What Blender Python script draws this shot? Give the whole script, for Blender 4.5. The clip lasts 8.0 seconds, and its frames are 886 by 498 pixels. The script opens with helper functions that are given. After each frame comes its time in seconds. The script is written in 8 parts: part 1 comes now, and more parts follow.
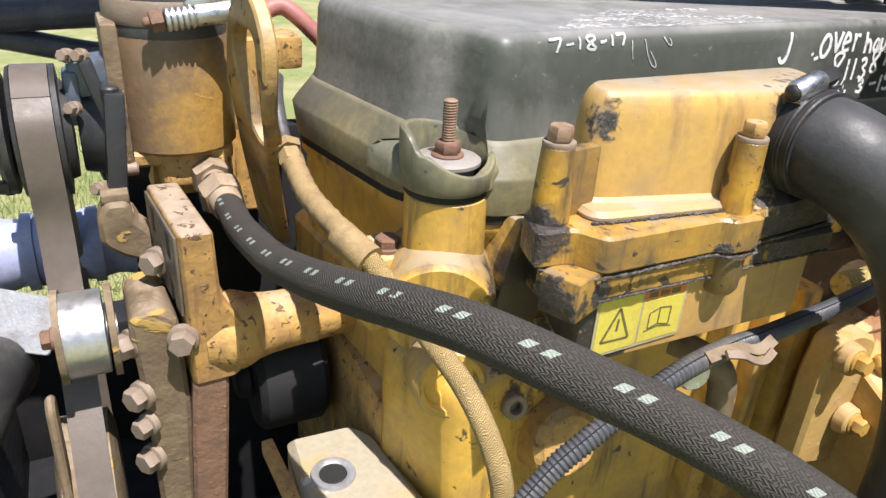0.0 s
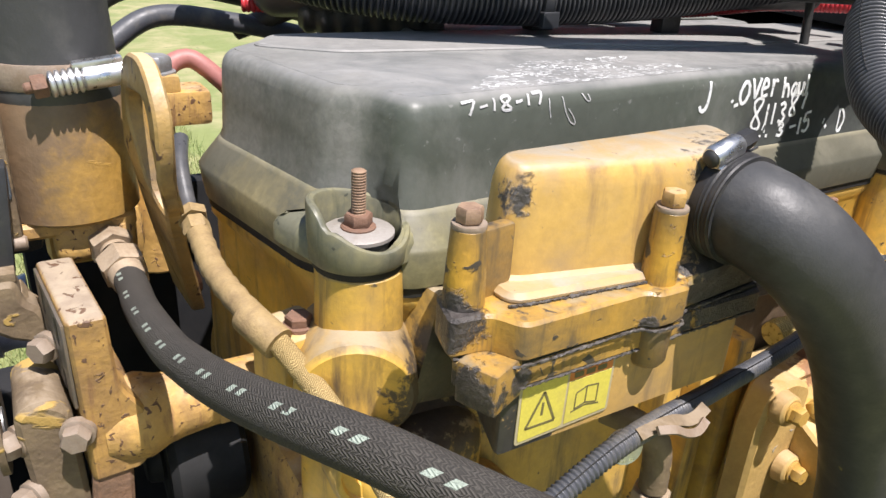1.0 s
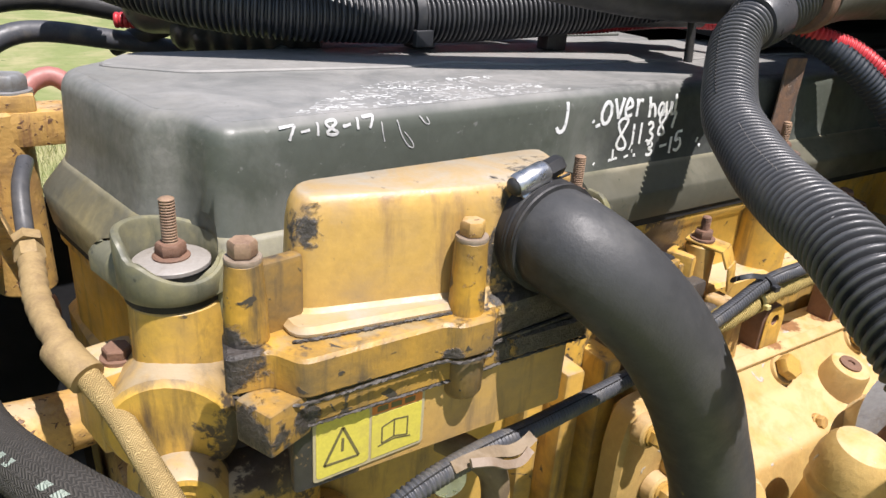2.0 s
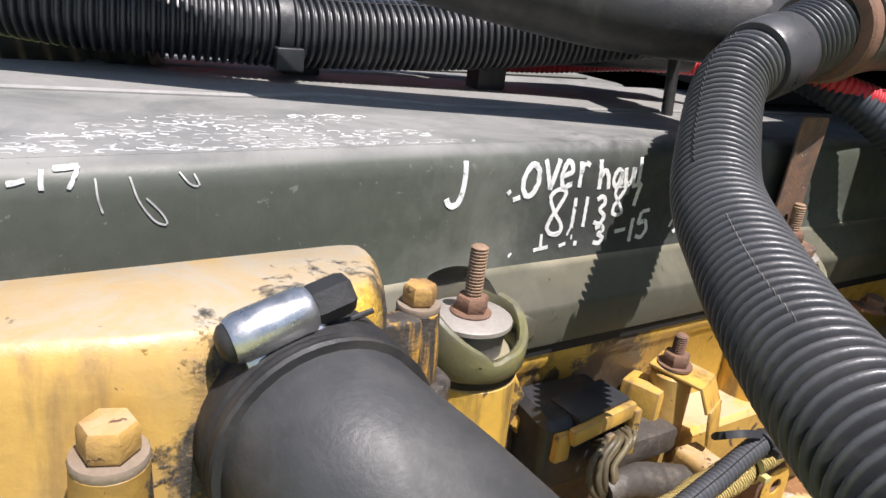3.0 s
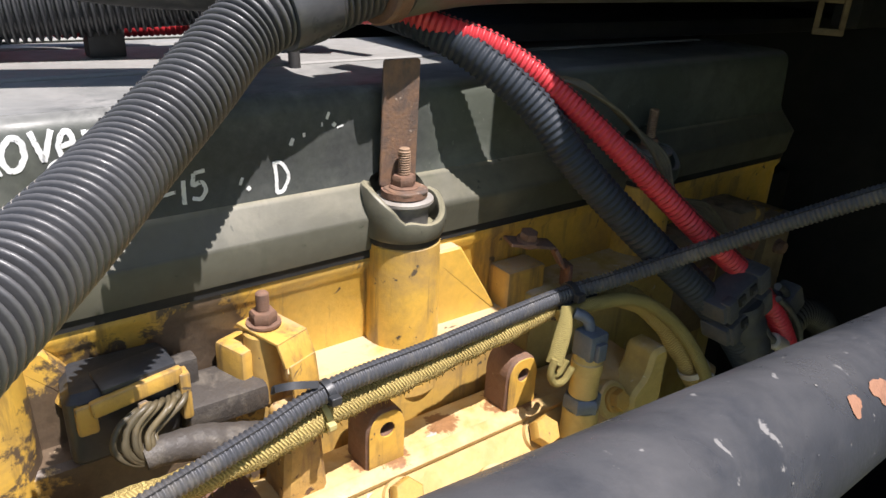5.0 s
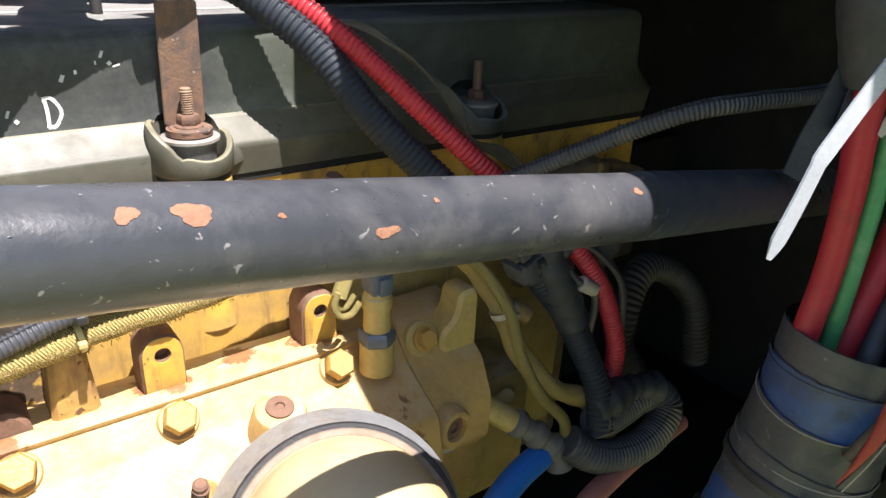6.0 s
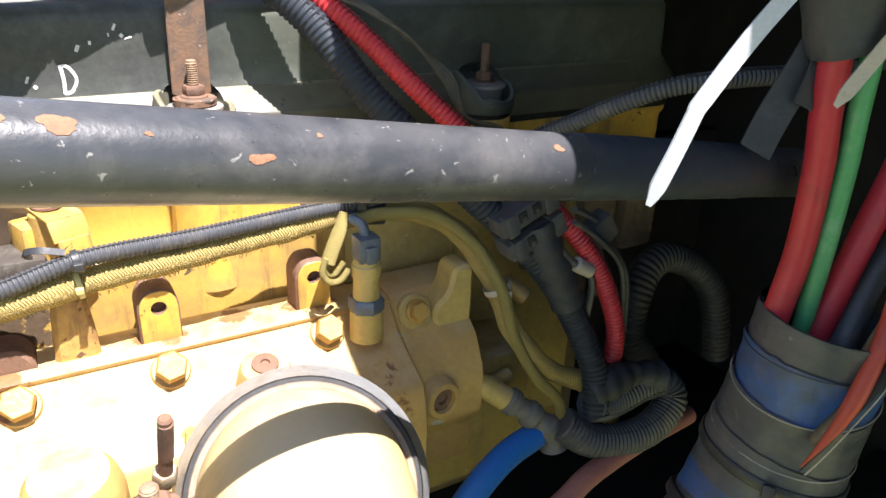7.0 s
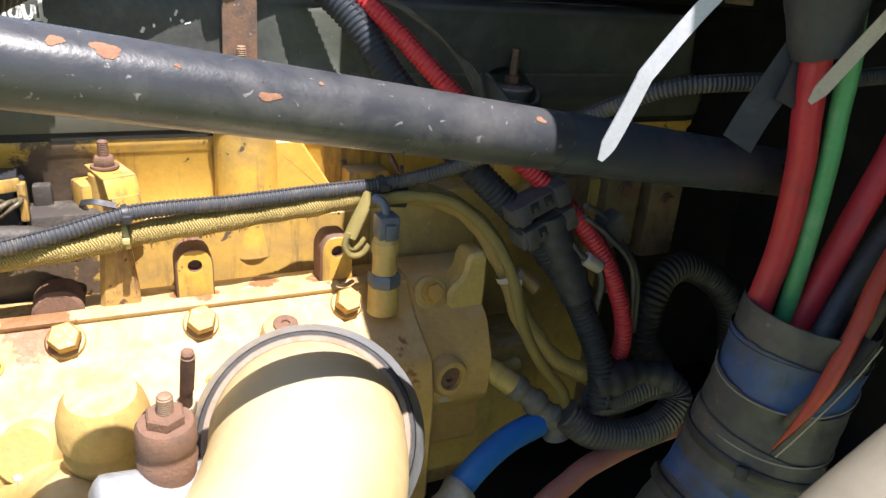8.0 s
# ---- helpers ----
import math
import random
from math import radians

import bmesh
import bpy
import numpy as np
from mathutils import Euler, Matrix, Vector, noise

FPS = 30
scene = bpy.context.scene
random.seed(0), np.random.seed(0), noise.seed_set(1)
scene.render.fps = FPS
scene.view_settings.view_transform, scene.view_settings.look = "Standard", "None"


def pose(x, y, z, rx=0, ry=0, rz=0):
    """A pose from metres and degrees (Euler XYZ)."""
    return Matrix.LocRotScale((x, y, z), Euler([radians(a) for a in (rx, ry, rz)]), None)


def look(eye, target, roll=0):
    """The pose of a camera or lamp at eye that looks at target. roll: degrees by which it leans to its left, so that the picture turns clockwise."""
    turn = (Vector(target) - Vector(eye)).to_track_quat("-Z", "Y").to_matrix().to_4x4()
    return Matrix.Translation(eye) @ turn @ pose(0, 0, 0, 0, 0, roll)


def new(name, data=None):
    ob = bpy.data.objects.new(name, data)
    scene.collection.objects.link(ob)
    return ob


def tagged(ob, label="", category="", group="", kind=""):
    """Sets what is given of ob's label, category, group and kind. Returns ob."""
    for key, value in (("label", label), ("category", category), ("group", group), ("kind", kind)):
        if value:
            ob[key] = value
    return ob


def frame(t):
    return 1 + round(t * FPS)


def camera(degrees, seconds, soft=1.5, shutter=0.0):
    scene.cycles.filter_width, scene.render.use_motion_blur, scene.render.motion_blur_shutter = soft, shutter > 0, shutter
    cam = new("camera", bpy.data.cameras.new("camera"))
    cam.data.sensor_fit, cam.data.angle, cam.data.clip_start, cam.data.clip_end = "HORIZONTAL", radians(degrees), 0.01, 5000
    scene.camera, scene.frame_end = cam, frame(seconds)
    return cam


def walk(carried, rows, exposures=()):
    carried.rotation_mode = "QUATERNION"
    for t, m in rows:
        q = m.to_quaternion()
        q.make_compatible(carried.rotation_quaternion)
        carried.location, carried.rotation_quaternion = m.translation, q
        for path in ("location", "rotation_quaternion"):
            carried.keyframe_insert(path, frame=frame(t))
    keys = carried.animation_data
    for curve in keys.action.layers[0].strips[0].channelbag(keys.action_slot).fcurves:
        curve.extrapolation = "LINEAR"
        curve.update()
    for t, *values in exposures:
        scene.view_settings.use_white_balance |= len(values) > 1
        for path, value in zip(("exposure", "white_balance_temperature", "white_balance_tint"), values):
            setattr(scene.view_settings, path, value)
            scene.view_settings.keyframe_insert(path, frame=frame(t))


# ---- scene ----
cam = camera(63.5, 8.0)
PATH = [
    (0, (-0.22, -0.426, 1.524), (0.607, 1.164, 0.636), 3.9),
    (0.5, (-0.214, -0.398, 1.541), (0.683, 1.167, 0.679), 3.9),
    (1, (-0.181, -0.397, 1.545), (0.782, 1.148, 0.717), 3.6),
    (1.5, (-0.15, -0.409, 1.548), (0.843, 1.124, 0.733), 3.5),
    (2, (-0.088, -0.436, 1.559), (0.94, 1.079, 0.754), 4.1),
    (2.2, (-0.05, -0.432, 1.554), (0.996, 1.083, 0.772), 5.8),
    (3.3, (0.157, -0.263, 1.513), (1.214, 1.297, 0.842), 7.3),
    (3.5, (0.173, -0.258, 1.509), (1.249, 1.285, 0.829), 7.2),
    (4, (0.202, -0.263, 1.513), (1.311, 1.235, 0.789), 6.9),
    (4.5, (0.263, -0.336, 1.541), (1.369, 1.134, 0.756), 4.3),
    (5, (0.345, -0.448, 1.546), (1.46, 1.012, 0.756), 2.9),
    (5.2, (0.373, -0.484, 1.542), (1.494, 0.969, 0.746), 2.5),
    (6.3, (0.494, -0.61, 1.521), (1.575, 0.854, 0.691), 3.3),
    (6.5, (0.507, -0.622, 1.518), (1.551, 0.866, 0.683), 3.5),
    (7, (0.517, -0.65, 1.511), (1.453, 0.915, 0.69), 2.5),
    (7.5, (0.476, -0.708, 1.503), (1.415, 0.866, 0.702), 2.7),
    (8, (0.522, -0.719, 1.495), (1.339, 0.938, 0.73), 4.6),
]
EXPOSURES = [(0.0, 0.94), (1.2, 0.91), (2.2, 0.79), (3.3, 0.86), (4.5, 0.94), (5.2, 1.12), (6.3, 1.66), (7.5, 1.90), (8.0, 1.43)]
walk(cam, [(t, look(eye, target, roll)) for t, eye, target, roll in PATH], EXPOSURES)

# ---------------------------------------------------------------- light
SUN_TO = Vector((0.06, -0.365, 0.90)).normalized()      # towards the sun
sun = new("sun", bpy.data.lights.new("sun", "SUN"))
sun.data.energy, sun.data.angle, sun.data.color = 4.65, radians(0.53), (1.0, 0.932, 0.924)
sun.matrix_world = look(SUN_TO * 20, (0, 0, 0))
world = bpy.data.worlds.new("sky")
scene.world = world
world.use_nodes = True
wn = world.node_tree.nodes
sky = wn.new("ShaderNodeTexSky")
sky.sky_type, sky.sun_disc = "NISHITA", False
sky.sun_elevation = math.asin(SUN_TO.z)
sky.sun_rotation = math.atan2(SUN_TO.x, SUN_TO.y)
world.node_tree.links.new(sky.outputs[0], wn["Background"].inputs[0])
wn["Background"].inputs[1].default_value = 0.074


# ---------------------------------------------------------------- materials
def mat(name, col, dirt=None, amount=0.5, scale=18.0, chip=None, chips=0.0, chip_scale=60.0,
        rough=0.5, metal=0.0, bump=0.15, bump_scale=400.0, spec=0.5, edge=None, edge_amount=0.0,
        coarse=0.0, coat=0.0, tone_patches=(), stain=(0.03, 0.028, 0.026), dust=None, dust_amount=0.6, streak=None, streaks=0.0, flake=0.0,
        dust_blotch=None, crust=0.0):
    """Paint, metal, rubber or plastic: colour, blotches of dirt, sharp chips, tinted or worn edges, grain and bump."""
    m = bpy.data.materials.new(name)
    m.use_nodes = True
    nt = m.node_tree
    n, l = nt.nodes, nt.links
    b = n["Principled BSDF"]
    tc = n.new("ShaderNodeTexCoord")

    def noise_tex(s, detail=6.0, rgh=0.6, dist=0.0):
        t = n.new("ShaderNodeTexNoise")
        t.inputs["Scale"].default_value, t.inputs["Detail"].default_value = s, detail
        t.inputs["Roughness"].default_value, t.inputs["Distortion"].default_value = rgh, dist
        l.new(tc.outputs["Object"], t.inputs["Vector"])
        return t.outputs["Fac"]

    def streak_tex(s):
        """Noise drawn out downwards, for runs of oil and dust."""
        mp = n.new("ShaderNodeMapping")
        mp.inputs["Scale"].default_value = (1, 1, 0.12)
        l.new(tc.outputs["Object"], mp.inputs["Vector"])
        t = n.new("ShaderNodeTexNoise")
        t.inputs["Scale"].default_value, t.inputs["Detail"].default_value, t.inputs["Roughness"].default_value = s, 7.0, 0.65
        l.new(mp.outputs[0], t.inputs["Vector"])
        return t.outputs["Fac"]

    def ramp(src, a, z):
        r = n.new("ShaderNodeMapRange")
        r.inputs["From Min"].default_value, r.inputs["From Max"].default_value = a, z
        l.new(src, r.inputs["Value"])
        return r.outputs["Result"]

    def mixed(a, c, f):
        x = n.new("ShaderNodeMix")
        x.data_type = "RGBA"
        l.new(f, x.inputs["Factor"])
        if isinstance(a, tuple):
            x.inputs[6].default_value = (*a, 1)
        else:
            l.new(a, x.inputs[6])
        if isinstance(c, tuple):
            x.inputs[7].default_value = (*c, 1)
        else:
            l.new(c, x.inputs[7])
        return x.outputs[2]

    fine = noise_tex(scale * 9, 4.0)
    c = mixed(tuple(v * 1.06 for v in col), tuple(v * 0.90 for v in col), ramp(fine, 0.3, 0.7))
    if dirt:
        lo = 0.72 - 0.5 * amount
        c = mixed(c, dirt, ramp(noise_tex(scale, 8.0, 0.68, 0.4), lo, lo + 0.26))
    if streak and streaks > 0:
        lo = 0.74 - 0.4 * streaks
        c = mixed(c, streak, ramp(streak_tex(scale * 3.2), lo, lo + 0.16))
    if dust:                                 # dust that has settled on what faces up; on the bar, a painted sky sheen
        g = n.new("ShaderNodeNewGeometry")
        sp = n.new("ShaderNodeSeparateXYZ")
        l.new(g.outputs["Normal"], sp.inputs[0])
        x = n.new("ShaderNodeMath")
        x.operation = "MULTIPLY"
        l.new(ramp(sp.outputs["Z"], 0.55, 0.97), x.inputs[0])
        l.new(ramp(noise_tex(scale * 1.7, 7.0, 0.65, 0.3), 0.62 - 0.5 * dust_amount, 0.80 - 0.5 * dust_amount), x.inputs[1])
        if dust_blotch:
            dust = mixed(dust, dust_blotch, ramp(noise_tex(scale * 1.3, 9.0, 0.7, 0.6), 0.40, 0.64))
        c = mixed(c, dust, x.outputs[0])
    if edge and edge_amount > 0:
        g = n.new("ShaderNodeNewGeometry")
        c = mixed(c, edge, ramp(g.outputs["Pointiness"], 0.58 - 0.06 * edge_amount, 0.62))
    if chip and chips > 0:
        lo = 0.76 - 0.3 * chips
        chip_mask = ramp(noise_tex(chip_scale, 5.0, 0.55, 0.6), lo, lo + 0.03)
        c = mixed(c, chip, chip_mask)
    soot = None
    for centre, radius, *own in tone_patches:      # oily, dusty or simply darker patches with ragged outlines
        tone = own[0] if own else stain
        g = n.new("ShaderNodeNewGeometry")
        d = n.new("ShaderNodeVectorMath")
        d.operation = "DISTANCE"
        d.inputs[1].default_value = centre
        l.new(g.outputs["Position"], d.inputs[0])
        a = n.new("ShaderNodeMath")
        a.operation = "MULTIPLY_ADD"
        l.new(noise_tex(64, 12.0, 0.70, 0.25), a.inputs[0])
        a.inputs[1].default_value = radius * 2.4
        l.new(d.outputs["Value"], a.inputs[2])
        soft = len(own) > 1                  # a patch that fades out
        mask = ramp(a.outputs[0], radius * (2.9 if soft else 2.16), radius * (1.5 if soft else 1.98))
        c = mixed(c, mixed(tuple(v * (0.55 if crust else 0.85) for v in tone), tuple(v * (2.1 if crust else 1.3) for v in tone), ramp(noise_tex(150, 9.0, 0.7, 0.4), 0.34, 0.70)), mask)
        if soot is None:
            soot = mask
        else:
            y = n.new("ShaderNodeMath")
            y.operation = "MAXIMUM"
            l.new(soot, y.inputs[0])
            l.new(mask, y.inputs[1])
            soot = y.outputs[0]
    l.new(c, b.inputs["Base Color"])
    rr = n.new("ShaderNodeMapRange")
    rr.inputs["To Min"].default_value, rr.inputs["To Max"].default_value = max(0.05, rough - 0.12), min(1.0, rough + 0.14)
    rr.inputs["From Min"].default_value, rr.inputs["From Max"].default_value = 0.3, 0.7
    l.new(noise_tex(scale * 3, 5.0), rr.inputs["Value"])
    l.new(rr.outputs["Result"], b.inputs["Roughness"])
    b.inputs["Metallic"].default_value = metal
    b.inputs["Specular IOR Level"].default_value = spec
    b.inputs["Coat Weight"].default_value = coat
    if bump > 0:
        bp = n.new("ShaderNodeBump")
        bp.inputs["Strength"].default_value, bp.inputs["Distance"].default_value = bump, 0.0012
        l.new(noise_tex(bump_scale, 4.0), bp.inputs["Height"])
        if coarse > 0:
            b2 = n.new("ShaderNodeBump")
            b2.inputs["Strength"].default_value, b2.inputs["Distance"].default_value = coarse, 0.004
            l.new(noise_tex(bump_scale * 0.18, 5.0), b2.inputs["Height"])
            l.new(b2.outputs[0], bp.inputs["Normal"])
        last = bp
        if flake > 0 and chip and chips > 0:
            last = n.new("ShaderNodeBump")
            last.inputs["Strength"].default_value, last.inputs["Distance"].default_value = flake, 0.0015
            l.new(chip_mask, last.inputs["Height"])
            l.new(bp.outputs[0], last.inputs["Normal"])
        if soot is not None and crust > 0:       # baked-on crust stands out in grains
            y = n.new("ShaderNodeMath")
            y.operation = "MULTIPLY"
            l.new(soot, y.inputs[0])
            l.new(noise_tex(330, 5.0, 0.6, 0.3), y.inputs[1])
            b3 = n.new("ShaderNodeBump")
            b3.inputs["Strength"].default_value, b3.inputs["Distance"].default_value = crust, 0.003
            l.new(y.outputs[0], b3.inputs["Height"])
            l.new(last.outputs[0], b3.inputs["Normal"])
            last = b3
        l.new(last.outputs[0], b.inputs["Normal"])
    return m


def woven(name, col, col2, along, around, strength, tracer=None):
    """A braided sleeve: a herringbone of strands along the tube's own coordinates (metres along, turns around)."""
    m = bpy.data.materials.new(name)
    m.use_nodes = True
    n, l = m.node_tree.nodes, m.node_tree.links
    b = n["Principled BSDF"]
    uv = n.new("ShaderNodeUVMap")
    sep = n.new("ShaderNodeSeparateXYZ")
    l.new(uv.outputs[0], sep.inputs[0])

    def calc(op, a, c=None):
        x = n.new("ShaderNodeMath")
        x.operation = op
        for i, v in enumerate((a, c)):
            if v is None:
                continue
            if isinstance(v, (int, float)):
                x.inputs[i].default_value = v
            else:
                l.new(v, x.inputs[i])
        return x.outputs[0]
    tc = n.new("ShaderNodeTexCoord")
    w = n.new("ShaderNodeTexNoise")
    w.inputs["Scale"].default_value, w.inputs["Detail"].default_value = 210, 5
    l.new(tc.outputs["Object"], w.inputs["Vector"])
    u = calc("ADD", calc("MULTIPLY", sep.outputs["X"], around), calc("MULTIPLY", w.outputs["Fac"], 2.4))
    v = calc("ADD", calc("MULTIPLY", sep.outputs["Y"], along), calc("MULTIPLY", w.outputs["Fac"], 2.8))
    fold = calc("PINGPONG", u, 1.0)
    s = calc("SINE", calc("MULTIPLY", calc("ADD", v, fold), 6.2832))
    h = calc("ADD", calc("MULTIPLY", s, 0.5), 0.5)
    t = n.new("ShaderNodeTexNoise")
    t.inputs["Scale"].default_value, t.inputs["Detail"].default_value = 60, 6
    l.new(tc.outputs["Object"], t.inputs["Vector"])
    mx = n.new("ShaderNodeMix")
    mx.data_type = "RGBA"
    l.new(calc("MULTIPLY", h, calc("ADD", t.outputs["Fac"], 0.25)), mx.inputs["Factor"])
    mx.inputs[6].default_value, mx.inputs[7].default_value = (*col2, 1), (*col, 1)
    c = mx.outputs[2]
    if tracer:
        # pairs of pale dashes in two rows along the hose
        colour, pitch, turns = tracer
        total = None
        for shift, start in ((0.0, 0.0), (0.42, 0.5), (0.7, 0.2)):
            vv = calc("FRACT", calc("ADD", calc("DIVIDE", sep.outputs["Y"], pitch), start))
            uu = calc("FRACT", calc("ADD", sep.outputs["X"], shift + turns))
            skew = calc("ADD", vv, calc("MULTIPLY", uu, 1.6))
            skew = calc("FRACT", skew)
            one = calc("MULTIPLY", calc("GREATER_THAN", skew, 0.0), calc("LESS_THAN", skew, 0.12))
            two = calc("MULTIPLY", calc("GREATER_THAN", skew, 0.24), calc("LESS_THAN", skew, 0.36))
            band = calc("MULTIPLY", calc("GREATER_THAN", uu, 0.40), calc("LESS_THAN", uu, 0.452))
            d = calc("MULTIPLY", band, calc("ADD", one, two))
            total = d if total is None else calc("MAXIMUM", total, d)
        wear = calc("GREATER_THAN", t.outputs["Fac"], 0.34)
        m2 = n.new("ShaderNodeMix")
        m2.data_type = "RGBA"
        l.new(calc("MULTIPLY", total, wear), m2.inputs["Factor"])
        l.new(c, m2.inputs[6])
        m2.inputs[7].default_value = (*colour, 1)
        c = m2.outputs[2]
    l.new(c, b.inputs["Base Color"])
    b.inputs["Roughness"].default_value = 0.8
    b.inputs["Specular IOR Level"].default_value = 0.25
    bp = n.new("ShaderNodeBump")
    bp.inputs["Strength"].default_value, bp.inputs["Distance"].default_value = strength, 0.001
    l.new(calc("ADD", h, calc("MULTIPLY", t.outputs["Fac"], 0.8)), bp.inputs["Height"])
    l.new(bp.outputs[0], b.inputs["Normal"])
    return m


YELLOW = mat("engine_yellow", (0.64, 0.38, 0.068), (0.25, 0.155, 0.06), 0.50, 15, (0.075, 0.06, 0.05), 0.36, 55,
             rough=0.42, bump=0.25, bump_scale=260, coarse=0.12, edge=(0.16, 0.13, 0.10), edge_amount=0.4,
             streak=(0.13, 0.085, 0.045), streaks=0.5, dust=(0.42, 0.33, 0.20), dust_amount=0.35)
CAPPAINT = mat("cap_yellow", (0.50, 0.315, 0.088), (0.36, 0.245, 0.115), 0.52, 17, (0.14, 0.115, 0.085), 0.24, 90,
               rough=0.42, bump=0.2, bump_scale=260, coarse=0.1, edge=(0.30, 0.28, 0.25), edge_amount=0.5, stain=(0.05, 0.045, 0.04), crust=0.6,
               tone_patches=(((0.205, -0.142, 1.380), 0.062), ((0.176, -0.142, 1.405), 0.018, (0.05, 0.04, 0.03), True), ((0.250, -0.090, 1.380), 0.050), ((0.236, -0.108, 1.404), 0.034), ((0.030, -0.110, 1.414), 0.021), ((0.214, -0.116, 1.424), 0.010, (0.56, 0.34, 0.045), True)),
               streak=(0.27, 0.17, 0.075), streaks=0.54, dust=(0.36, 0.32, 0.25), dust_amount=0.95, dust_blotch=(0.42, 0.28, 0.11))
BOXPAINT = mat("box_yellow", (0.58, 0.345, 0.075), (0.34, 0.225, 0.10), 0.46, 15, (0.085, 0.07, 0.055), 0.2, 55,
               rough=0.42, bump=0.2, bump_scale=260, coarse=0.1, edge=(0.2, 0.17, 0.13), edge_amount=0.5,
               tone_patches=(((0.032, -0.090, 1.295), 0.072), ((0.235, -0.10, 1.325), 0.03), ((0.016, -0.135, 1.30), 0.02)),
               streak=(0.17, 0.11, 0.05), streaks=0.52)
LID = mat("dusty_lid", (0.245, 0.24, 0.226), (0.155, 0.158, 0.15), 0.52, 12, (0.33, 0.33, 0.32), 0.2, 80, rough=0.6, bump=0.12, bump_scale=620)
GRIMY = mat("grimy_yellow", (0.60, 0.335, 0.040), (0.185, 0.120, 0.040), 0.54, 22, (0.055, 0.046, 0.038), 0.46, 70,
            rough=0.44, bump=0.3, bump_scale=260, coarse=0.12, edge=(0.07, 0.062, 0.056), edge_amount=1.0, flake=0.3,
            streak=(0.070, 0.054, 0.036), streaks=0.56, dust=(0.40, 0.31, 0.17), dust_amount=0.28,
            tone_patches=(((0.222, -0.13, 1.345), 0.085), ((0.265, -0.075, 1.36), 0.042), ((0.006, -0.136, 1.312), 0.024), ((0.0, -0.12, 1.352), 0.018), ((0.118, -0.150, 1.335), 0.008), ((0.152, -0.140, 1.395), 0.012), ((0.03, -0.147, 1.322), 0.010)), stain=(0.050, 0.043, 0.038), crust=0.7)
# the two soft dark patches by the cut pad paint in its shadow and soot
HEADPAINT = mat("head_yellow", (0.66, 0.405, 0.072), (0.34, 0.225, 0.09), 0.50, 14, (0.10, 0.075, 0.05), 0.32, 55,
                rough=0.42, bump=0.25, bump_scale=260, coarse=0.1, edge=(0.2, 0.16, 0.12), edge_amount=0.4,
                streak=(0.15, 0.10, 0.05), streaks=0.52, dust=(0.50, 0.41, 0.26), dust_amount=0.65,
                tone_patches=(((0.475, 0.0, 1.275), 0.045), ((0.40, -0.01, 1.245), 0.055), ((0.43, -0.03, 1.20), 0.09), ((0.045, -0.06, 1.25), 0.05), ((0.04, -0.03, 1.20), 0.05), ((0.055, -0.045, 1.285), 0.036, (0.05, 0.042, 0.034), True), ((0.065, -0.05, 1.25), 0.036, (0.05, 0.042, 0.034), True)), stain=(0.10, 0.07, 0.045))
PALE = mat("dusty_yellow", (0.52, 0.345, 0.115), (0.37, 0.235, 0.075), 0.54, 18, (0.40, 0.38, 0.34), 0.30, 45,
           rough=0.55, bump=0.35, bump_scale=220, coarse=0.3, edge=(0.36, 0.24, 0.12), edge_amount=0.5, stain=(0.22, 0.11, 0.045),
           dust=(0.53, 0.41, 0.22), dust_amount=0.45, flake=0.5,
           tone_patches=(((0.583, -0.065, 1.170), 0.026), ((0.72, -0.065, 1.170), 0.026), ((0.65, -0.06, 1.178), 0.016), ((0.45, -0.09, 1.17), 0.03), ((0.76, -0.14, 1.10), 0.03)))
ELBOW = mat("elbow_yellow", (0.52, 0.40, 0.20), (0.50, 0.36, 0.145), 0.42, 9, (0.36, 0.33, 0.27), 0.2, 40,
            rough=0.5, bump=0.25, bump_scale=220, coarse=0.12, dust=(0.52, 0.42, 0.26), dust_amount=0.6)
RUSTY_YELLOW = mat("rust_bitten_yellow", (0.50, 0.305, 0.090), (0.22, 0.130, 0.062), 0.58, 24, (0.14, 0.075, 0.040), 0.46, 140,
                   rough=0.62, bump=0.5, bump_scale=180, coarse=0.5, flake=0.6, dust=(0.42, 0.32, 0.19), dust_amount=0.28,
                   streak=(0.20, 0.10, 0.055), streaks=0.45)
# real rust on most parts; on the rear lugs it stands for shaded yellow
CAST = mat("rusted_casting", (0.185, 0.135, 0.078), (0.095, 0.066, 0.042), 0.55, 26, (0.38, 0.25, 0.07), 0.50, 22,
           rough=0.75, bump=0.6, bump_scale=160, coarse=0.7, flake=0.5, dust=(0.28, 0.22, 0.15), dust_amount=0.4)
BARREL = mat("flaking_barrel", (0.185, 0.122, 0.070), (0.115, 0.080, 0.050), 0.50, 20, (0.40, 0.235, 0.055), 0.38, 20,
             rough=0.5, bump=0.3, bump_scale=200, coarse=0.25, flake=0.35, streak=(0.12, 0.08, 0.05), streaks=0.3,
             tone_patches=(((-0.108, 0.222, 1.345), 0.036, (0.36, 0.215, 0.05), True), ((-0.128, 0.208, 1.318), 0.034, (0.34, 0.20, 0.048), True)))
# besides grime, the face's shade and the sunlit edges are put into these colours
EYE = mat("grimy_shaded_eye_paint", (0.36, 0.215, 0.058), (0.11, 0.075, 0.046), 0.70, 20, (0.10, 0.055, 0.035), 0.45, 60, rough=0.55, bump=0.5, bump_scale=180, coarse=0.4, flake=0.4,
          edge=(0.56, 0.40, 0.18), edge_amount=0.6, dust=(0.56, 0.43, 0.25), dust_amount=0.8)
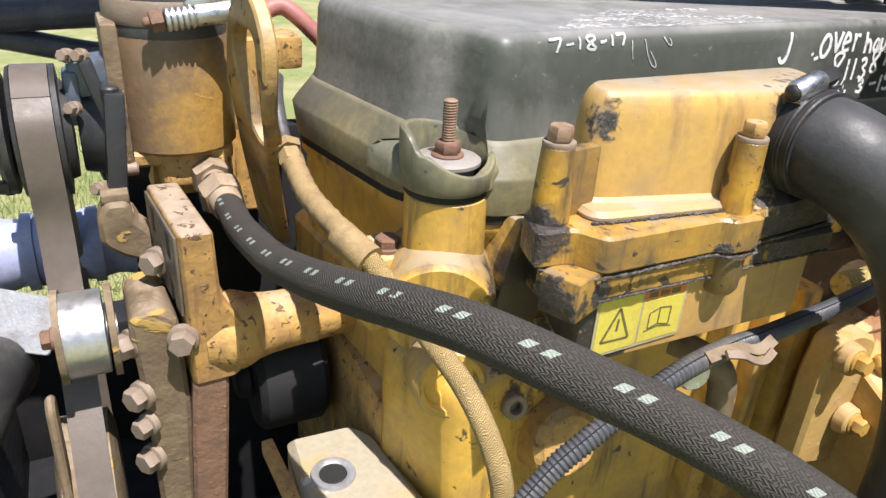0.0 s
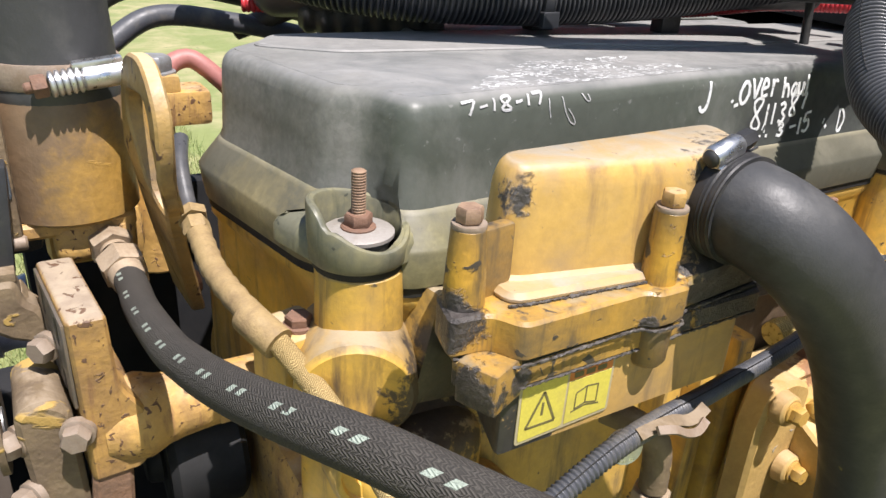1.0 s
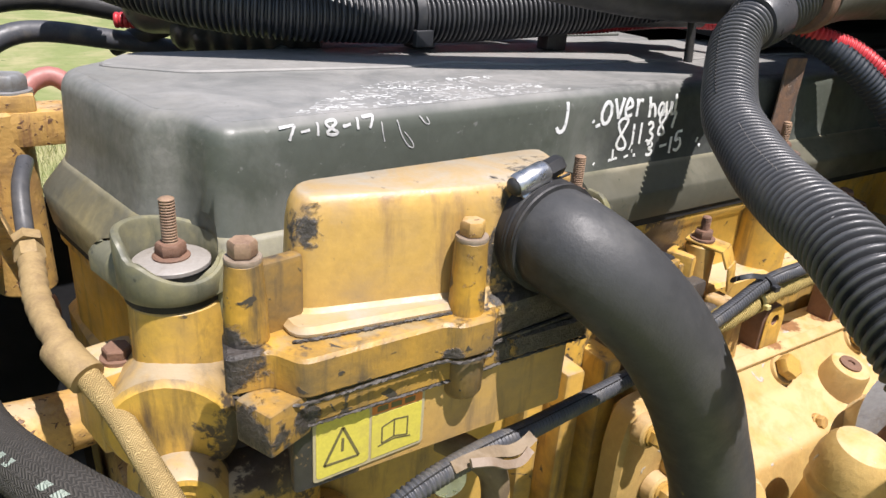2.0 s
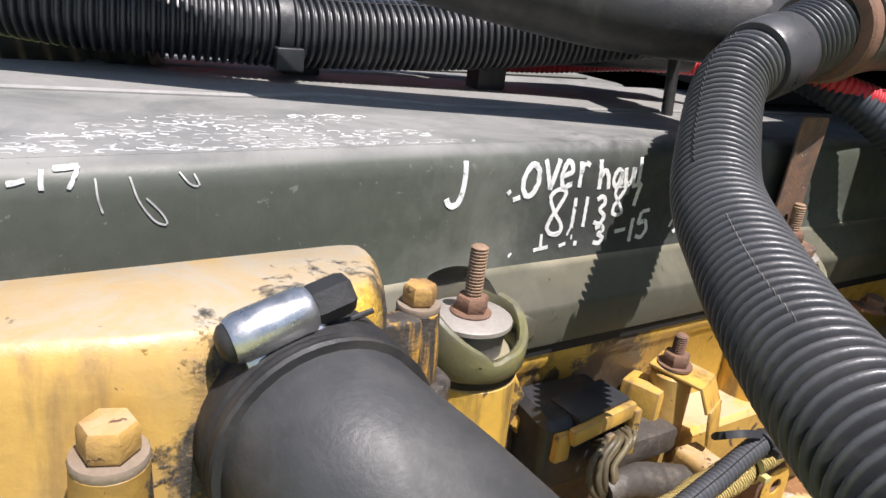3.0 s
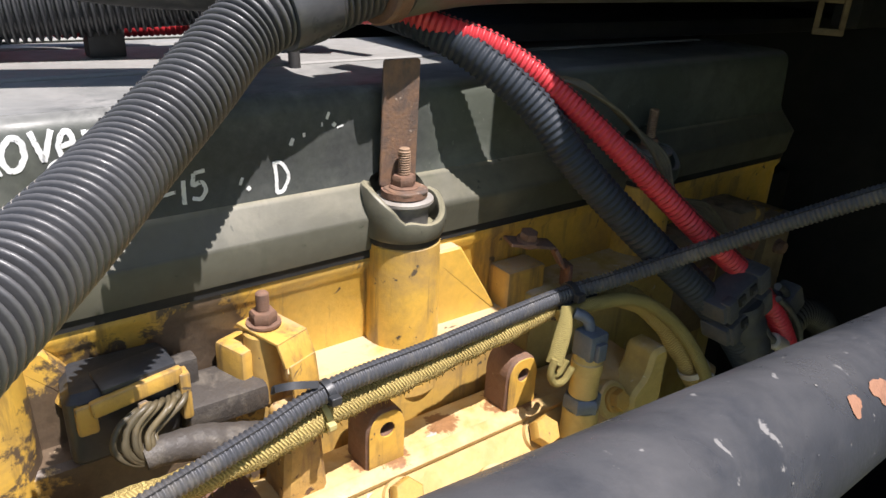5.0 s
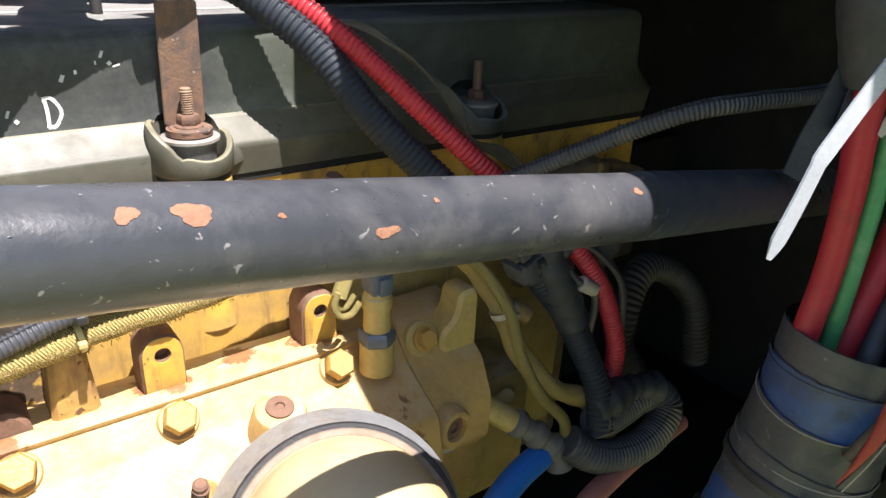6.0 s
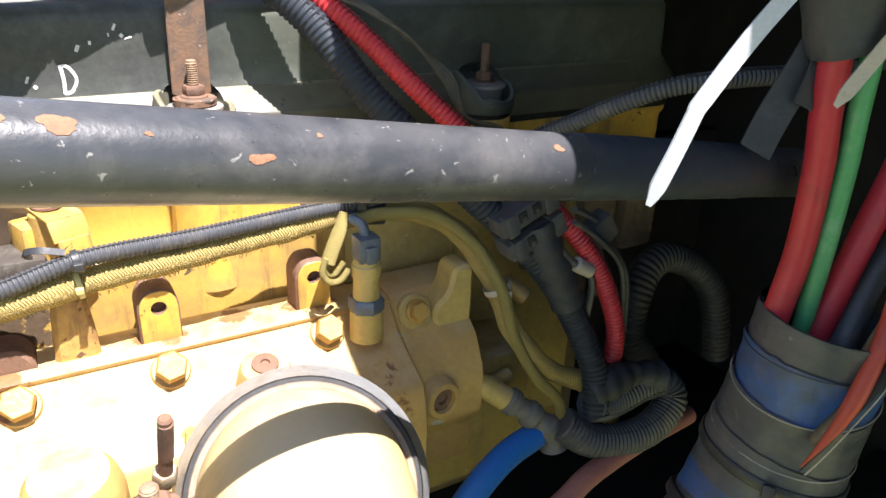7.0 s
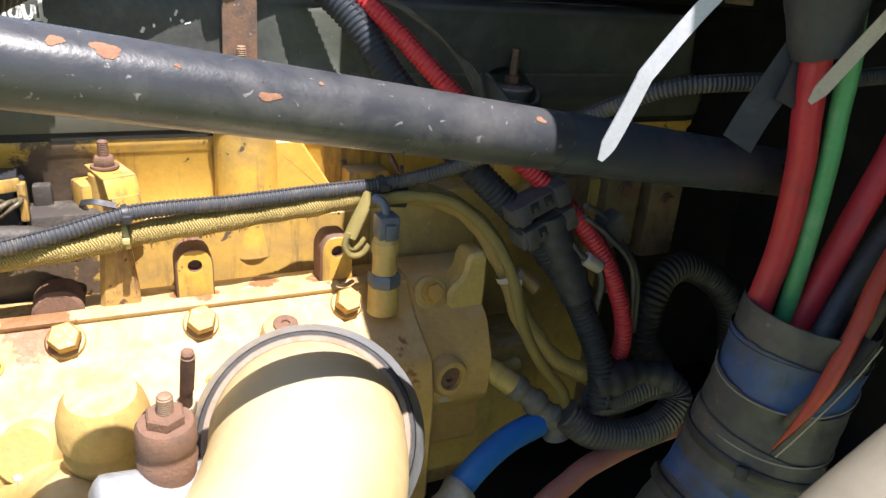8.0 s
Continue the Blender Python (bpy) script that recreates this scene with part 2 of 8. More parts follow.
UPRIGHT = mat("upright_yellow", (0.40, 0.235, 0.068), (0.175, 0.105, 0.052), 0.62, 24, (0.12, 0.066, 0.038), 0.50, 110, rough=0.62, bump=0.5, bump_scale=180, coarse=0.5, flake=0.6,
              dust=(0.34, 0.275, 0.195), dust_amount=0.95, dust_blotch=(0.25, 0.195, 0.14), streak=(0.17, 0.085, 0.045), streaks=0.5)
# machined metal with grime, its shade on the sunless side mixed into the colour
MACHINED = mat("shaded_machined_face", (0.105, 0.088, 0.070), (0.20, 0.135, 0.075), 0.42, 26, (0.06, 0.05, 0.045), 0.3, 60, rough=0.5, bump=0.3, bump_scale=200)
RED_RUST = mat("pitted_red_rust", (0.20, 0.115, 0.068), (0.13, 0.085, 0.058), 0.5, 40, (0.33, 0.20, 0.08), 0.36, 90, rough=0.8, bump=0.6, bump_scale=220, coarse=0.6, flake=0.8)
RUST = mat("rust", (0.195, 0.108, 0.070), (0.12, 0.075, 0.055), 0.5, 60, (0.30, 0.21, 0.14), 0.25, 120, rough=0.8, bump=0.6, bump_scale=500)
STRAP = mat("rusty_strap", (0.20, 0.115, 0.070), (0.075, 0.064, 0.060), 0.66, 42, (0.38, 0.30, 0.23), 0.44, 75, rough=0.7, bump=0.5, bump_scale=400)
FITTING = mat("dusty_steel", (0.40, 0.315, 0.22), (0.24, 0.17, 0.105), 0.50, 50, rough=0.5, metal=0.2, bump=0.25)
BLUE_ALLOY = mat("blue_grey_alloy", (0.12, 0.15, 0.195), (0.08, 0.085, 0.095), 0.45, 30, (0.5, 0.5, 0.5), 0.2, 70, rough=0.42, metal=0.3, bump=0.3)
FILTER = mat("filter_alloy", (0.34, 0.305, 0.22), (0.46, 0.28, 0.08), 0.46, 22, (0.56, 0.53, 0.46), 0.36, 40, rough=0.5, bump=0.35, flake=0.4)
ROLLER = mat("satin_roller", (0.60, 0.59, 0.57), (0.40, 0.37, 0.34), 0.3, 30, rough=0.36, metal=0.9, bump=0.1)
DULL_STEEL = mat("dull_steel", (0.26, 0.205, 0.155), (0.19, 0.13, 0.08), 0.5, 50, rough=0.6, metal=0.08, bump=0.25)
GRIME = mat("dried_sealant", (0.06, 0.052, 0.045), (0.17, 0.15, 0.12), 0.42, 60, rough=0.6, bump=0.5, bump_scale=500)
BRIGHT = mat("bright_steel", (0.68, 0.68, 0.68), (0.30, 0.29, 0.28), 0.32, 40, rough=0.32, metal=0.95, bump=0.1)
STUD = mat("weathered_stud", (0.30, 0.20, 0.13), (0.17, 0.10, 0.07), 0.45, 80, rough=0.7, metal=0.2, bump=0.3)
WASHER = mat("grey_washer", (0.34, 0.315, 0.285), (0.25, 0.215, 0.175), 0.4, 50, rough=0.55, metal=0.25, bump=0.15)
SKIRT = mat("cover_skirt", (0.084, 0.082, 0.062), (0.165, 0.156, 0.118), 0.40, 10, (0.05, 0.055, 0.038), 0.24, 70,
            rough=0.46, bump=0.08, bump_scale=620, streak=(0.060, 0.065, 0.045), streaks=0.44, dust=(0.33, 0.295, 0.20), dust_amount=0.80, dust_blotch=(0.15, 0.145, 0.09),
            tone_patches=(((-0.045, 0.11, 1.325), 0.040, (0.20, 0.172, 0.092), True), ((0.0, 0.03, 1.325), 0.038, (0.20, 0.175, 0.09), True), ((0.05, -0.015, 1.325), 0.036, (0.18, 0.165, 0.085), True)))
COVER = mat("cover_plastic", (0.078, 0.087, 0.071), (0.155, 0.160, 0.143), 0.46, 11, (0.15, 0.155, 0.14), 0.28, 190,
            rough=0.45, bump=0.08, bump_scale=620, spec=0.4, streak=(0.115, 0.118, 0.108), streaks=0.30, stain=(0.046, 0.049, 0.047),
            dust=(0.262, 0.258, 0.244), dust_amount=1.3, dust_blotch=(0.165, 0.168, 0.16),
            # soft darker patches along the front wall, round the writing and beyond
            tone_patches=tuple(((x, 0.017, 1.395), 0.036, (0.046, 0.049, 0.047), True) for x in (0.42, 0.46, 0.50, 0.545, 0.60, 0.65))
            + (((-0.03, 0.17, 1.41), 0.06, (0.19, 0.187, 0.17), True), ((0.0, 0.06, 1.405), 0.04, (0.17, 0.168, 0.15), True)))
CUP = mat("cover_cup", (0.130, 0.128, 0.088), (0.24, 0.22, 0.115), 0.5, 30, (0.05, 0.052, 0.04), 0.26, 80, rough=0.5, bump=0.12, streak=(0.07, 0.075, 0.05), streaks=0.45)
WORNCUP = mat("worn_cup", (0.135, 0.128, 0.062), (0.27, 0.245, 0.085), 0.44, 26, (0.035, 0.037, 0.03), 0.36, 60, rough=0.46, bump=0.12, flake=0.3,
              edge=(0.13, 0.135, 0.12), edge_amount=0.6, tone_patches=(((0.335, 0.020, 1.372), 0.030, (0.085, 0.080, 0.072), True), ((0.300, -0.005, 1.360), 0.020, (0.10, 0.095, 0.085), True)))
SOOT = mat("sooty_casting", (0.052, 0.045, 0.039), (0.105, 0.092, 0.078), 0.46, 40, (0.62, 0.34, 0.055), 0.42, 38, rough=0.62, bump=0.6, bump_scale=330, coarse=0.5,
           streak=(0.60, 0.33, 0.055), streaks=0.52)
# copy of the engine yellow with the greenish tint of shade mixed in
ENDPAINT = mat("shaded_end_paint", (0.47, 0.355, 0.115), (0.29, 0.215, 0.095), 0.46, 16, (0.56, 0.51, 0.38), 0.30, 40, rough=0.48, bump=0.35, bump_scale=220,
               coarse=0.3, flake=0.5, streak=(0.22, 0.15, 0.06), streaks=0.35, dust=(0.54, 0.46, 0.30), dust_amount=0.4)
BLACK = mat("black_rubber", (0.022, 0.022, 0.023), (0.06, 0.056, 0.05), 0.45, 30, rough=0.55, bump=0.2)
GASKET = mat("gasket", (0.012, 0.012, 0.012), rough=0.7, bump=0.1)
HOSE = mat("rubber_hose", (0.045, 0.046, 0.047), (0.085, 0.083, 0.078), 0.45, 16, (0.30, 0.25, 0.07), 0.20, 28, rough=0.52, bump=0.16,
           tone_patches=(((0.172, -0.150, 1.375), 0.026, (0.014, 0.013, 0.012), True), ((0.190, -0.150, 1.365), 0.022, (0.014, 0.013, 0.012), True)))
# the edge colour makes the ridges paler than the grooves
LOOM = mat("loom_black", (0.022, 0.024, 0.028), (0.05, 0.051, 0.054), 0.42, 22, rough=0.42, bump=0.12, spec=0.6, edge=(0.075, 0.076, 0.080), edge_amount=1.0)
LOOM_DARK = mat("loom_dark", (0.020, 0.026, 0.036), (0.036, 0.042, 0.052), 0.42, 22, rough=0.62, bump=0.12, spec=0.35)
LOOM_GREY = mat("loom_grey", (0.062, 0.063, 0.067), (0.12, 0.116, 0.112), 0.34, 24, (0.35, 0.35, 0.36), 0.07, 110, rough=0.35, bump=0.15, spec=0.5)
# ridges take the paler edge colour, grooves keep the dark base
RIBBED = mat("ribbed_hose", (0.042, 0.043, 0.046), (0.075, 0.072, 0.069), 0.34, 24, (0.30, 0.30, 0.30), 0.07, 110, rough=0.38, bump=0.15, spec=0.5, edge=(0.150, 0.149, 0.150), edge_amount=1.0)
LOOM_THIN = mat("loom_thin", (0.06, 0.063, 0.072), (0.16, 0.145, 0.12), 0.42, 30, rough=0.5, bump=0.15)
RED = mat("red_loom", (0.50, 0.035, 0.045), (0.25, 0.03, 0.035), 0.3, 30, rough=0.42, bump=0.1)
RED_CABLE = mat("red_cable", (0.40, 0.020, 0.036), (0.2, 0.03, 0.03), 0.35, 30, rough=0.5, bump=0.12)
GREEN_CABLE = mat("green_cable", (0.06, 0.28, 0.115), (0.20, 0.36, 0.24), 0.35, 26, rough=0.45, bump=0.12)
ORANGE_CABLE = mat("orange_cable", (0.42, 0.060, 0.036), (0.25, 0.035, 0.025), 0.35, 26, rough=0.5, bump=0.12)
BLUE = mat("blue_hose", (0.02, 0.17, 0.62), (0.02, 0.08, 0.3), 0.3, 30, rough=0.42, bump=0.2)
TAPE = mat("grey_tape", (0.066, 0.072, 0.082), (0.036, 0.039, 0.045), 0.46, 18, (0.13, 0.14, 0.16), 0.2, 60, rough=0.42, bump=0.5, bump_scale=90, coarse=0.9)
BLUE_TAPE = mat("blue_tape", (0.028, 0.095, 0.30), (0.050, 0.060, 0.080), 0.64, 14, (0.08, 0.085, 0.10), 0.34, 30, rough=0.42, bump=0.5, bump_scale=90, coarse=0.9)
PINK = mat("faded_red_hose", (0.36, 0.15, 0.13), (0.25, 0.10, 0.09), 0.42, 26, rough=0.5, bump=0.15)
DARK_TAPE = mat("dark_tape", (0.032, 0.036, 0.044), (0.06, 0.065, 0.075), 0.4, 40, rough=0.6, bump=0.4, bump_scale=140)
NYLON = mat("white_nylon", (0.37, 0.39, 0.42), (0.42, 0.42, 0.41), 0.3, 60, rough=0.4, bump=0.05)
YELLOWED = mat("yellowed_nylon", (0.50, 0.43, 0.18), (0.36, 0.29, 0.12), 0.4, 60, rough=0.5, bump=0.1)
OLD_NYLON = mat("aged_nylon", (0.42, 0.38, 0.32), (0.28, 0.24, 0.2), 0.4, 60, rough=0.6, bump=0.2)
# dust here is a bluish top tint that imitates the sky's reflection
BAR = mat("black_bar_paint", (0.040, 0.043, 0.050), (0.105, 0.103, 0.104), 0.50, 14, (0.20, 0.195, 0.19), 0.34, 170, rough=0.34, dust=(0.070, 0.071, 0.075), dust_amount=0.45, bump=0.14, bump_scale=300, coarse=0.06)
BAR_TAPE = mat("bar_tape", (0.034, 0.042, 0.056), (0.050, 0.055, 0.064), 0.42, 20, (0.10, 0.10, 0.10), 0.2, 120, rough=0.42, bump=0.25, bump_scale=160, coarse=0.25)
BARE = mat("bare_rust_patch", (0.27, 0.135, 0.080), (0.17, 0.075, 0.045), 0.5, 90, rough=0.85, bump=0.6)
PLASTIC = mat("dark_plastic", (0.028, 0.030, 0.034), (0.07, 0.066, 0.06), 0.4, 34, rough=0.45, bump=0.15)
OLIVE = mat("olive_pipe", (0.12, 0.115, 0.095), (0.18, 0.165, 0.14), 0.4, 14, rough=0.5, bump=0.15)
BELT = mat("belt", (0.115, 0.094, 0.076), (0.17, 0.14, 0.112), 0.4, 14, rough=0.48, bump=0.15)
FAINT = mat("worn_marker", (0.50, 0.50, 0.49), (0.27, 0.27, 0.26), 0.55, 150, rough=0.7, bump=0.1)
CHALK = mat("white_marker", (0.72, 0.73, 0.72), (0.46, 0.47, 0.46), 0.46, 110, (0.14, 0.145, 0.135), 0.42, 230, rough=0.7, bump=0.1)
TANTAPE = mat("tan_tape", (0.31, 0.22, 0.10), (0.18, 0.12, 0.06), 0.52, 50, rough=0.75, bump=0.5, bump_scale=300)
FENDER = mat("tan_fender", (0.20, 0.175, 0.13), (0.155, 0.13, 0.095), 0.4, 8, rough=0.5, bump=0.1)
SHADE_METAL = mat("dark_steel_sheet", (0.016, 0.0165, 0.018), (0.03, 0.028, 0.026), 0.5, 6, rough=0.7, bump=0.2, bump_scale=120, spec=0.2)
ALLOY = mat("grey_alloy", (0.36, 0.37, 0.38), (0.20, 0.17, 0.13), 0.45, 26, rough=0.48, metal=0.5, bump=0.3)
LABEL_YELLOW = mat("label_yellow", (0.60, 0.52, 0.085), (0.48, 0.39, 0.10), 0.42, 60, rough=0.4, bump=0.05)
LABEL_RED = mat("label_orange", (0.62, 0.20, 0.04), rough=0.4, bump=0.05)
LABEL_INK = mat("label_ink", (0.14, 0.12, 0.045), rough=0.5, bump=0.05)
LABEL_EDGE = mat("label_edge", (0.42, 0.36, 0.22), (0.4, 0.3, 0.15), 0.4, 60, rough=0.45, bump=0.05)
BRAID = woven("black_braid", (0.080, 0.073, 0.063), (0.036, 0.033, 0.029), 360, 44, 0.65, ((0.29, 0.335, 0.28), 0.040, 0.06))
TANBRAID = woven("tan_braid", (0.56, 0.42, 0.19), (0.27, 0.19, 0.08), 620, 20, 0.8)
OLIVEBRAID = woven("olive_braid", (0.58, 0.45, 0.17), (0.27, 0.20, 0.07), 420, 14, 0.9)
PIPEBRAID = woven("olive_pipe_braid", (0.40, 0.33, 0.12), (0.20, 0.16, 0.055), 520, 18, 0.7)
WIRE = mat("olive_wire", (0.085, 0.070, 0.042), (0.20, 0.155, 0.08), 0.45, 30, rough=0.5, bump=0.15)
GROMMET = mat("grey_grommet", (0.15, 0.145, 0.135), (0.22, 0.20, 0.175), 0.4, 40, rough=0.6, bump=0.2)
BOLTYELLOW = mat("painted_bolt", (0.46, 0.28, 0.062), (0.32, 0.20, 0.07), 0.5, 50, (0.12, 0.08, 0.05), 0.3, 110, rough=0.5, bump=0.3)
GRASS = mat("grass_ground", (0.19, 0.22, 0.075), (0.36, 0.315, 0.17), 0.55, 1.6, (0.05, 0.09, 0.02), 0.3, 9, rough=0.9, bump=0.6, bump_scale=40)
BLADE = mat("grass_blade", (0.20, 0.27, 0.085), (0.40, 0.35, 0.17), 0.6, 1.4, rough=0.7, bump=0.0)
PALEBLUE = mat("pale_blue_plastic", (0.34, 0.37, 0.52), (0.2, 0.22, 0.38), 0.4, 20, rough=0.3, bump=0.1)


# ---------------------------------------------------------------- builders
ORIGIN = {}


def thing(name, label, category, at=(0, 0, 0), group="", kind=""):
    e = new(name)
    e.empty_display_size = 0.02
    e.location = at
    ORIGIN[e] = Vector(at)
    return tagged(e, label, category, group, kind)


def part(name, bm, material, parent, label="", angle=38.0):
    """Links a bmesh, drawn in the world's coordinates, as one mesh under a thing or a part."""
    o = ORIGIN[parent]
    bmesh.ops.translate(bm, verts=bm.verts, vec=-o)
    me = bpy.data.meshes.new(name)
    bm.to_mesh(me)
    bm.free()
    me.materials.append(material)
    for p in me.polygons:
        p.use_smooth = True
    me.set_sharp_from_angle(angle=radians(angle))
    ob = new(name, me)
    ob.parent = parent
    ORIGIN[ob] = o
    return tagged(ob, label)


def solo(name, bm, material, label, category, at=(0, 0, 0), group="", kind="", angle=38.0):
    """A thing that is one mesh."""
    bmesh.ops.translate(bm, verts=bm.verts, vec=-Vector(at))
    me = bpy.data.meshes.new(name)
    bm.to_mesh(me)
    bm.free()
    me.materials.append(material)
    for p in me.polygons:
        p.use_smooth = True
    me.set_sharp_from_angle(angle=radians(angle))
    ob = new(name, me)
    ob.location = at
    ORIGIN[ob] = Vector(at)
    return tagged(ob, label, category, group, kind)


def carve(ob, cutters):
    """Cuts closed meshes out of a part, once and for all."""
    tools = []
    for bm in cutters:
        me = bpy.data.meshes.new("tool")
        bm.to_mesh(me)
        bm.free()
        c = new("tool", me)
        c.location = -ORIGIN[ob]
        tools.append(c)
        md = ob.modifiers.new("cut", "BOOLEAN")
        md.object, md.operation, md.solver = c, "DIFFERENCE", "EXACT"
    home = ob.parent
    ob.parent = None
    ob.location = (0, 0, 0)
    deps = bpy.context.evaluated_depsgraph_get()
    deps.update()
    me = bpy.data.meshes.new_from_object(ob.evaluated_get(deps))
    ob.modifiers.clear()
    ob.data = me
    me.set_sharp_from_angle(angle=radians(40))
    ob.parent = home
    for c in tools:
        bpy.data.objects.remove(c)


def B():
    return bmesh.new()


def frame_of(direction, up=(0, 0, 1)):
    z = Vector(direction).normalized()
    u = Vector(up)
    if abs(z.dot(u)) > 0.97:
        u = Vector((1, 0, 0))
    x = u.cross(z).normalized()
    y = z.cross(x)
    return Matrix((x, y, z)).transposed()


def box(bm, c, s, bevel=0.0, rot=None, seg=2):
    """A box of size s about c, edges rounded by bevel; rot in degrees."""
    m = pose(*c, *(rot or (0, 0, 0))) @ Matrix.Diagonal((*s, 1))
    r = bmesh.ops.create_cube(bm, size=1.0, matrix=m)
    if bevel > 0:
        es = list({e for v in r["verts"] for e in v.link_edges})
        bmesh.ops.bevel(bm, geom=es, offset=bevel, segments=seg, affect="EDGES", profile=0.6, clamp_overlap=True)
    return bm


def lathe(bm, p0, direction, profile, seg=24, up=(0, 0, 1), a0=0.0, sides=None):
    """Turns a profile of (distance along, radius) about an axis. A radius of 0 closes it."""
    f = frame_of(direction, up)
    p0 = Vector(p0)
    seg = sides or seg
    rings = []
    for d, r in profile:
        if r <= 1e-6:
            rings.append([bm.verts.new(p0 + f @ Vector((0, 0, d)))])
        else:
            rings.append([bm.verts.new(p0 + f @ Vector((r * math.cos(a0 + 2 * math.pi * i / seg), r * math.sin(a0 + 2 * math.pi * i / seg), d))) for i in range(seg)])
    for a, b in zip(rings, rings[1:]):
        for i in range(seg):
            j = (i + 1) % seg
            if len(a) == 1 and len(b) == 1:
                continue
            if len(a) == 1:
                bm.faces.new((a[0], b[i], b[j]))
            elif len(b) == 1:
                bm.faces.new((a[j], a[i], b[0]))
            else:
                bm.faces.new((a[i], b[i], b[j], a[j]))
    bmesh.ops.recalc_face_normals(bm, faces=bm.faces)
    return bm


def cyl(bm, p0, p1, r0, r1=None, bev=0.0015, seg=20):
    """A capped cylinder or cone with softened rims."""
    d = Vector(p1) - Vector(p0)
    n = d.length
    r1 = r0 if r1 is None else r1
    return lathe(bm, p0, d, [(0, 0), (0, r0 - bev), (bev, r0), (n - bev, r1), (n, r1 - bev), (n, 0)], seg)


def hexa(bm, p, direction, af, h, a0=0.0):
    """A hexagon head or nut, chamfered, of width af across its flats."""
    r = af / math.sqrt(3)
    return lathe(bm, p, direction, [(0, 0), (0, r * 0.93), (h * 0.1, r), (h * 0.82, r), (h, r * 0.88), (h, 0)], a0=a0, sides=6)


def thread(bm, p, direction, r, length, pitch=0.0016, seg=14):
    """A threaded rod with its crests and roots."""
    pr = [(0, 0), (0, r * 0.9)]
    k = int(length / pitch)
    for i in range(k):
        pr += [(i * pitch + 0.25 * pitch, r), (i * pitch + 0.5 * pitch, r), (i * pitch + 0.85 * pitch, r * 0.84)]
    pr += [(length - 0.0006, r * 0.86), (length, r * 0.7), (length + 0.0003, 0)]
    return lathe(bm, p, direction, pr, seg)


def fillet(poly, r, seg=5):
    """Rounds the corners of a closed 2D outline: points with outward normals (outline counter-clockwise). r: one radius or one each."""
    out = []
    n = len(poly)
    for i in range(n):
        p0, p, p1 = Vector(poly[i - 1]), Vector(poly[i]), Vector(poly[(i + 1) % n])
        rr = r[i] if isinstance(r, (list, tuple)) else r
        a, b = (p0 - p), (p1 - p)
        rr = min(rr, a.length * 0.48, b.length * 0.48)
        a.normalize(), b.normalize()
        s, e = p + a * rr, p + b * rr
        na, nb = Vector((-a.y, a.x)), Vector((b.y, -b.x))
        for k in range(seg + 1):
            t = k / seg
            q = s * (1 - t) ** 2 + p * 2 * t * (1 - t) + e * t * t
            nn = (na * (1 - t) + nb * t)
            out.append((q, nn.normalized() if nn.length > 1e-6 else na))
    return out


def loft(bm, ring, levels, M=None, cap_top=True, cap_bottom=True):
    """Walls over a rounded outline: levels are (height, outward offset)."""
    M = M or Matrix()
    rings = [[bm.verts.new(M @ Vector((*(p + nn * off), z))) for p, nn in ring] for z, off in levels]
    n = len(ring)
    for a, b in zip(rings, rings[1:]):
        for i in range(n):
            j = (i + 1) % n
            bm.faces.new((a[i], a[j], b[j], b[i]))
    if cap_bottom:
        bm.faces.new(list(reversed(rings[0])))
    if cap_top:
        bm.faces.new(rings[-1])
    return bm


def slab(bm, poly, z0, z1, r=0.003, bev=0.002, M=None, seg=4):
    """A plate: a rounded outline drawn up from z0 to z1 with softened edges."""
    return loft(bm, fillet(poly, r, seg), [(z0, -bev), (z0 + bev, 0), (z1 - bev, 0), (z1, -bev)], M)


def spline(pts, step):
    """Evenly spaced points and tangents along a smooth curve through pts."""
    P = [Vector(p) for p in pts]
    P = [P[0] * 2 - P[1]] + P + [P[-1] * 2 - P[-2]]
    dense = []
    for i in range(1, len(P) - 2):
        p0, p1, p2, p3 = P[i - 1:i + 3]
        k = max(6, int((p2 - p1).length / 0.002))
        k = min(k, 120)
        for j in range(k):
            t = j / k
            dense.append(0.5 * ((2 * p1) + (p2 - p0) * t + (2 * p0 - 5 * p1 + 4 * p2 - p3) * t * t + (3 * p1 - p0 - 3 * p2 + p3) * t ** 3))
    dense.append(P[-2])
    acc = [0.0]
    for a, b in zip(dense, dense[1:]):
        acc.append(acc[-1] + (b - a).length)
    n = max(2, int(acc[-1] / step))
    out, j = [], 0
    for i in range(n + 1):
        s = acc[-1] * i / n
        while j < len(acc) - 2 and acc[j + 1] < s:
            j += 1
        f = (s - acc[j]) / max(1e-9, acc[j + 1] - acc[j])
        out.append((dense[j].lerp(dense[j + 1], f), s))
    return out


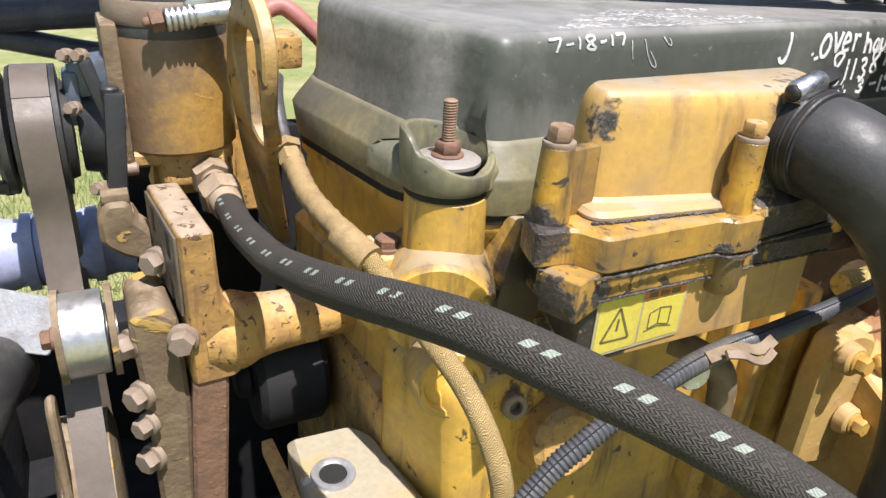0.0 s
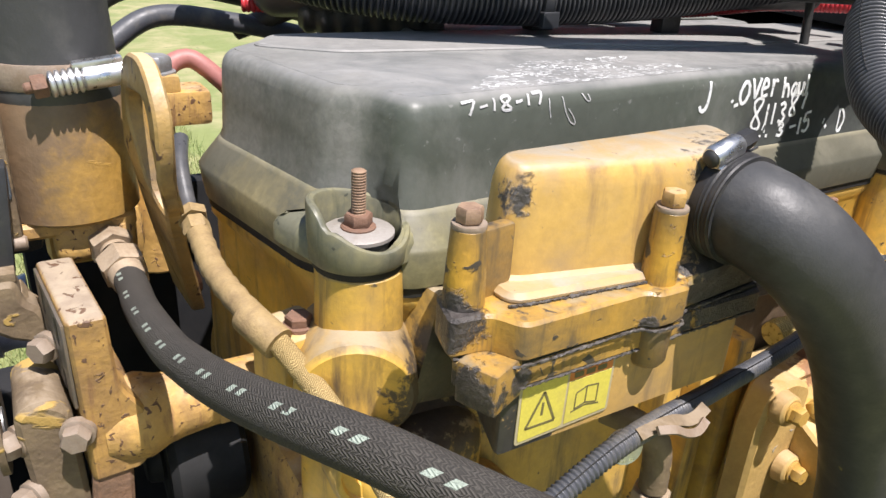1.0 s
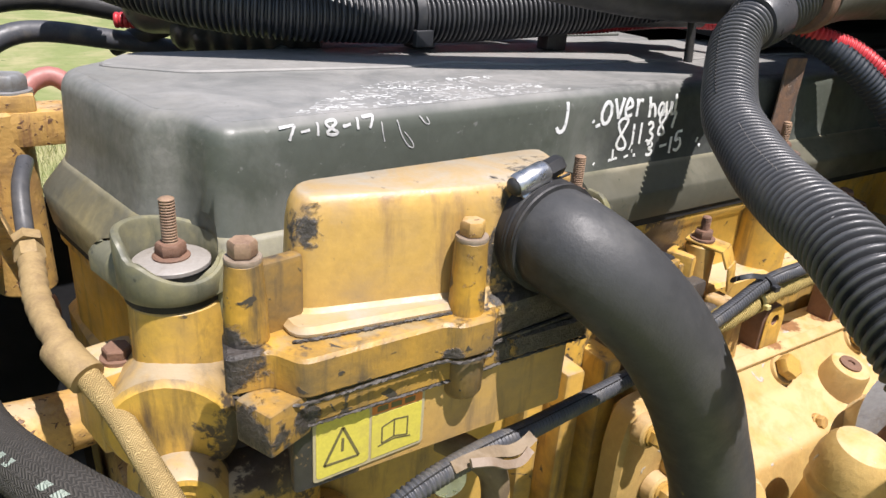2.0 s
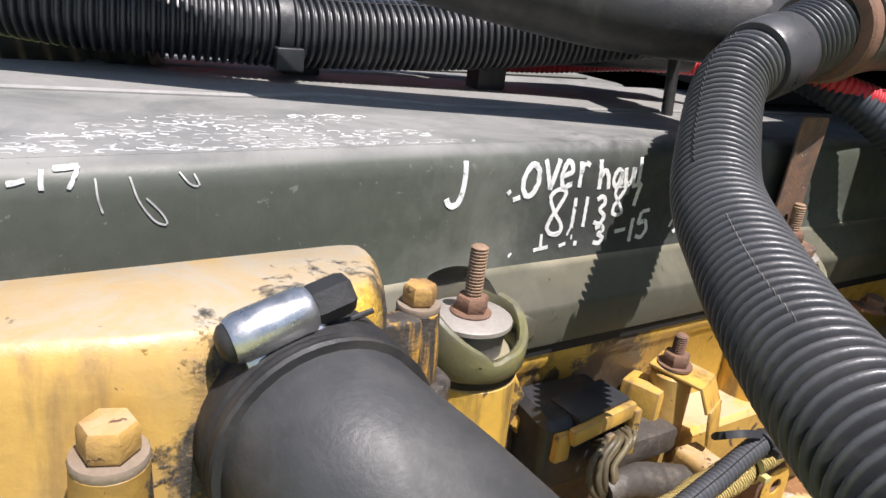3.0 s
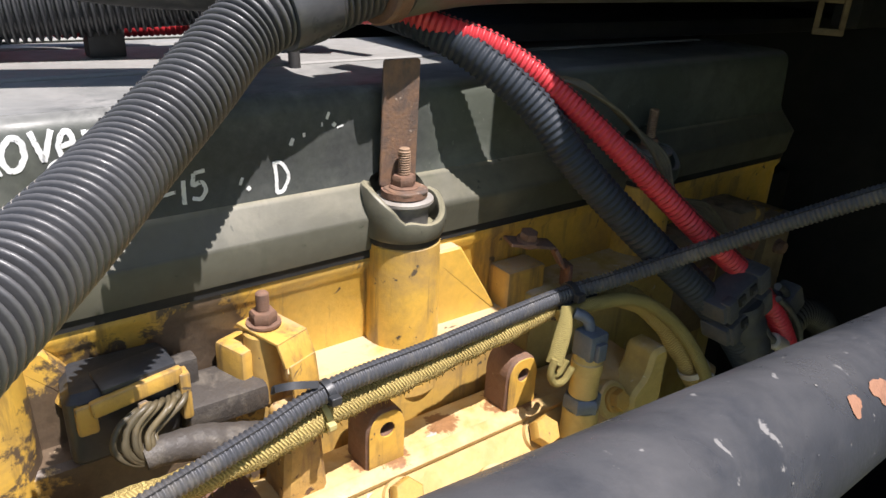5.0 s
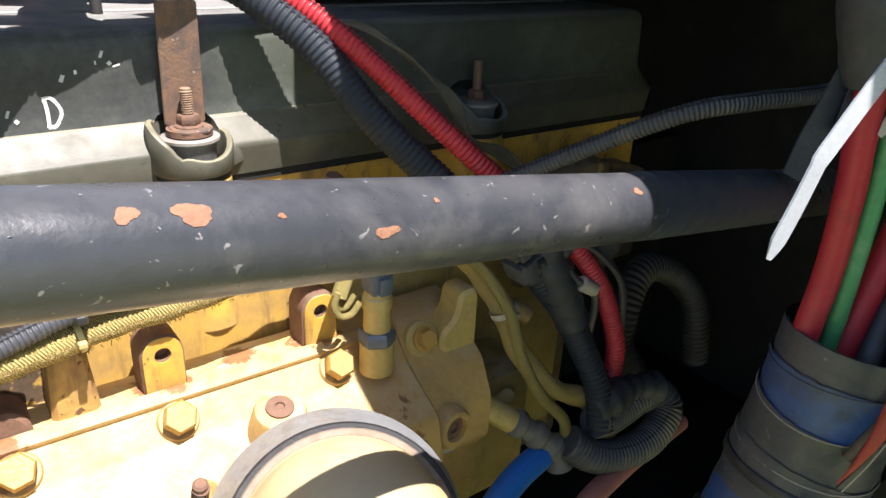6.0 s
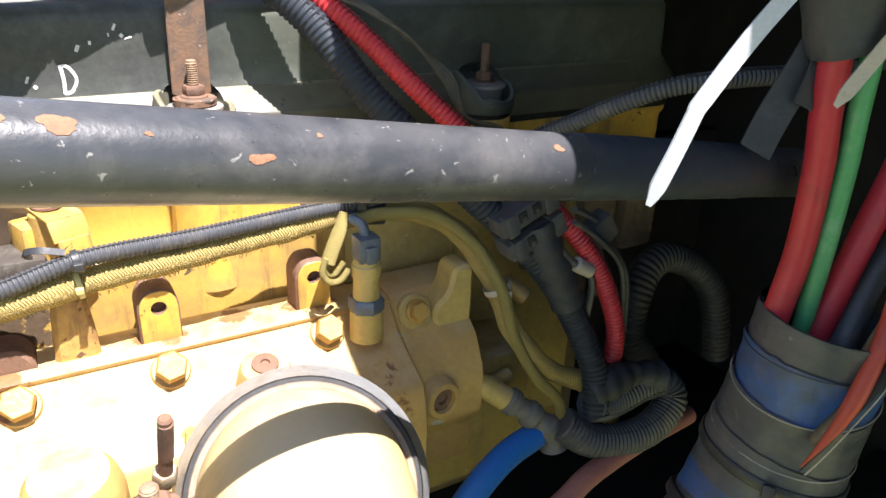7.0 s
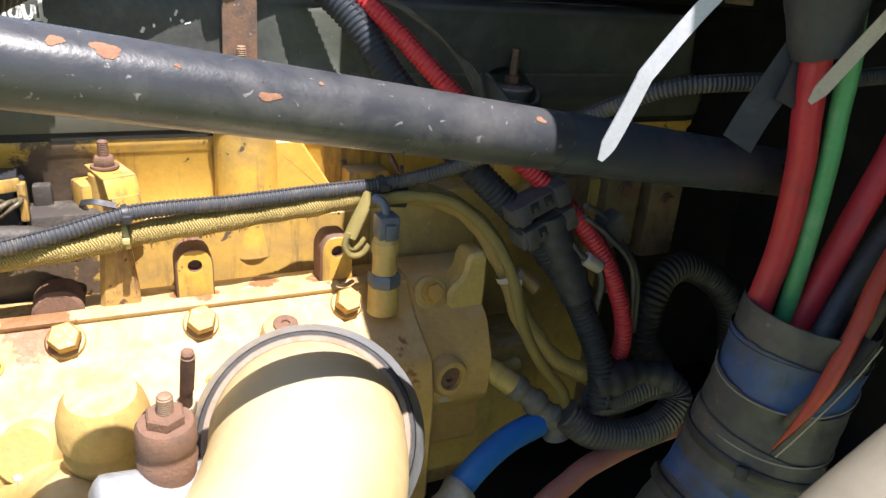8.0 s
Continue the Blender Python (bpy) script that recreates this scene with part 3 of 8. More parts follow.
def tube(bm, pts, r, seg=16, step=0.006, shape=None, caps=True, flat=1.0):
    """A hose or pipe through pts; shape(s) scales its radius at s metres. Its UVs are (turns round, metres along)."""
    sp = spline(pts, step)
    uv = bm.loops.layers.uv.verify()
    t0 = (sp[1][0] - sp[0][0]).normalized()
    x = Vector((0, 0, 1)).cross(t0)
    if x.length < 0.2:
        x = Vector((1, 0, 0)).cross(t0)
    x.normalize()
    rings = []
    for i, (p, s) in enumerate(sp):
        a, b = sp[max(0, i - 1)][0], sp[min(len(sp) - 1, i + 1)][0]
        t = (b - a).normalized()
        x = (x - t * x.dot(t)).normalized()
        y = t.cross(x)
        rr = r * (shape(s) if shape else 1.0)
        rings.append(([bm.verts.new(p + x * (rr * math.cos(2 * math.pi * k / seg)) + y * (rr * flat * math.sin(2 * math.pi * k / seg))) for k in range(seg)], s))
    for (a, sa), (b, sb) in zip(rings, rings[1:]):
        for k in range(seg):
            j = (k + 1) % seg
            f = bm.faces.new((a[k], a[j], b[j], b[k]))
            for lp, w in zip(f.loops, ((k / seg, sa), ((k + 1) / seg, sa), ((k + 1) / seg, sb), (k / seg, sb))):
                lp[uv].uv = w
    if caps:
        bm.faces.new(list(reversed(rings[0][0])))
        bm.faces.new(rings[-1][0])
    return bm


def offset_path(pts, r, degrees, step=0.004):
    """A line along a hose's skin, at an angle round it."""
    sp = spline(pts, step)
    t0 = (sp[1][0] - sp[0][0]).normalized()
    x = Vector((0, 0, 1)).cross(t0)
    if x.length < 0.2:
        x = Vector((1, 0, 0)).cross(t0)
    x.normalize()
    out = []
    for i, (p, s) in enumerate(sp):
        a, b = sp[max(0, i - 1)][0], sp[min(len(sp) - 1, i + 1)][0]
        t = (b - a).normalized()
        x = (x - t * x.dot(t)).normalized()
        out.append(p + (x * math.cos(radians(degrees)) + t.cross(x) * math.sin(radians(degrees))) * r)
    return out


def ridge(s, pitch, crest):
    """Height of a corrugation, 0 in the groove and 1 on the ridge; above 2, round ridges between open grooves."""
    if crest > 2:
        u = (s / pitch % 1.0 - 0.5) / 0.33
        return math.sqrt(max(0.0, 1.0 - u * u))
    return abs(math.sin(math.pi * s / pitch)) ** crest


def rib_line(pts, r, pitch, depth, crest, degrees, lift=0.0003):
    """A line along a corrugated hose that climbs over its ridges."""
    sp = spline(pts, pitch / 10.0)
    line = offset_path(pts, 1.0, degrees, pitch / 10.0)
    return [p + (q - p) * (r * (1.0 - depth * (1.0 - ridge(s, pitch, crest))) + lift) for (p, s), q in zip(sp, line)]


def ribbed(bm, pts, r, pitch, depth, seg=18, crest=0.55):
    """A corrugated hose: ridges and valleys along its length; a higher crest makes the ridges narrower."""
    def wave(s):
        return 1.0 - depth * (1.0 - ridge(s, pitch, crest))
    return tube(bm, pts, r, seg, pitch / 10.0, wave)


def strip(bm, pts, width, thick, normal, step=0.004):
    """A flat strap bent along pts, standing proud along normal."""
    sp = spline(pts, step)
    nrm = Vector(normal).normalized()
    rows = []
    for i, (p, s) in enumerate(sp):
        a, b = sp[max(0, i - 1)][0], sp[min(len(sp) - 1, i + 1)][0]
        t = (b - a).normalized()
        w = t.cross(nrm).normalized()
        q = w.cross(t)
        rows.append([bm.verts.new(p + w * (sx * width / 2) + q * (sz * thick / 2)) for sx, sz in ((-1, -1), (1, -1), (1, 1), (-1, 1))])
    for a, b in zip(rows, rows[1:]):
        for k in range(4):
            bm.faces.new((a[k], a[(k + 1) % 4], b[(k + 1) % 4], b[k]))
    bm.faces.new(list(reversed(rows[0])))
    bm.faces.new(rows[-1])
    bmesh.ops.recalc_face_normals(bm, faces=bm.faces)
    return bm


def loom(name, pts, r, pitch, depth, seg, material, label, category, at, seams=((110, 0.00055),), crest=1.8):
    """A corrugated hose: its sleeve, and the slit or moulding seams along it."""
    t = thing(name, label, category, at)
    b = B()
    ribbed(b, pts, r, pitch, depth, seg, crest)
    part("sleeve", b, material, t)
    for deg, w in seams:
        b = B()
        tube(b, offset_path(pts, r * (0.955 if w > 0.0005 else 0.99), deg, 0.006), w, 6, 0.004)
        part("seam", b, GASKET if w > 0.0005 else LOOM_THIN, t, "dark slit" if w > 0.0005 else "thin moulding line")
    return t


def bolt(parent, p, direction, af=0.015, material=RUST, washer=True, h=0.007, name="bolt", a0=0.2):
    """A hexagon bolt head with its washer."""
    d = Vector(direction).normalized()
    p = Vector(p)
    b = B()
    if washer:
        lathe(b, p, d, [(-0.004, 0), (-0.004, af * 0.68), (0.0012, af * 0.68), (0.0018, af * 0.62), (0.0018, 0)], 20)
    hexa(b, p + d * 0.0016, d, af, h, a0)
    return part(name, b, material, parent)


# ---------------------------------------------------------------- setting
def make_ground():
    b = B()
    bmesh.ops.create_grid(b, x_segments=80, y_segments=80, size=1.0)
    for v in b.verts:
        d = max(abs(v.co.x), abs(v.co.y))
        k = 2.5 * d + 400 * d ** 5
        v.co.x, v.co.y = v.co.x * k / max(d, 1e-6), v.co.y * k / max(d, 1e-6)
        v.co.z = 0.03 * noise.noise(Vector((v.co.x * 0.4, v.co.y * 0.4, 0)))
    solo("ground", b, GRASS, "mown green grass with dry straw patches", "grass", kind="structure")
    rng = random.Random(4)
    b = B()
    verts, faces = [], []
    for _ in range(26000):
        x, y = rng.uniform(-1.6, 0.9), 0.75 + 5.5 * rng.random() ** 1.5
        h, a = rng.uniform(0.04, 0.11), rng.uniform(0, 6.28)
        dx, dy = 0.004 * math.cos(a), 0.004 * math.sin(a)
        lx, ly = rng.gauss(0, 0.03), rng.gauss(0, 0.03)
        k = len(verts)
        verts += [(x - dx, y - dy, -0.02), (x + dx, y + dy, -0.02), (x + lx, y + ly, h)]
        faces.append((k, k + 1, k + 2))
    me = bpy.data.meshes.new("grass")
    me.from_pydata(verts, [], faces)
    me.materials.append(BLADE)
    b.free()
    tagged(new("grass", me), "short green grass blades with dry stems", "grass", kind="stuff")


make_ground()


def make_cab():
    """The dark front of the cab behind the engine, with an overhang and panels added to shade the rear."""
    t = thing("wall_east", "dark steel firewall with added overhead and side panels that shade the engine rear", "firewall", kind="structure")
    b = B()
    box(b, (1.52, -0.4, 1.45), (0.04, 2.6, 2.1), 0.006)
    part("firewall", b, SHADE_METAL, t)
    # overhead slab out of view, added to shade the rear of the engine
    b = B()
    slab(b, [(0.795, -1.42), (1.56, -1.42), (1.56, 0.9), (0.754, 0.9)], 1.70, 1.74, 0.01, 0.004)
    part("shade_cowl", b, SHADE_METAL, t)
    # unseen lip below the slab, added to hold sky light off the cover's rear
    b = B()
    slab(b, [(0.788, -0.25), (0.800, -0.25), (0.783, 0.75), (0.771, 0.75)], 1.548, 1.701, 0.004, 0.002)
    part("shade_lip", b, SHADE_METAL, t)
    # panels added to keep side light off the rear; the near one is unseen
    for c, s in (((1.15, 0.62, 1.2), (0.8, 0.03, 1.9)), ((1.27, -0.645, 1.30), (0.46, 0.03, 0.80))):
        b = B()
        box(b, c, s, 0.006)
        part("shade_panel", b, SHADE_METAL, t)
    # dark sheets added to fill the gap down to the grass
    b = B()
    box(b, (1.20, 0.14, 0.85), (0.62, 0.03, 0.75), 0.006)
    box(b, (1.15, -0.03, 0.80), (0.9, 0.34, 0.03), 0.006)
    part("gap_filler", b, SHADE_METAL, t)
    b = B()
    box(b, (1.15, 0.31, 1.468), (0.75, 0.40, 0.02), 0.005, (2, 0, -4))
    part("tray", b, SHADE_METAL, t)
    # an open buckle on the firewall
    b = B()
    box(b, (1.40, 0.0, 1.50), (0.22, 0.035, 0.06), 0.004)
    part("latch", b, SHADE_METAL, t)
    b = B()
    at = pose(1.285, 0.015, 1.482, 90, 0, -60)
    slab(b, [(-0.018, -0.022), (0.018, -0.022), (0.018, -0.014), (-0.018, -0.014)], 0, 0.006, 0.002, 0.001, at)
    slab(b, [(-0.018, -0.0145), (-0.011, -0.0145), (-0.011, 0.026), (-0.018, 0.026)], 0, 0.006, 0.002, 0.001, at)
    slab(b, [(0.011, -0.0145), (0.018, -0.0145), (0.018, 0.026), (0.011, 0.026)], 0, 0.006, 0.002, 0.001, at)
    slab(b, [(-0.011, 0.016), (0.011, 0.016), (0.011, 0.026), (-0.011, 0.026)], 0, 0.003, 0.002, 0.001, at)
    part("buckle", b, CAST, t)


make_cab()


def make_chassis():
    t = thing("chassis", "black steel frame rail and dark inner panels under the engine", "frame", kind="structure")
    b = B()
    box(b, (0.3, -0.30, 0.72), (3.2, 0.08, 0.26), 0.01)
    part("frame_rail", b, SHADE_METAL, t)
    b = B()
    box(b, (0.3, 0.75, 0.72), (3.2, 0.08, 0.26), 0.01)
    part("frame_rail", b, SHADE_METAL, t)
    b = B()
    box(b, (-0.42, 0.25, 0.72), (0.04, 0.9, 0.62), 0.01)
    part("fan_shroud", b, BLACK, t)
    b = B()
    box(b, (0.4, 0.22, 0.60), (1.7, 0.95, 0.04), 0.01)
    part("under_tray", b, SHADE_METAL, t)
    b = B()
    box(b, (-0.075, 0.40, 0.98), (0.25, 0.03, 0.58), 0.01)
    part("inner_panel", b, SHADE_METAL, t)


make_chassis()


# ---------------------------------------------------------------- engine
STUDS = (0.0, 0.335, 0.645, 0.950)
CUPY = (0.0, -0.010, 0.0, 0.003)
LOW = (0.0, 0.005, 0.0, 0.0)
CUPZ = (1.3390, 1.3270, 1.3290, 1.3290)
NOTCH = (1.15, 1.47, 1.32, 1.32)
OUTLINE = [(0.030, -0.006), (0.20, 0.004), (0.34, 0.016), (0.62, 0.021), (1.24, 0.024), (1.24, 0.275), (0.03, 0.275), (-0.034, 0.213), (-0.003, 0.050), (0.020, 0.034)]
ROUND = [0.016, 0.05, 0.05, 0.05, 0.02, 0.02, 0.03, 0.022, 0.016, 0.010]


def make_valve_cover():
    t = thing("valve_cover", "grey-green plastic valve cover with white marker writing, on the yellow engine", "valve cover", (0.5, 0.14, 1.318))
    ring = fillet(OUTLINE, ROUND, 6)
    b = B()
    loft(b, ring, [(1.362, 0.005), (1.3705, 0.0042), (1.376, 0.0022), (1.40, 0.001), (1.4275, -0.0006),
                   (1.4325, -0.0018), (1.4365, -0.0040), (1.4392, -0.0068), (1.4408, -0.0100), (1.4416, -0.0132), (1.4418, -0.0155)], None, False)
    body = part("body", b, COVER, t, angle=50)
    b = B()
    loft(b, ring, [(1.3185, 0.020), (1.345, 0.0240), (1.3475, 0.0225), (1.366, 0.0075), (1.3695, 0.0048), (1.371, 0.0)])
    skirt = part("skirt", b, SKIRT, t, "flared olive-grey skirt", angle=24)
    solids = [body, skirt]
    # flat top, inset from the outline
    inset = []
    for i, p in enumerate(OUTLINE):
        p0, p, p1 = Vector(OUTLINE[i - 1]), Vector(p), Vector(OUTLINE[(i + 1) % len(OUTLINE)])
        d0, d1 = (p - p0).normalized(), (p1 - p).normalized()
        m = Vector((-d0.y - d1.y, d0.x + d1.x)).normalized()
        inset.append(p + m * (0.0128 / max(0.5, m.dot(Vector((-d0.y, d0.x))))))
    b = B()
    loft(b, fillet(inset, [0.007, 0.05, 0.05, 0.05, 0.008, 0.008, 0.012, 0.010, 0.006, 0.008], 6), [(1.4390, 0.0), (1.44160, 0.0), (1.44190, -0.0022)])
    part("lid", b, COVER, t, "dusty sun-bleached top", angle=60)
    # raised rear half of the lid
    b = B()
    slab(b, [(0.06, 0.165), (0.26, 0.150), (0.315, 0.165), (0.40, 0.13), (1.20, 0.13), (1.20, 0.262), (0.03, 0.262), (-0.004, 0.212)], 1.4405, 1.4442, 0.016, 0.0024)
    part("raised_panel", b, LID, t)
    b = B()
    loft(b, ring, [(1.3105, 0.0180), (1.3190, 0.0180)])
    part("gasket", b, GASKET, t)
    for i, x in enumerate(STUDS):
        # cup moulded round the stud, open and notched towards the front
        b = B()
        pr = 0.0335
        f = 48
        c = Vector((x, CUPY[i], 0))
        zb = CUPZ[i]
        rows = []
        for k in range(f):
            a = 2 * math.pi * k / f
            dx, dy = math.cos(a), math.sin(a)
            notch = 0.0045 * math.exp(-((a - NOTCH[i] * math.pi) / 0.15) ** 2)
            top = zb + 0.036 - 0.006 * dx + 0.002 * dy - 0.0175 * max(0.0, -dy) ** 1.2 - notch
            col = [(zb, 0.029), (zb + 0.001, pr - 0.0015), (zb + 0.004, pr), (top - 0.003, pr + 0.0008), (top - 0.001, pr), (top, pr - 0.002), (top - 0.001, pr - 0.0045), (top - 0.003, pr - 0.0055), (zb + 0.007, 0.0265)]
            rows.append([b.verts.new(c + Vector((r * dx, r * dy, z))) for z, r in col])
        for k in range(f):
            p, q = rows[k], rows[(k + 1) % f]
            for j in range(len(p) - 1):
                b.faces.new((p[j], q[j], q[j + 1], p[j + 1]))
        b.faces.new([r[-1] for r in rows])
        b.faces.new([r[0] for r in reversed(rows)])
        bmesh.ops.recalc_face_normals(b, faces=b.faces)
        part("stud_cup", b, (CUP, WORNCUP, SKIRT, COVER)[i], t, ("dusty moulded cup", "moulded cup with worn yellow paint", "", "")[i])
        # fairing that runs from the cup into the skirt
        b = B()
        cy = CUPY[i]
        fair = [(x - 0.031, cy - 0.004), (x - 0.018, cy - 0.0285), (x + 0.018, cy - 0.0285), (x + 0.036, cy - 0.004), (x + 0.060, cy + 0.006), (x + 0.075, cy + 0.040), (x - 0.045, cy + 0.050), (x - 0.038, cy + 0.022)]
        if i == 0:                           # the first cup flows on into the skirt
            fair[3:6] = [(x + 0.040, cy - 0.016), (x + 0.088, cy - 0.016), (x + 0.112, cy + 0.030)]
        loft(b, fillet(fair, [0.014, 0.018, 0.018, 0.02, 0.02, 0.01, 0.01, 0.015], 6), [(zb, -0.002), (zb + 0.002, 0), (zb + 0.013, 0), (zb + 0.018, -0.003), (zb + 0.022, -0.009)])
        solids.append(part("cup_fairing", b, SKIRT if i else CUP, t))
        # thin black ring stands for the slight shadow below the cup
        b = B()
        lathe(b, (x, CUPY[i], zb - 0.0045), (0, 0, 1), [(0, 0), (0, 0.0300), (0.001, 0.0306), (0.0048, 0.0306), (0.0048, 0)], 40)
        part("cup_shadow_ring", b, GASKET, t)
        b = B()
        z0 = 1.360 - LOW[i]
        y = CUPY[i]
        h = z0 - zb - 0.0088
        lathe(b, (x, y, zb + 0.004), (0, 0, 1), [(0, 0), (0, 0.0200), (h - 0.005, 0.0205), (h - 0.003, 0.0218), (h - 0.0005, 0.0218), (h, 0.021), (h, 0)], 40)
        part("grommet", b, GROMMET, t, "grey rubber grommet")
        b = B()
        lathe(b, (x, y, zb + 0.004), (0, 0, 1), [(z0 - zb - 0.0088, 0), (z0 - zb - 0.0088, 0.0222), (z0 - zb - 0.0082, 0.0240), (z0 - zb - 0.0058, 0.0240), (z0 - zb - 0.0052, 0.0232), (z0 - zb - 0.0045, 0.0150), (z0 - zb - 0.0038, 0.0128), (z0 - zb - 0.0038, 0)], 40)
        part("isolator", b, WASHER, t, "dusty steel washer")
        up = 0.0 if i != 2 else 0.006
        b = B()
        lathe(b, (x, y, z0 + up), (0, 0, 1), [(0, 0), (0, 0.0115), (0.0012, 0.0118), (0.0024, 0.0105), (0.0024, 0)], 24)
        hexa(b, (x, y, z0 + 0.002 + up), (0, 0, 1), 0.0165, 0.0085, 0.3 + i)
        part("nut", b, RUST, t, "rusty flange nut")
        b = B()
        thread(b, (x, y, z0 + 0.002), (0, 0, 1), 0.0050, 0.038 if i != 2 else 0.036, 0.0019)
        part("stud", b, STUD, t, "rusty threaded stud")
    for ob in solids:
        tools = []
        for i, x in enumerate(STUDS):
            b = B()
            lathe(b, (x, CUPY[i], CUPZ[i] + 0.0072), (0, 0, 1), [(0, 0), (0, 0.0268), (0.006, 0.0284), (0.030, 0.0288), (0.037, 0.0265), (0.041, 0.020), (0.042, 0)], 40)
            tools.append(b)
        carve(ob, tools)
    return t


valve_cover = make_valve_cover()


RING = sorted((p.x, p.y) for p, n in fillet(OUTLINE, ROUND, 6) if p.y < 0.026 and p.x > 0.024)


def wall_y(x, z):
    """The front face of the valve cover at x, z."""
    off = np.interp(z, [1.362, 1.3705, 1.376, 1.40, 1.4275, 1.4325, 1.4365, 1.4392, 1.4408, 1.4416], [0.005, 0.0042, 0.0022, 0.001, -0.0006, -0.0018, -0.0040, -0.0068, -0.0100, -0.0132])
    return np.interp(x, [q[0] for q in RING], [q[1] for q in RING]) - off


def lay_on_wall(verts):
    """Bends a thin flat shape on to the front face, its outer side proud of its inner one."""
    fronts = []
    for v in verts:
        if isinstance(v, bmesh.types.BMVert):
            v.normal_update()
        fronts.append(v.normal.y < 0)
    for v, front in zip(verts, fronts):
        edge = min(max((v.co.z - 1.428) / 0.008, 0.0), 1.0)
        v.co.y = wall_y(v.co.x, v.co.z) - 0.0001 - 0.0006 * edge - (0.0004 if front else 0.0)


b = B()
strip(b, [(0.3372, 0.0128, 1.4345), (0.3368, 0.0126, 1.4240), (0.3358, 0.0126, 1.4165), (0.3335, 0.0126, 1.4112), (0.3300, 0.0124, 1.4095), (0.3268, 0.0122, 1.4110), (0.3254, 0.0122, 1.4140)], 0.0034, 0.0005, (0, -1, 0), 0.001)
lay_on_wall(b.verts)
part("letter", b, CHALK, valve_cover)


def ellipse(turns=1.0, twist=1.0):
    """A closed pen stroke; with twist 2 it crosses itself as an 8."""
    n = 22
    return [(0.5 + 0.48 * math.sin(twist * 2 * math.pi * turns * k / n + 0.2), 0.5 + 0.5 * math.cos(2 * math.pi * turns * k / n)) for k in range(n + 1)]


GLYPHS = {
    "o": [ellipse(1.04)],
    "v": [[(0, 1), (0.24, 0.4), (0.45, 0)], [(0.45, 0), (0.7, 0.5), (1, 1)]],
    "e": [[(0.1, 0.46), (0.5, 0.5), (0.92, 0.62), (0.72, 0.95), (0.28, 0.88), (0.02, 0.42), (0.3, 0.04), (0.95, 0.14)]],
    "r": [[(0.1, 1), (0.14, 0.5), (0.15, 0)], [(0.15, 0.55), (0.5, 0.94), (0.95, 0.86)]],
    "h": [[(0.02, 1), (0.08, 0.5), (0.1, 0)], [(0.1, 0.4), (0.48, 0.64), (0.82, 0.42), (0.92, 0)]],
    "a": [[(0.85, 0.86), (0.4, 0.98), (0.03, 0.45), (0.35, 0.02), (0.76, 0.35), (0.86, 0.86)], [(0.86, 0.9), (0.9, 0.4), (1, 0)]],
    "u": [[(0, 1), (0.1, 0.3), (0.45, 0.02), (0.82, 0.3), (0.95, 1)], [(0.95, 1), (1, 0)]],
    "l": [[(0.55, 1), (0.5, 0.5), (0.45, 0)]],
    "1": [[(0.6, 1), (0.5, 0.5), (0.42, 0)]],
    "8": [ellipse(1.0, 2.0)],
    "3": [[(0.05, 0.9), (0.6, 1), (0.86, 0.76), (0.42, 0.54), (0.94, 0.3), (0.6, 0.02), (0, 0.1)]],
    "7": [[(0, 0.92), (0.5, 0.94), (1, 1)], [(1, 1), (0.75, 0.5), (0.55, 0)]],
    "-": [[(0, 0.46), (0.5, 0.5), (1, 0.58)]],
    "5": [[(1, 1), (0.6, 0.98), (0.25, 0.95)], [(0.25, 0.95), (0.16, 0.75), (0.12, 0.52), (0.68, 0.6), (0.94, 0.3), (0.6, 0), (0, 0.06)]],
    "D": [[(0.12, 1), (0.16, 0.5), (0.12, 0)], [(0.0, 0.97), (0.55, 0.96), (1, 0.5), (0.6, 0.06), (0.12, 0)]],
}


def pen_word(letters, width, material=CHALK):
    """Marker letters on the front face: each has its sign, middle (x, z), width and height."""
    rng = random.Random(len(letters))
    for sign, x, z, w, h in letters:
        b = B()
        for stroke in GLYPHS[sign]:
            pts = [(x + (u - 0.5) * w + rng.uniform(-0.03, 0.03) * w, 0.0, z + (v - 0.5) * h) for u, v in stroke]
            strip(b, pts, width * rng.uniform(0.88, 1.1), 0.0005, (0, -1, 0), 0.0009)
        n = len(b.verts)
        for k, v in enumerate(b.verts):            # uneven ink
            v.co.x += 0.0002 * math.sin(v.co.z * 3100 + k) * (1 if n else 0)
            v.co.z += 0.0002 * math.sin(v.co.x * 2700 + k)
        lay_on_wall(b.verts)
        part("letter", b, material, valve_cover)


pen_word([("o", 0.3860, 1.4215, 0.0120, 0.0190), ("v", 0.4020, 1.4245, 0.0110, 0.0180), ("e", 0.4145, 1.4240, 0.0095, 0.0170), ("r", 0.4285, 1.4235, 0.0090, 0.0160),
          ("h", 0.4470, 1.4228, 0.0105, 0.0190), ("a", 0.4592, 1.4200, 0.0085, 0.0120), ("u", 0.4696, 1.4208, 0.0085, 0.0115), ("l", 0.4792, 1.4240, 0.0050, 0.0180)], 0.0031)
pen_word([("8", 0.4092, 1.4005, 0.0125, 0.0290), ("1", 0.4240, 1.3990, 0.0040, 0.0195), ("1", 0.4340, 1.3990, 0.0040, 0.0195), ("3", 0.4474, 1.3990, 0.0095, 0.0185),
          ("8", 0.4630, 1.4050, 0.0090, 0.0200), ("7", 0.4778, 1.4080, 0.0085, 0.0150)], 0.0028)
pen_word([("3", 0.4494, 1.3826, 0.0090, 0.0120), ("-", 0.4690, 1.3840, 0.0105, 0.0080), ("1", 0.4797, 1.3835, 0.0040, 0.0165), ("5", 0.4900, 1.3870, 0.0100, 0.0190)], 0.0026)
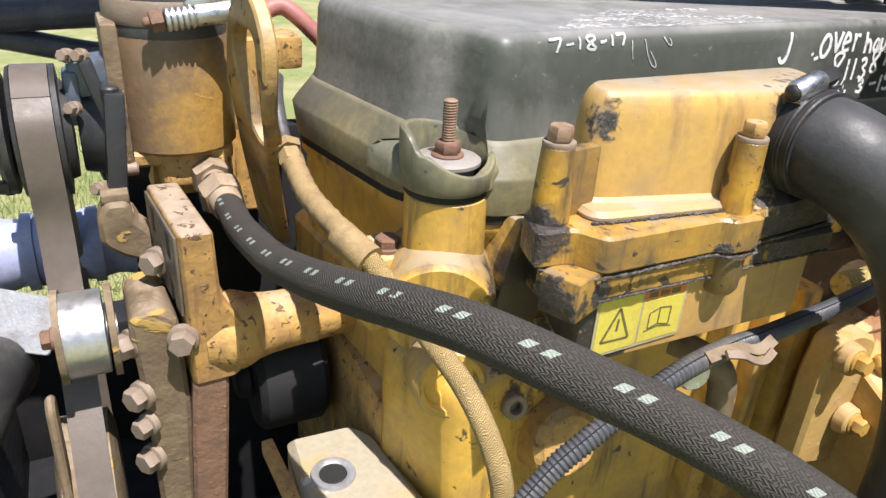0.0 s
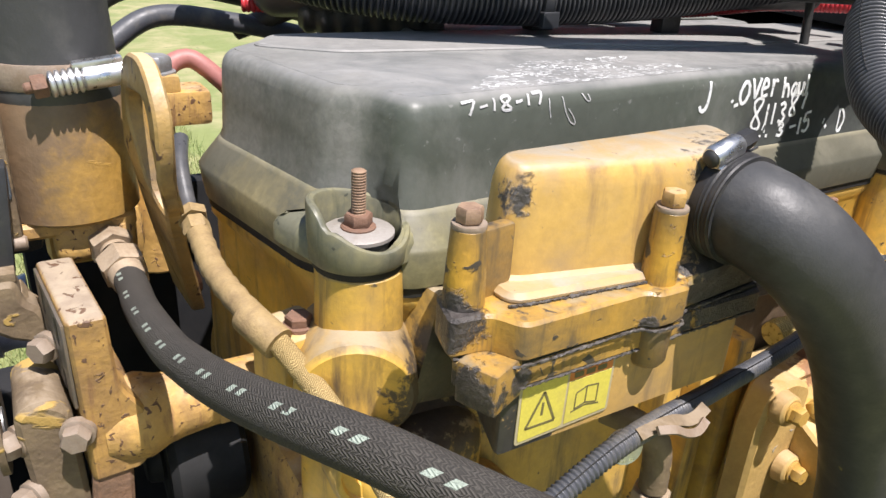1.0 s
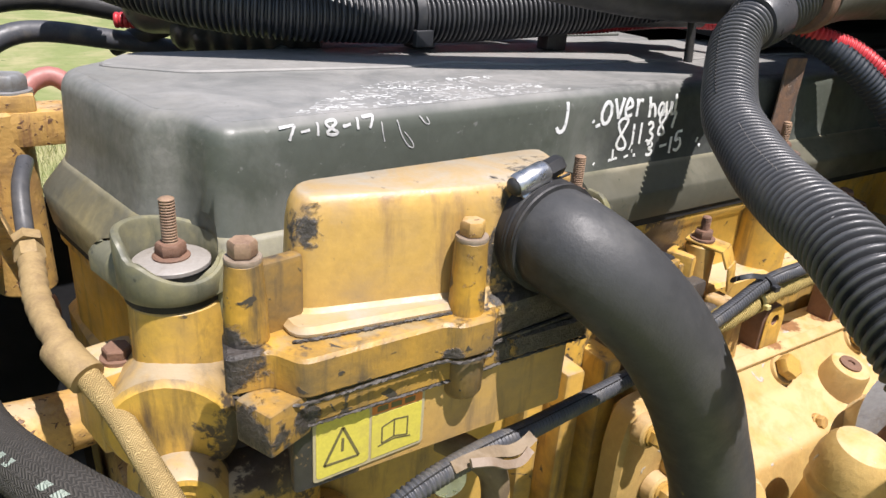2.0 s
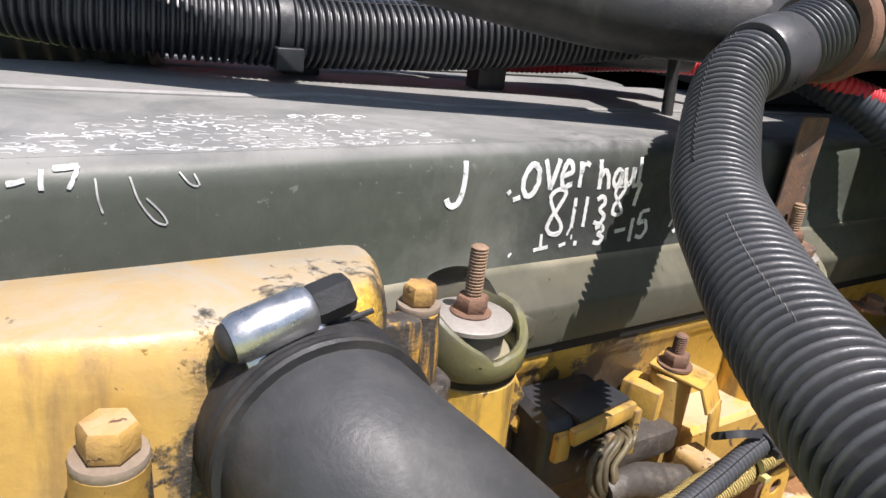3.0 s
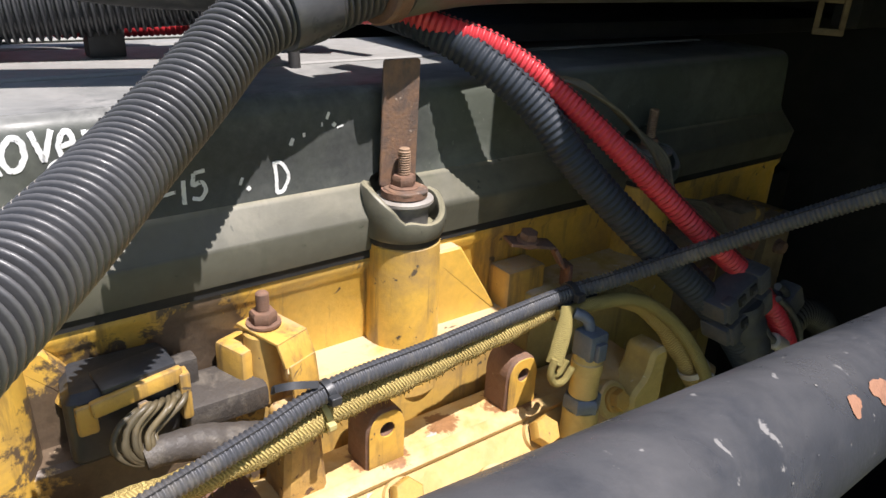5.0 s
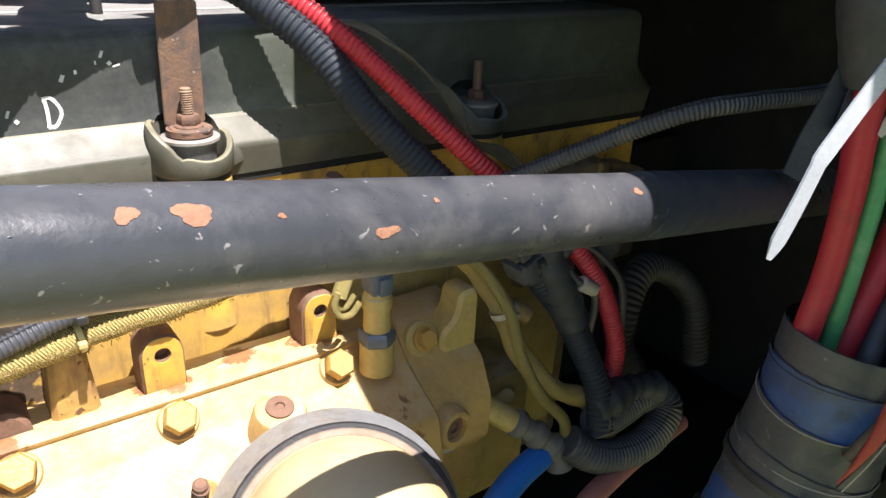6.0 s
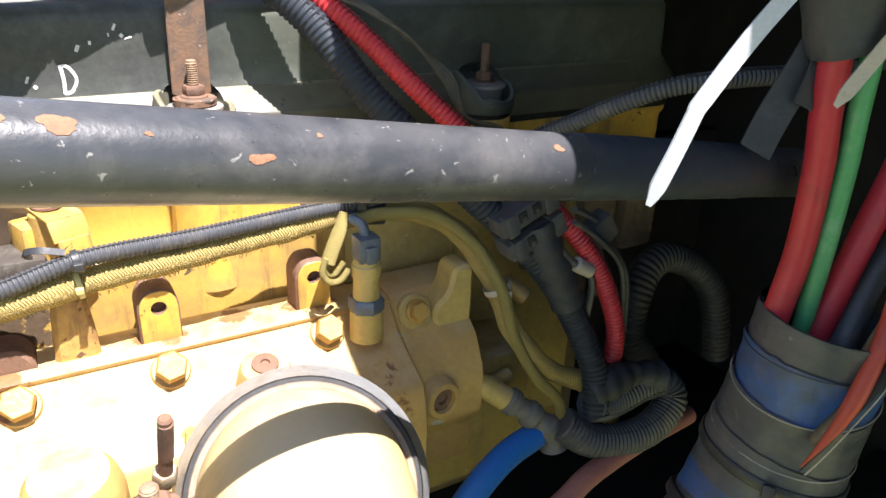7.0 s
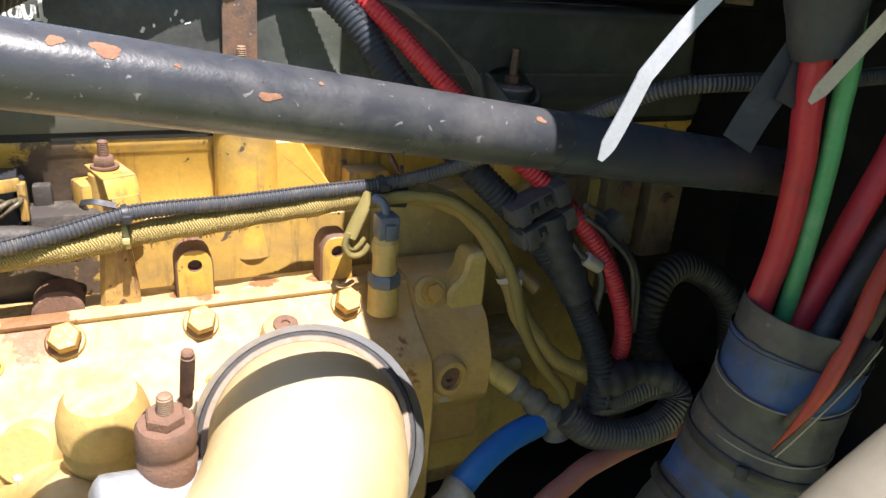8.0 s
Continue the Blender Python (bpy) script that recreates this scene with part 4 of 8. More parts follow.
pen_word([("7", 0.0790, 1.4335, 0.0110, 0.0090), ("-", 0.0915, 1.4338, 0.0065, 0.0080), ("1", 0.1005, 1.4342, 0.0040, 0.0080), ("8", 0.1110, 1.4342, 0.0080, 0.0090),
          ("-", 0.1225, 1.4348, 0.0060, 0.0080), ("1", 0.1310, 1.4352, 0.0040, 0.0070), ("7", 0.1400, 1.4355, 0.0090, 0.0080)], 0.0017, FAINT)
pen_word([("D", 0.5500, 1.3838, 0.0115, 0.0220)], 0.0028)


def scribbles():
    """Worn marker scrawl on the lid that cannot be read, and stray dashes on the side."""
    rng = random.Random(12)
    for row in range(10):
        y = 0.014 + 0.0090 * row
        x = 0.085 + 0.011 * row + rng.uniform(0, 0.02)
        end = 0.300 + rng.uniform(-0.03, 0.015)
        while x < end:
            b = B()
            for _ in range(9):
                w, l = rng.uniform(0.0006, 0.0014), rng.uniform(0.004, 0.010)
                a0, turn = rng.uniform(0, 6.28), rng.uniform(1.0, 5.0)
                c = Vector((x, max(y + rng.uniform(-0.003, 0.003), wall_y(x, 1.4395) + 0.011), 1.4419))
                n = 9
                pts = [c + Vector((l * 0.55 * math.cos(a0 + turn * q / n), l * 0.42 * math.sin(a0 + turn * q / n), 0)) for q in range(n + 1)]
                if rng.random() < 0.3:
                    pts = [c, c + Vector((l * math.cos(a0), l * 0.5 * math.sin(a0), 0))]
                strip(b, pts, w, 0.0003, (0, 0, 1), 0.0015)
                x += rng.uniform(0.003, 0.010)
            part("marker_scrawl", b, FAINT if rng.random() < 0.78 else CHALK, valve_cover)
            x += rng.uniform(0.004, 0.012)
    for k, (x, z) in enumerate(((0.585, 1.418), (0.590, 1.424), (0.595, 1.417), (0.60, 1.415), (0.57, 1.412), (0.56, 1.408), (0.376, 1.376), (0.418, 1.3785), (0.429, 1.3785), (0.422, 1.387), (0.370, 1.415), (0.376, 1.411), (0.425, 1.383), (0.520, 1.385), (0.525, 1.379))):
        y = np.interp(x, [0.03, 0.20, 0.34, 0.62], [-0.006, 0.004, 0.016, 0.021]) - 0.0006 - (0.0034 if z < 1.378 else 0)
        b = B()
        box(b, (x, y, z), (0.0012 + 0.0008 * (k % 3), 0.0016, 0.003 + 0.0025 * (k % 2)), 0, (0, 25 * (k % 4), 2))
        lay_on_wall(b.verts)
        part("marker_stroke", b, CHALK, valve_cover)
    for pts in ([(0.3995, 0.0142, 1.3870), (0.4000, 0.0130, 1.3780)], [(0.3945, 0.0128, 1.3770), (0.4060, 0.0130, 1.3782)],
                [(0.150, -0.0005, 1.4350), (0.1505, -0.0012, 1.4270), (0.152, -0.0012, 1.4210)], [(0.163, -0.0002, 1.4350), (0.166, -0.0008, 1.4250), (0.172, -0.0004, 1.4160), (0.177, 0.0000, 1.4140), (0.175, -0.0002, 1.4190), (0.169, -0.0005, 1.4260)],
                [(0.183, 0.0008, 1.4360), (0.187, 0.0006, 1.4310), (0.191, 0.0006, 1.4300), (0.189, 0.0008, 1.4350)]):
        b = B()
        strip(b, pts, 0.0008 if pts[0][0] < 0.3 else 0.0022, 0.0006, (0, -1, 0), 0.0015)
        lay_on_wall(b.verts)
        part("marker_stroke", b, FAINT if pts[0][0] < 0.3 else CHALK, valve_cover)


scribbles()


def make_head():
    t = thing("cylinder_head", "yellow painted cylinder head with bosses and a grimy upper rim", "cylinder head", (0.5, 0.14, 1.0))
    ring = fillet(OUTLINE, ROUND, 6)
    b = B()
    loft(b, ring, [(1.225, 0.012), (1.296, 0.012), (1.303, 0.0165), (1.3105, 0.0165), (1.3125, 0.015)])
    part("rim", b, HEADPAINT, t, angle=45)
    b = B()
    slab(b, [(0.24, -0.032), (0.775, -0.030), (0.775, 0.02), (0.24, 0.02)], 1.13, 1.236, 0.008, 0.004)
    part("ledge", b, HEADPAINT, t)
    b = B()
    box(b, (0.93, 0.0, 1.08), (0.32, 0.06, 0.34), 0.006)
    part("rear_wall", b, ENDPAINT, t)
    for x in STUDS:
        b = B()
        h = CUPZ[STUDS.index(x)] - 0.0042 - 1.19
        lathe(b, (x + 0.001, CUPY[STUDS.index(x)], 1.19), (0, 0, 1), [(0, 0), (0, 0.034), (0.03, 0.032), (h - 0.002, 0.0302), (h, 0.0285), (h, 0)], 32)
        part("stud_boss", b, HEADPAINT, t)
    for x, w in ((0.645, 0.062), (0.334, 0.05)):
        b = B()
        slab(b, [(x + 0.02, 1.228), (x + w + 0.044, 1.228), (x + w - 0.006, 1.306), (x + 0.02, 1.306)], -0.008, 0.014, 0.004, 0.002, Matrix(((1, 0, 0, 0), (0, 0, 1, 0.0), (0, 1, 0, 0), (0, 0, 0, 1))))
        bmesh.ops.recalc_face_normals(b, faces=b.faces)
        part("gusset", b, HEADPAINT, t)
    # front casting below the first stud, with its cut pad
    b = B()
    slab(b, [(-0.022, -0.03), (0.30, -0.05), (0.30, 0.25), (-0.05, 0.25)], 0.95, 1.226, 0.02, 0.008)
    part("front_casting", b, HEADPAINT, t)
    b = B()
    lathe(b, (0.008, 0.02, 1.262), (-0.40, -0.90, -0.10), [(0, 0), (0, 0.044), (0.062, 0.042), (0.066, 0.038), (0.066, 0)], 28)
    part("cut_pad", b, HEADPAINT, t)
    b = B()
    box(b, (0.052, -0.012, 1.272), (0.05, 0.05, 0.085), 0.006, (0, 14, 10))
    part("web", b, HEADPAINT, t)
    b = B()
    box(b, (-0.040, 0.022, 1.255), (0.040, 0.045, 0.060), 0.004, (0, 0, 12))
    part("bolt_boss", b, HEADPAINT, t)
    bolt(t, (-0.037, 0.016, 1.2865), (0, 0, 1), 0.0165, RUST)
    for c, d, r in (((-0.018, -0.060, 1.213), (-0.25, -0.95, 0.15), 0.020), ((0.028, -0.058, 1.187), (-0.1, -0.97, 0.2), 0.0155)):
        b = B()
        d = Vector(d).normalized()
        lathe(b, Vector(c) - d * 0.02, d, [(0, 0), (0, r * 1.5), (0.026, r * 1.35), (0.03, r * 1.2), (0.03, r), (0.026, r * 0.94), (0.026, r * 0.55), (0.024, r * 0.5), (0.024, 0)], 28)
        part("port_boss", b, HEADPAINT, t)
    b = B()
    lathe(b, (0.028, -0.0735, 1.190), (-0.1, -0.97, 0.2), [(0, 0), (0, 0.010), (0.010, 0.010), (0.011, 0.009), (0.011, 0.0055), (0.004, 0.005), (0.004, 0)], 20)
    part("plug", b, DULL_STEEL, t)
    b = B()
    lathe(b, (0.075, -0.05, 1.135), (0.0, -0.95, 0.3), [(0, 0), (0, 0.034), (0.04, 0.030), (0.046, 0.024), (0.046, 0)], 28)
    part("round_boss", b, RUSTY_YELLOW, t, "rust-bitten round boss")
    b = B()
    box(b, (0.018, -0.024, 1.12), (0.11, 0.10, 0.20), 0.024, (0, 0, 18), 4)
    part("water_passage", b, HEADPAINT, t)
    bolt(t, (0.39, -0.004, 1.272), (0, -1, 0.1), 0.011, RUSTY_YELLOW, h=0.008)
    return t


cylinder_head = make_head()


def make_block():
    t = thing("engine_block", "yellow painted engine block with ribs, grimy lower down", "engine block", (0.5, 0.14, 0.5))
    b = B()
    box(b, (0.48, 0.14, 0.85), (1.05, 0.30, 0.60), 0.02)
    part("crankcase", b, RUSTY_YELLOW, t)
    for x in (0.265, 0.31, 0.355):
        b = B()
        box(b, (x, -0.045, 1.10), (0.022, 0.05, 0.24 if x < 0.5 else 0.36), 0.005)
        part("rib", b, YELLOW, t)
    # yellow lugs given the dark casting colour in place of their shade
    for x, z in ((1.02, 1.20), (1.10, 1.22), (1.17, 1.20)):
        b = B()
        box(b, (x, -0.015, z), (0.055, 0.06, 0.12), 0.008)
        part("shaded_rear_lug", b, CAST, t)
        bolt(t, (x, -0.047, z + 0.02), (0, -1, 0), 0.014, RUST)
    b = B()
    box(b, (1.02, 0.16, 1.05), (0.22, 0.34, 0.40), 0.012)
    part("gear_case", b, CAST, t)
    return t


engine_block = make_block()


def make_far_cover():
    """The flat dusty cover on the far side of the engine, below the hoses."""
    t = thing("far_side_cover", "flat dusty grey cover beyond the valve cover, under the corrugated hose", "cover", (0.45, 0.35, 1.2))
    b = B()
    loft(b, fillet([(0.17, 0.285), (0.742, 0.285), (0.742, 0.42), (0.26, 0.43)], 0.02, 5), [(1.20, 0.004), (1.43, 0.0), (1.4385, -0.002), (1.4415, -0.006), (1.4425, -0.011)])
    part("shell", b, COVER, t)
    b = B()
    slab(b, [(0.30, 0.315), (0.70, 0.315), (0.70, 0.33), (0.30, 0.33)], 1.4420, 1.4465, 0.005, 0.002)
    part("rib", b, COVER, t)


make_far_cover()


def make_housing():
    """The cast outlet housing on its box, with the warning label."""
    t = thing("outlet_housing", "yellow cast outlet housing with grimy chipped flanges on the engine", "housing", (0.12, -0.08, 1.26))
    b = B()
    slab(b, [(0.024, -0.139), (0.222, -0.139), (0.235, -0.03), (0.055, -0.03), (0.050, -0.06)], 1.264, 1.330, 0.006, 0.003)
    part("box", b, BOXPAINT, t)
    b = B()
    slab(b, [(-0.002, -0.126), (0.016, -0.143), (0.026, -0.1445), (0.145, -0.1425), (0.160, -0.141), (0.236, -0.141), (0.262, -0.085), (0.262, -0.035), (0.045, -0.045), (0.030, -0.085)], 1.3145, 1.3310, 0.004, 0.002)
    part("lower_flange", b, GRIMY, t)
    b = B()
    slab(b, [(0.000, -0.126), (0.020, -0.145), (0.240, -0.137), (0.262, -0.08), (0.262, -0.04), (0.046, -0.045), (0.034, -0.085)], 1.3305, 1.3345, 0.004, 0.0005)
    part("gasket", b, GASKET, t)
    b = B()
    slab(b, [(-0.006, -0.128), (0.018, -0.130), (0.028, -0.148), (0.115, -0.147), (0.122, -0.153), (0.146, -0.153), (0.152, -0.143), (0.240, -0.135), (0.270, -0.085), (0.285, -0.07), (0.285, -0.045), (0.045, -0.045), (0.030, -0.082), (0.002, -0.098)], 1.334, 1.358, 0.006, 0.002)
    part("upper_flange", b, GRIMY, t)
    b = B()
    box(b, (0.016, -0.137, 1.3225), (0.030, 0.026, 0.026), 0.0025, (0, 0, 24))
    part("corner_block", b, GRIMY, t)
    b = B()
    lathe(b, (0.134, -0.139, 1.302), (0, 0, 1), [(0, 0), (0, 0.010), (0.004, 0.0125), (0.03, 0.0128), (0.03, 0)], 22)
    part("boss_foot", b, GRIMY, t)
    b = B()
    capp = [(0.036, -0.108), (0.165, -0.134), (0.226, -0.120), (0.246, -0.062), (0.045, -0.070)]
    loft(b, fillet(capp, [0.026, 0.03, 0.03, 0.03, 0.026], 8), [(1.352, 0.013), (1.358, 0.012), (1.362, 0.005), (1.366, 0.001), (1.412, -0.002), (1.4195, -0.0035), (1.4245, -0.0055), (1.4275, -0.008), (1.4285, -0.0095)])
    part("cap", b, CAPPAINT, t, "rounded cast cap with rubbed corners")
    b = B()
    slab(b, [(0.030, -0.128), (0.150, -0.140), (0.150, -0.05), (0.036, -0.05)], 1.356, 1.3635, 0.014, 0.003)
    part("cap_lip", b, CAPPAINT, t)
    for (x, y), z in (((0.011, -0.113), 1.4035), ((0.134, -0.137), 1.4035), ((0.267, -0.062), 1.392)):
        b = B()
        foot = 1.31 if y < -0.13 else 1.354
        h = z - foot
        lathe(b, (x, y, foot), (0, 0, 1), [(0, 0), (0, 0.0112), (0.004, 0.0118), (h * 0.45, 0.0112), (h * 0.72, 0.0104), (h - 0.001, 0.0096), (h, 0.0085), (h, 0)], 24)
        pillar = part("bolt_pillar", b, GRIMY if x < 0.2 else SOOT, t, "chipped bolt pillar")
        b = B()
        lathe(b, (x, y, z), (0, 0, 1), [(-0.001, 0), (-0.001, 0.0094), (0.0008, 0.0098), (0.0020, 0.0094), (0.0020, 0)], 22)
        part("washer", b, DULL_STEEL, pillar)
        bolt(t, (x, y, z + 0.0008), (0, 0, 1), 0.0130, STUD if x < 0.1 else RUSTY_YELLOW, False, h=0.0085)
    b = B()
    box(b, (0.028, -0.108, 1.377), (0.032, 0.010, 0.044), 0.003, (0, 0, 10))
    part("rib", b, GRIMY, t)
    b = B()
    box(b, (0.248, -0.068, 1.372), (0.03, 0.014, 0.04), 0.003, (0, 0, 0))
    part("rib", b, SOOT, t)
    b = B()
    lathe(b, (0.190, -0.10, 1.394), (0.02, -0.99, 0.0), [(0, 0), (0, 0.034), (0.026, 0.033), (0.03, 0.031), (0.05, 0.030), (0.052, 0.029), (0.052, 0)], 28)
    part("neck", b, SOOT, t, "grimy hose neck")
    # dried sealant squeezed out of the joints
    rng = random.Random(21)
    for pts in ([(-0.002, -0.127, 1.3335), (0.014, -0.141, 1.3332), (0.027, -0.149, 1.3335), (0.07, -0.1485, 1.3335), (0.112, -0.1475, 1.3335), (0.122, -0.1535, 1.3335), (0.144, -0.1535, 1.3335), (0.153, -0.1440, 1.3335), (0.20, -0.1395, 1.3335), (0.238, -0.1360, 1.3335)],
                [(0.030, -0.1440, 1.3148), (0.09, -0.1432, 1.3148), (0.144, -0.1425, 1.3148), (0.16, -0.1412, 1.3148), (0.20, -0.1410, 1.3148), (0.234, -0.1410, 1.3148)],
                [(0.030, -0.1290, 1.3590), (0.045, -0.1315, 1.3590), (0.09, -0.1355, 1.3590), (0.13, -0.1390, 1.3590), (0.148, -0.1395, 1.3590)]):
        b = B()
        ph = rng.uniform(0, 6)
        tube(b, pts, 0.0008, 8, 0.0014, lambda s: 0.75 + 0.45 * abs(math.sin(s * 310 + ph)) * abs(math.sin(s * 83 + ph)) + 0.3 * math.sin(s * 1130) ** 2)
        for v in b.verts:
            v.co += Vector((0, rng.uniform(-1, 1), rng.uniform(-1, 1))) * 0.0005
        part("sealant_bead", b, GRIME, t, "dried dark sealant")
    # decal
    b = B()
    slab(b, [(0.036, 1.2700), (0.1075, 1.2730), (0.1075, 1.3135), (0.036, 1.3130)], 0.1392, 0.1400, 0.003, 0.0001, Matrix(((1, 0, 0, 0), (0, 0, -1, 0), (0, 1, 0, 0), (0, 0, 0, 1))))
    bmesh.ops.recalc_face_normals(b, faces=b.faces)
    lab = part("warning_label", b, LABEL_EDGE, t, "worn yellow warning label with triangle and open-book signs")

    def flat(poly, d, material, name, r=0.0006):
        b = B()
        slab(b, poly, 0.1400, 0.1400 + d, r, 0.00005, Matrix(((1, 0, 0, 0), (0, 0, -1, 0), (0, 1, 0, 0), (0, 0, 0, 1))), 2)
        bmesh.ops.recalc_face_normals(b, faces=b.faces)
        part(name, b, material, lab)
    flat([(0.0378, 1.2722), (0.0705, 1.2737), (0.0705, 1.3112), (0.0378, 1.3108)], 0.0003, LABEL_YELLOW, "label_field", 0.0025)
    flat([(0.0722, 1.2740), (0.1055, 1.2752), (0.1055, 1.3045), (0.0722, 1.3042)], 0.0003, LABEL_YELLOW, "label_field")
    flat([(0.0722, 1.3050), (0.1055, 1.3053), (0.1055, 1.3115), (0.0722, 1.3112)], 0.0003, LABEL_RED, "label_band")
    for p, q in (((0.0425, 1.2805), (0.0640, 1.2805)), ((0.0640, 1.2805), (0.0540, 1.3035)), ((0.0540, 1.3035), (0.0425, 1.2805)), ((0.0536, 1.2870), (0.0540, 1.2960))):
        d = (Vector(q) - Vector(p)).normalized()
        w = Vector((-d.y, d.x)) * 0.0009
        flat([tuple(Vector(p) - w), tuple(Vector(q) - w), tuple(Vector(q) + w), tuple(Vector(p) + w)], 0.0005, LABEL_INK, "label_sign", 0.0002)
    for p, q in (((0.079, 1.283), (0.087, 1.2855)), ((0.087, 1.2855), (0.096, 1.2835)), ((0.079, 1.283), (0.079, 1.2945)), ((0.096, 1.2835), (0.096, 1.2965)), ((0.087, 1.2855), (0.087, 1.2975)), ((0.079, 1.2945), (0.087, 1.2975)), ((0.087, 1.2975), (0.096, 1.2965)), ((0.0765, 1.2815), (0.087, 1.2838)), ((0.087, 1.2838), (0.0985, 1.2818))):
        d = (Vector(q) - Vector(p)).normalized()
        w = Vector((-d.y, d.x)) * 0.00055
        flat([tuple(Vector(p) - w), tuple(Vector(q) - w), tuple(Vector(q) + w), tuple(Vector(p) + w)], 0.0005, LABEL_INK, "label_sign", 0.0001)
    for k in range(3):
        flat([(0.0755 + 0.009 * k, 1.3064), (0.0825 + 0.009 * k, 1.3064), (0.0825 + 0.009 * k, 1.3100), (0.0755 + 0.009 * k, 1.3100)], 0.0005, LABEL_INK, "label_bar", 0.0002)
    return t


housing = make_housing()


def hose_clamp(name, at, axis, r, width, material, screw_dir, label):
    """A worm-drive band round a hose with its screw housing."""
    t = thing(name, label, "hose clamp", at)
    b = B()
    lathe(b, Vector(at) - Vector(axis).normalized() * width / 2, axis, [(0, r), (0, r + 0.0012), (width * 0.2, r + 0.0020), (width * 0.8, r + 0.0020), (width, r + 0.0012), (width, r)], 36)
    part("band", b, BLACK, t, "oily dark band")
    s = Vector(screw_dir).normalized()
    side = s.cross(Vector(axis)).normalized()
    p = Vector(at) + s * (r + 0.006)
    b = B()
    lathe(b, p - side * 0.016, side, [(0, 0), (0, 0.0062), (0.003, 0.0072), (0.022, 0.0072), (0.024, 0.006), (0.024, 0)], 18)
    part("screw_housing", b, material, t)
    b = B()
    lathe(b, p - side * 0.0195, side, [(0, 0), (0.0004, 0.0030), (0.0020, 0.0052), (0.0045, 0.0060), (0.0045, 0)], 18)
    part("screw_tip", b, BLACK, t)
    b = B()
    lathe(b, p - side * 0.014 - s * 0.008, side, [(0, 0), (0, 0.0048), (0.002, 0.0056), (0.022, 0.0056), (0.024, 0.0045), (0.024, 0)], 18)
    part("saddle", b, material, t)
    b = B()
    hexa(b, p + side * 0.008, side, 0.0108, 0.012)
    part("screw_head", b, BLACK, t, "oily hexagon screw head")
    b = B()
    tube(b, [p + side * 0.008 - s * 0.008, p + side * 0.018 - s * 0.0092, p + side * 0.026 - s * 0.0098], 0.0009, 8, 0.004)
    part("band_tail", b, BLACK, t)
    return t


BIGHOSE = [(0.190, -0.108, 1.394), (0.190, -0.132, 1.396), (0.193, -0.156, 1.394), (0.212, -0.176, 1.378), (0.247, -0.189, 1.342), (0.283, -0.195, 1.292), (0.316, -0.194, 1.236), (0.340, -0.198, 1.178), (0.355, -0.200, 1.10), (0.360, -0.200, 0.96)]
b = B()
tube(b, BIGHOSE, 0.0318, 36, 0.006)
coolant_hose = thing("coolant_hose", "thick faded black rubber hose with yellow overspray", "hose", BIGHOSE[0])
part("hose_body", b, HOSE, coolant_hose)
b = B()
tube(b, [(0.190, -0.117, 1.3940), (0.190, -0.130, 1.3955), (0.1905, -0.146, 1.396)], 0.0340, 44, 0.0012, lambda s: 1 + 0.012 * math.sin(s * 2200) + (0.03 if s < 0.008 else 0))
part("hose_end", b, BLACK, coolant_hose, "oily ribbed hose end")
hose_clamp("hose_clamp", (0.1905, -0.132, 1.396), (0.05, -1, -0.02), 0.0325, 0.013, BRIGHT, (-0.28, 0, 0.96), "shiny steel hose clamp on the black coolant hose")

BRAIDED = [(-0.1245, 0.180, 1.268), (-0.124, 0.150, 1.268), (-0.125, 0.105, 1.273), (-0.122, 0.020, 1.289), (-0.118, -0.024, 1.301), (-0.113, -0.066, 1.314), (-0.105, -0.110, 1.328), (-0.094, -0.152, 1.341), (-0.077, -0.194, 1.349), (-0.052, -0.232, 1.345), (-0.018, -0.268, 1.333), (0.02, -0.305, 1.312), (0.07, -0.345, 1.27), (0.11, -0.37, 1.20), (0.13, -0.38, 1.05)]


def make_braided():
    t = thing("braided_hose", "thick black braided hose with pale tracer dashes and steel fitting", "hose", BRAIDED[0])
    b = B()
    tube(b, BRAIDED, 0.0125, 28, 0.004)
    part("braid", b, BRAID, t)
    d = Vector((-0.008, 0.060, 0.016)).normalized()
    p = Vector(BRAIDED[0])
    b = B()
    lathe(b, p - d * 0.012, d, [(0, 0.0125), (0, 0.0138), (0.004, 0.0146), (0.020, 0.0146), (0.022, 0.012), (0.022, 0)], 28)
    part("ferrule", b, FITTING, t, "dusty steel ferrule")
    b = B()
    hexa(b, p + d * 0.003, d, 0.0335, 0.021, 0.3)
    part("hexagon", b, FITTING, t)
    b = B()
    lathe(b, p + d * 0.030, d, [(0, 0.0118), (0.006, 0.0118), (0.008, 0.0105), (0.03, 0.0105), (0.03, 0)], 24)
    hexa(b, p + d * 0.034, d, 0.0325, 0.016, 0.5)
    lathe(b, p + d * 0.054, d, [(0, 0), (0, 0.0175), (0.004, 0.0185), (0.007, 0.0175), (0.007, 0)], 24)
    part("swivel_nut", b, FITTING, t)


make_braided()

TAN = [(-0.062, 0.235, 1.362), (-0.070, 0.205, 1.348), (-0.073, 0.170, 1.322), (-0.073, 0.140, 1.312), (-0.075, 0.090, 1.304), (-0.071, 0.045, 1.300), (-0.061, 0.005, 1.292), (-0.047, -0.025, 1.272), (-0.037, -0.062, 1.255), (-0.028, -0.100, 1.238), (-0.022, -0.130, 1.212), (-0.018, -0.145, 1.175), (-0.015, -0.15, 1.08)]


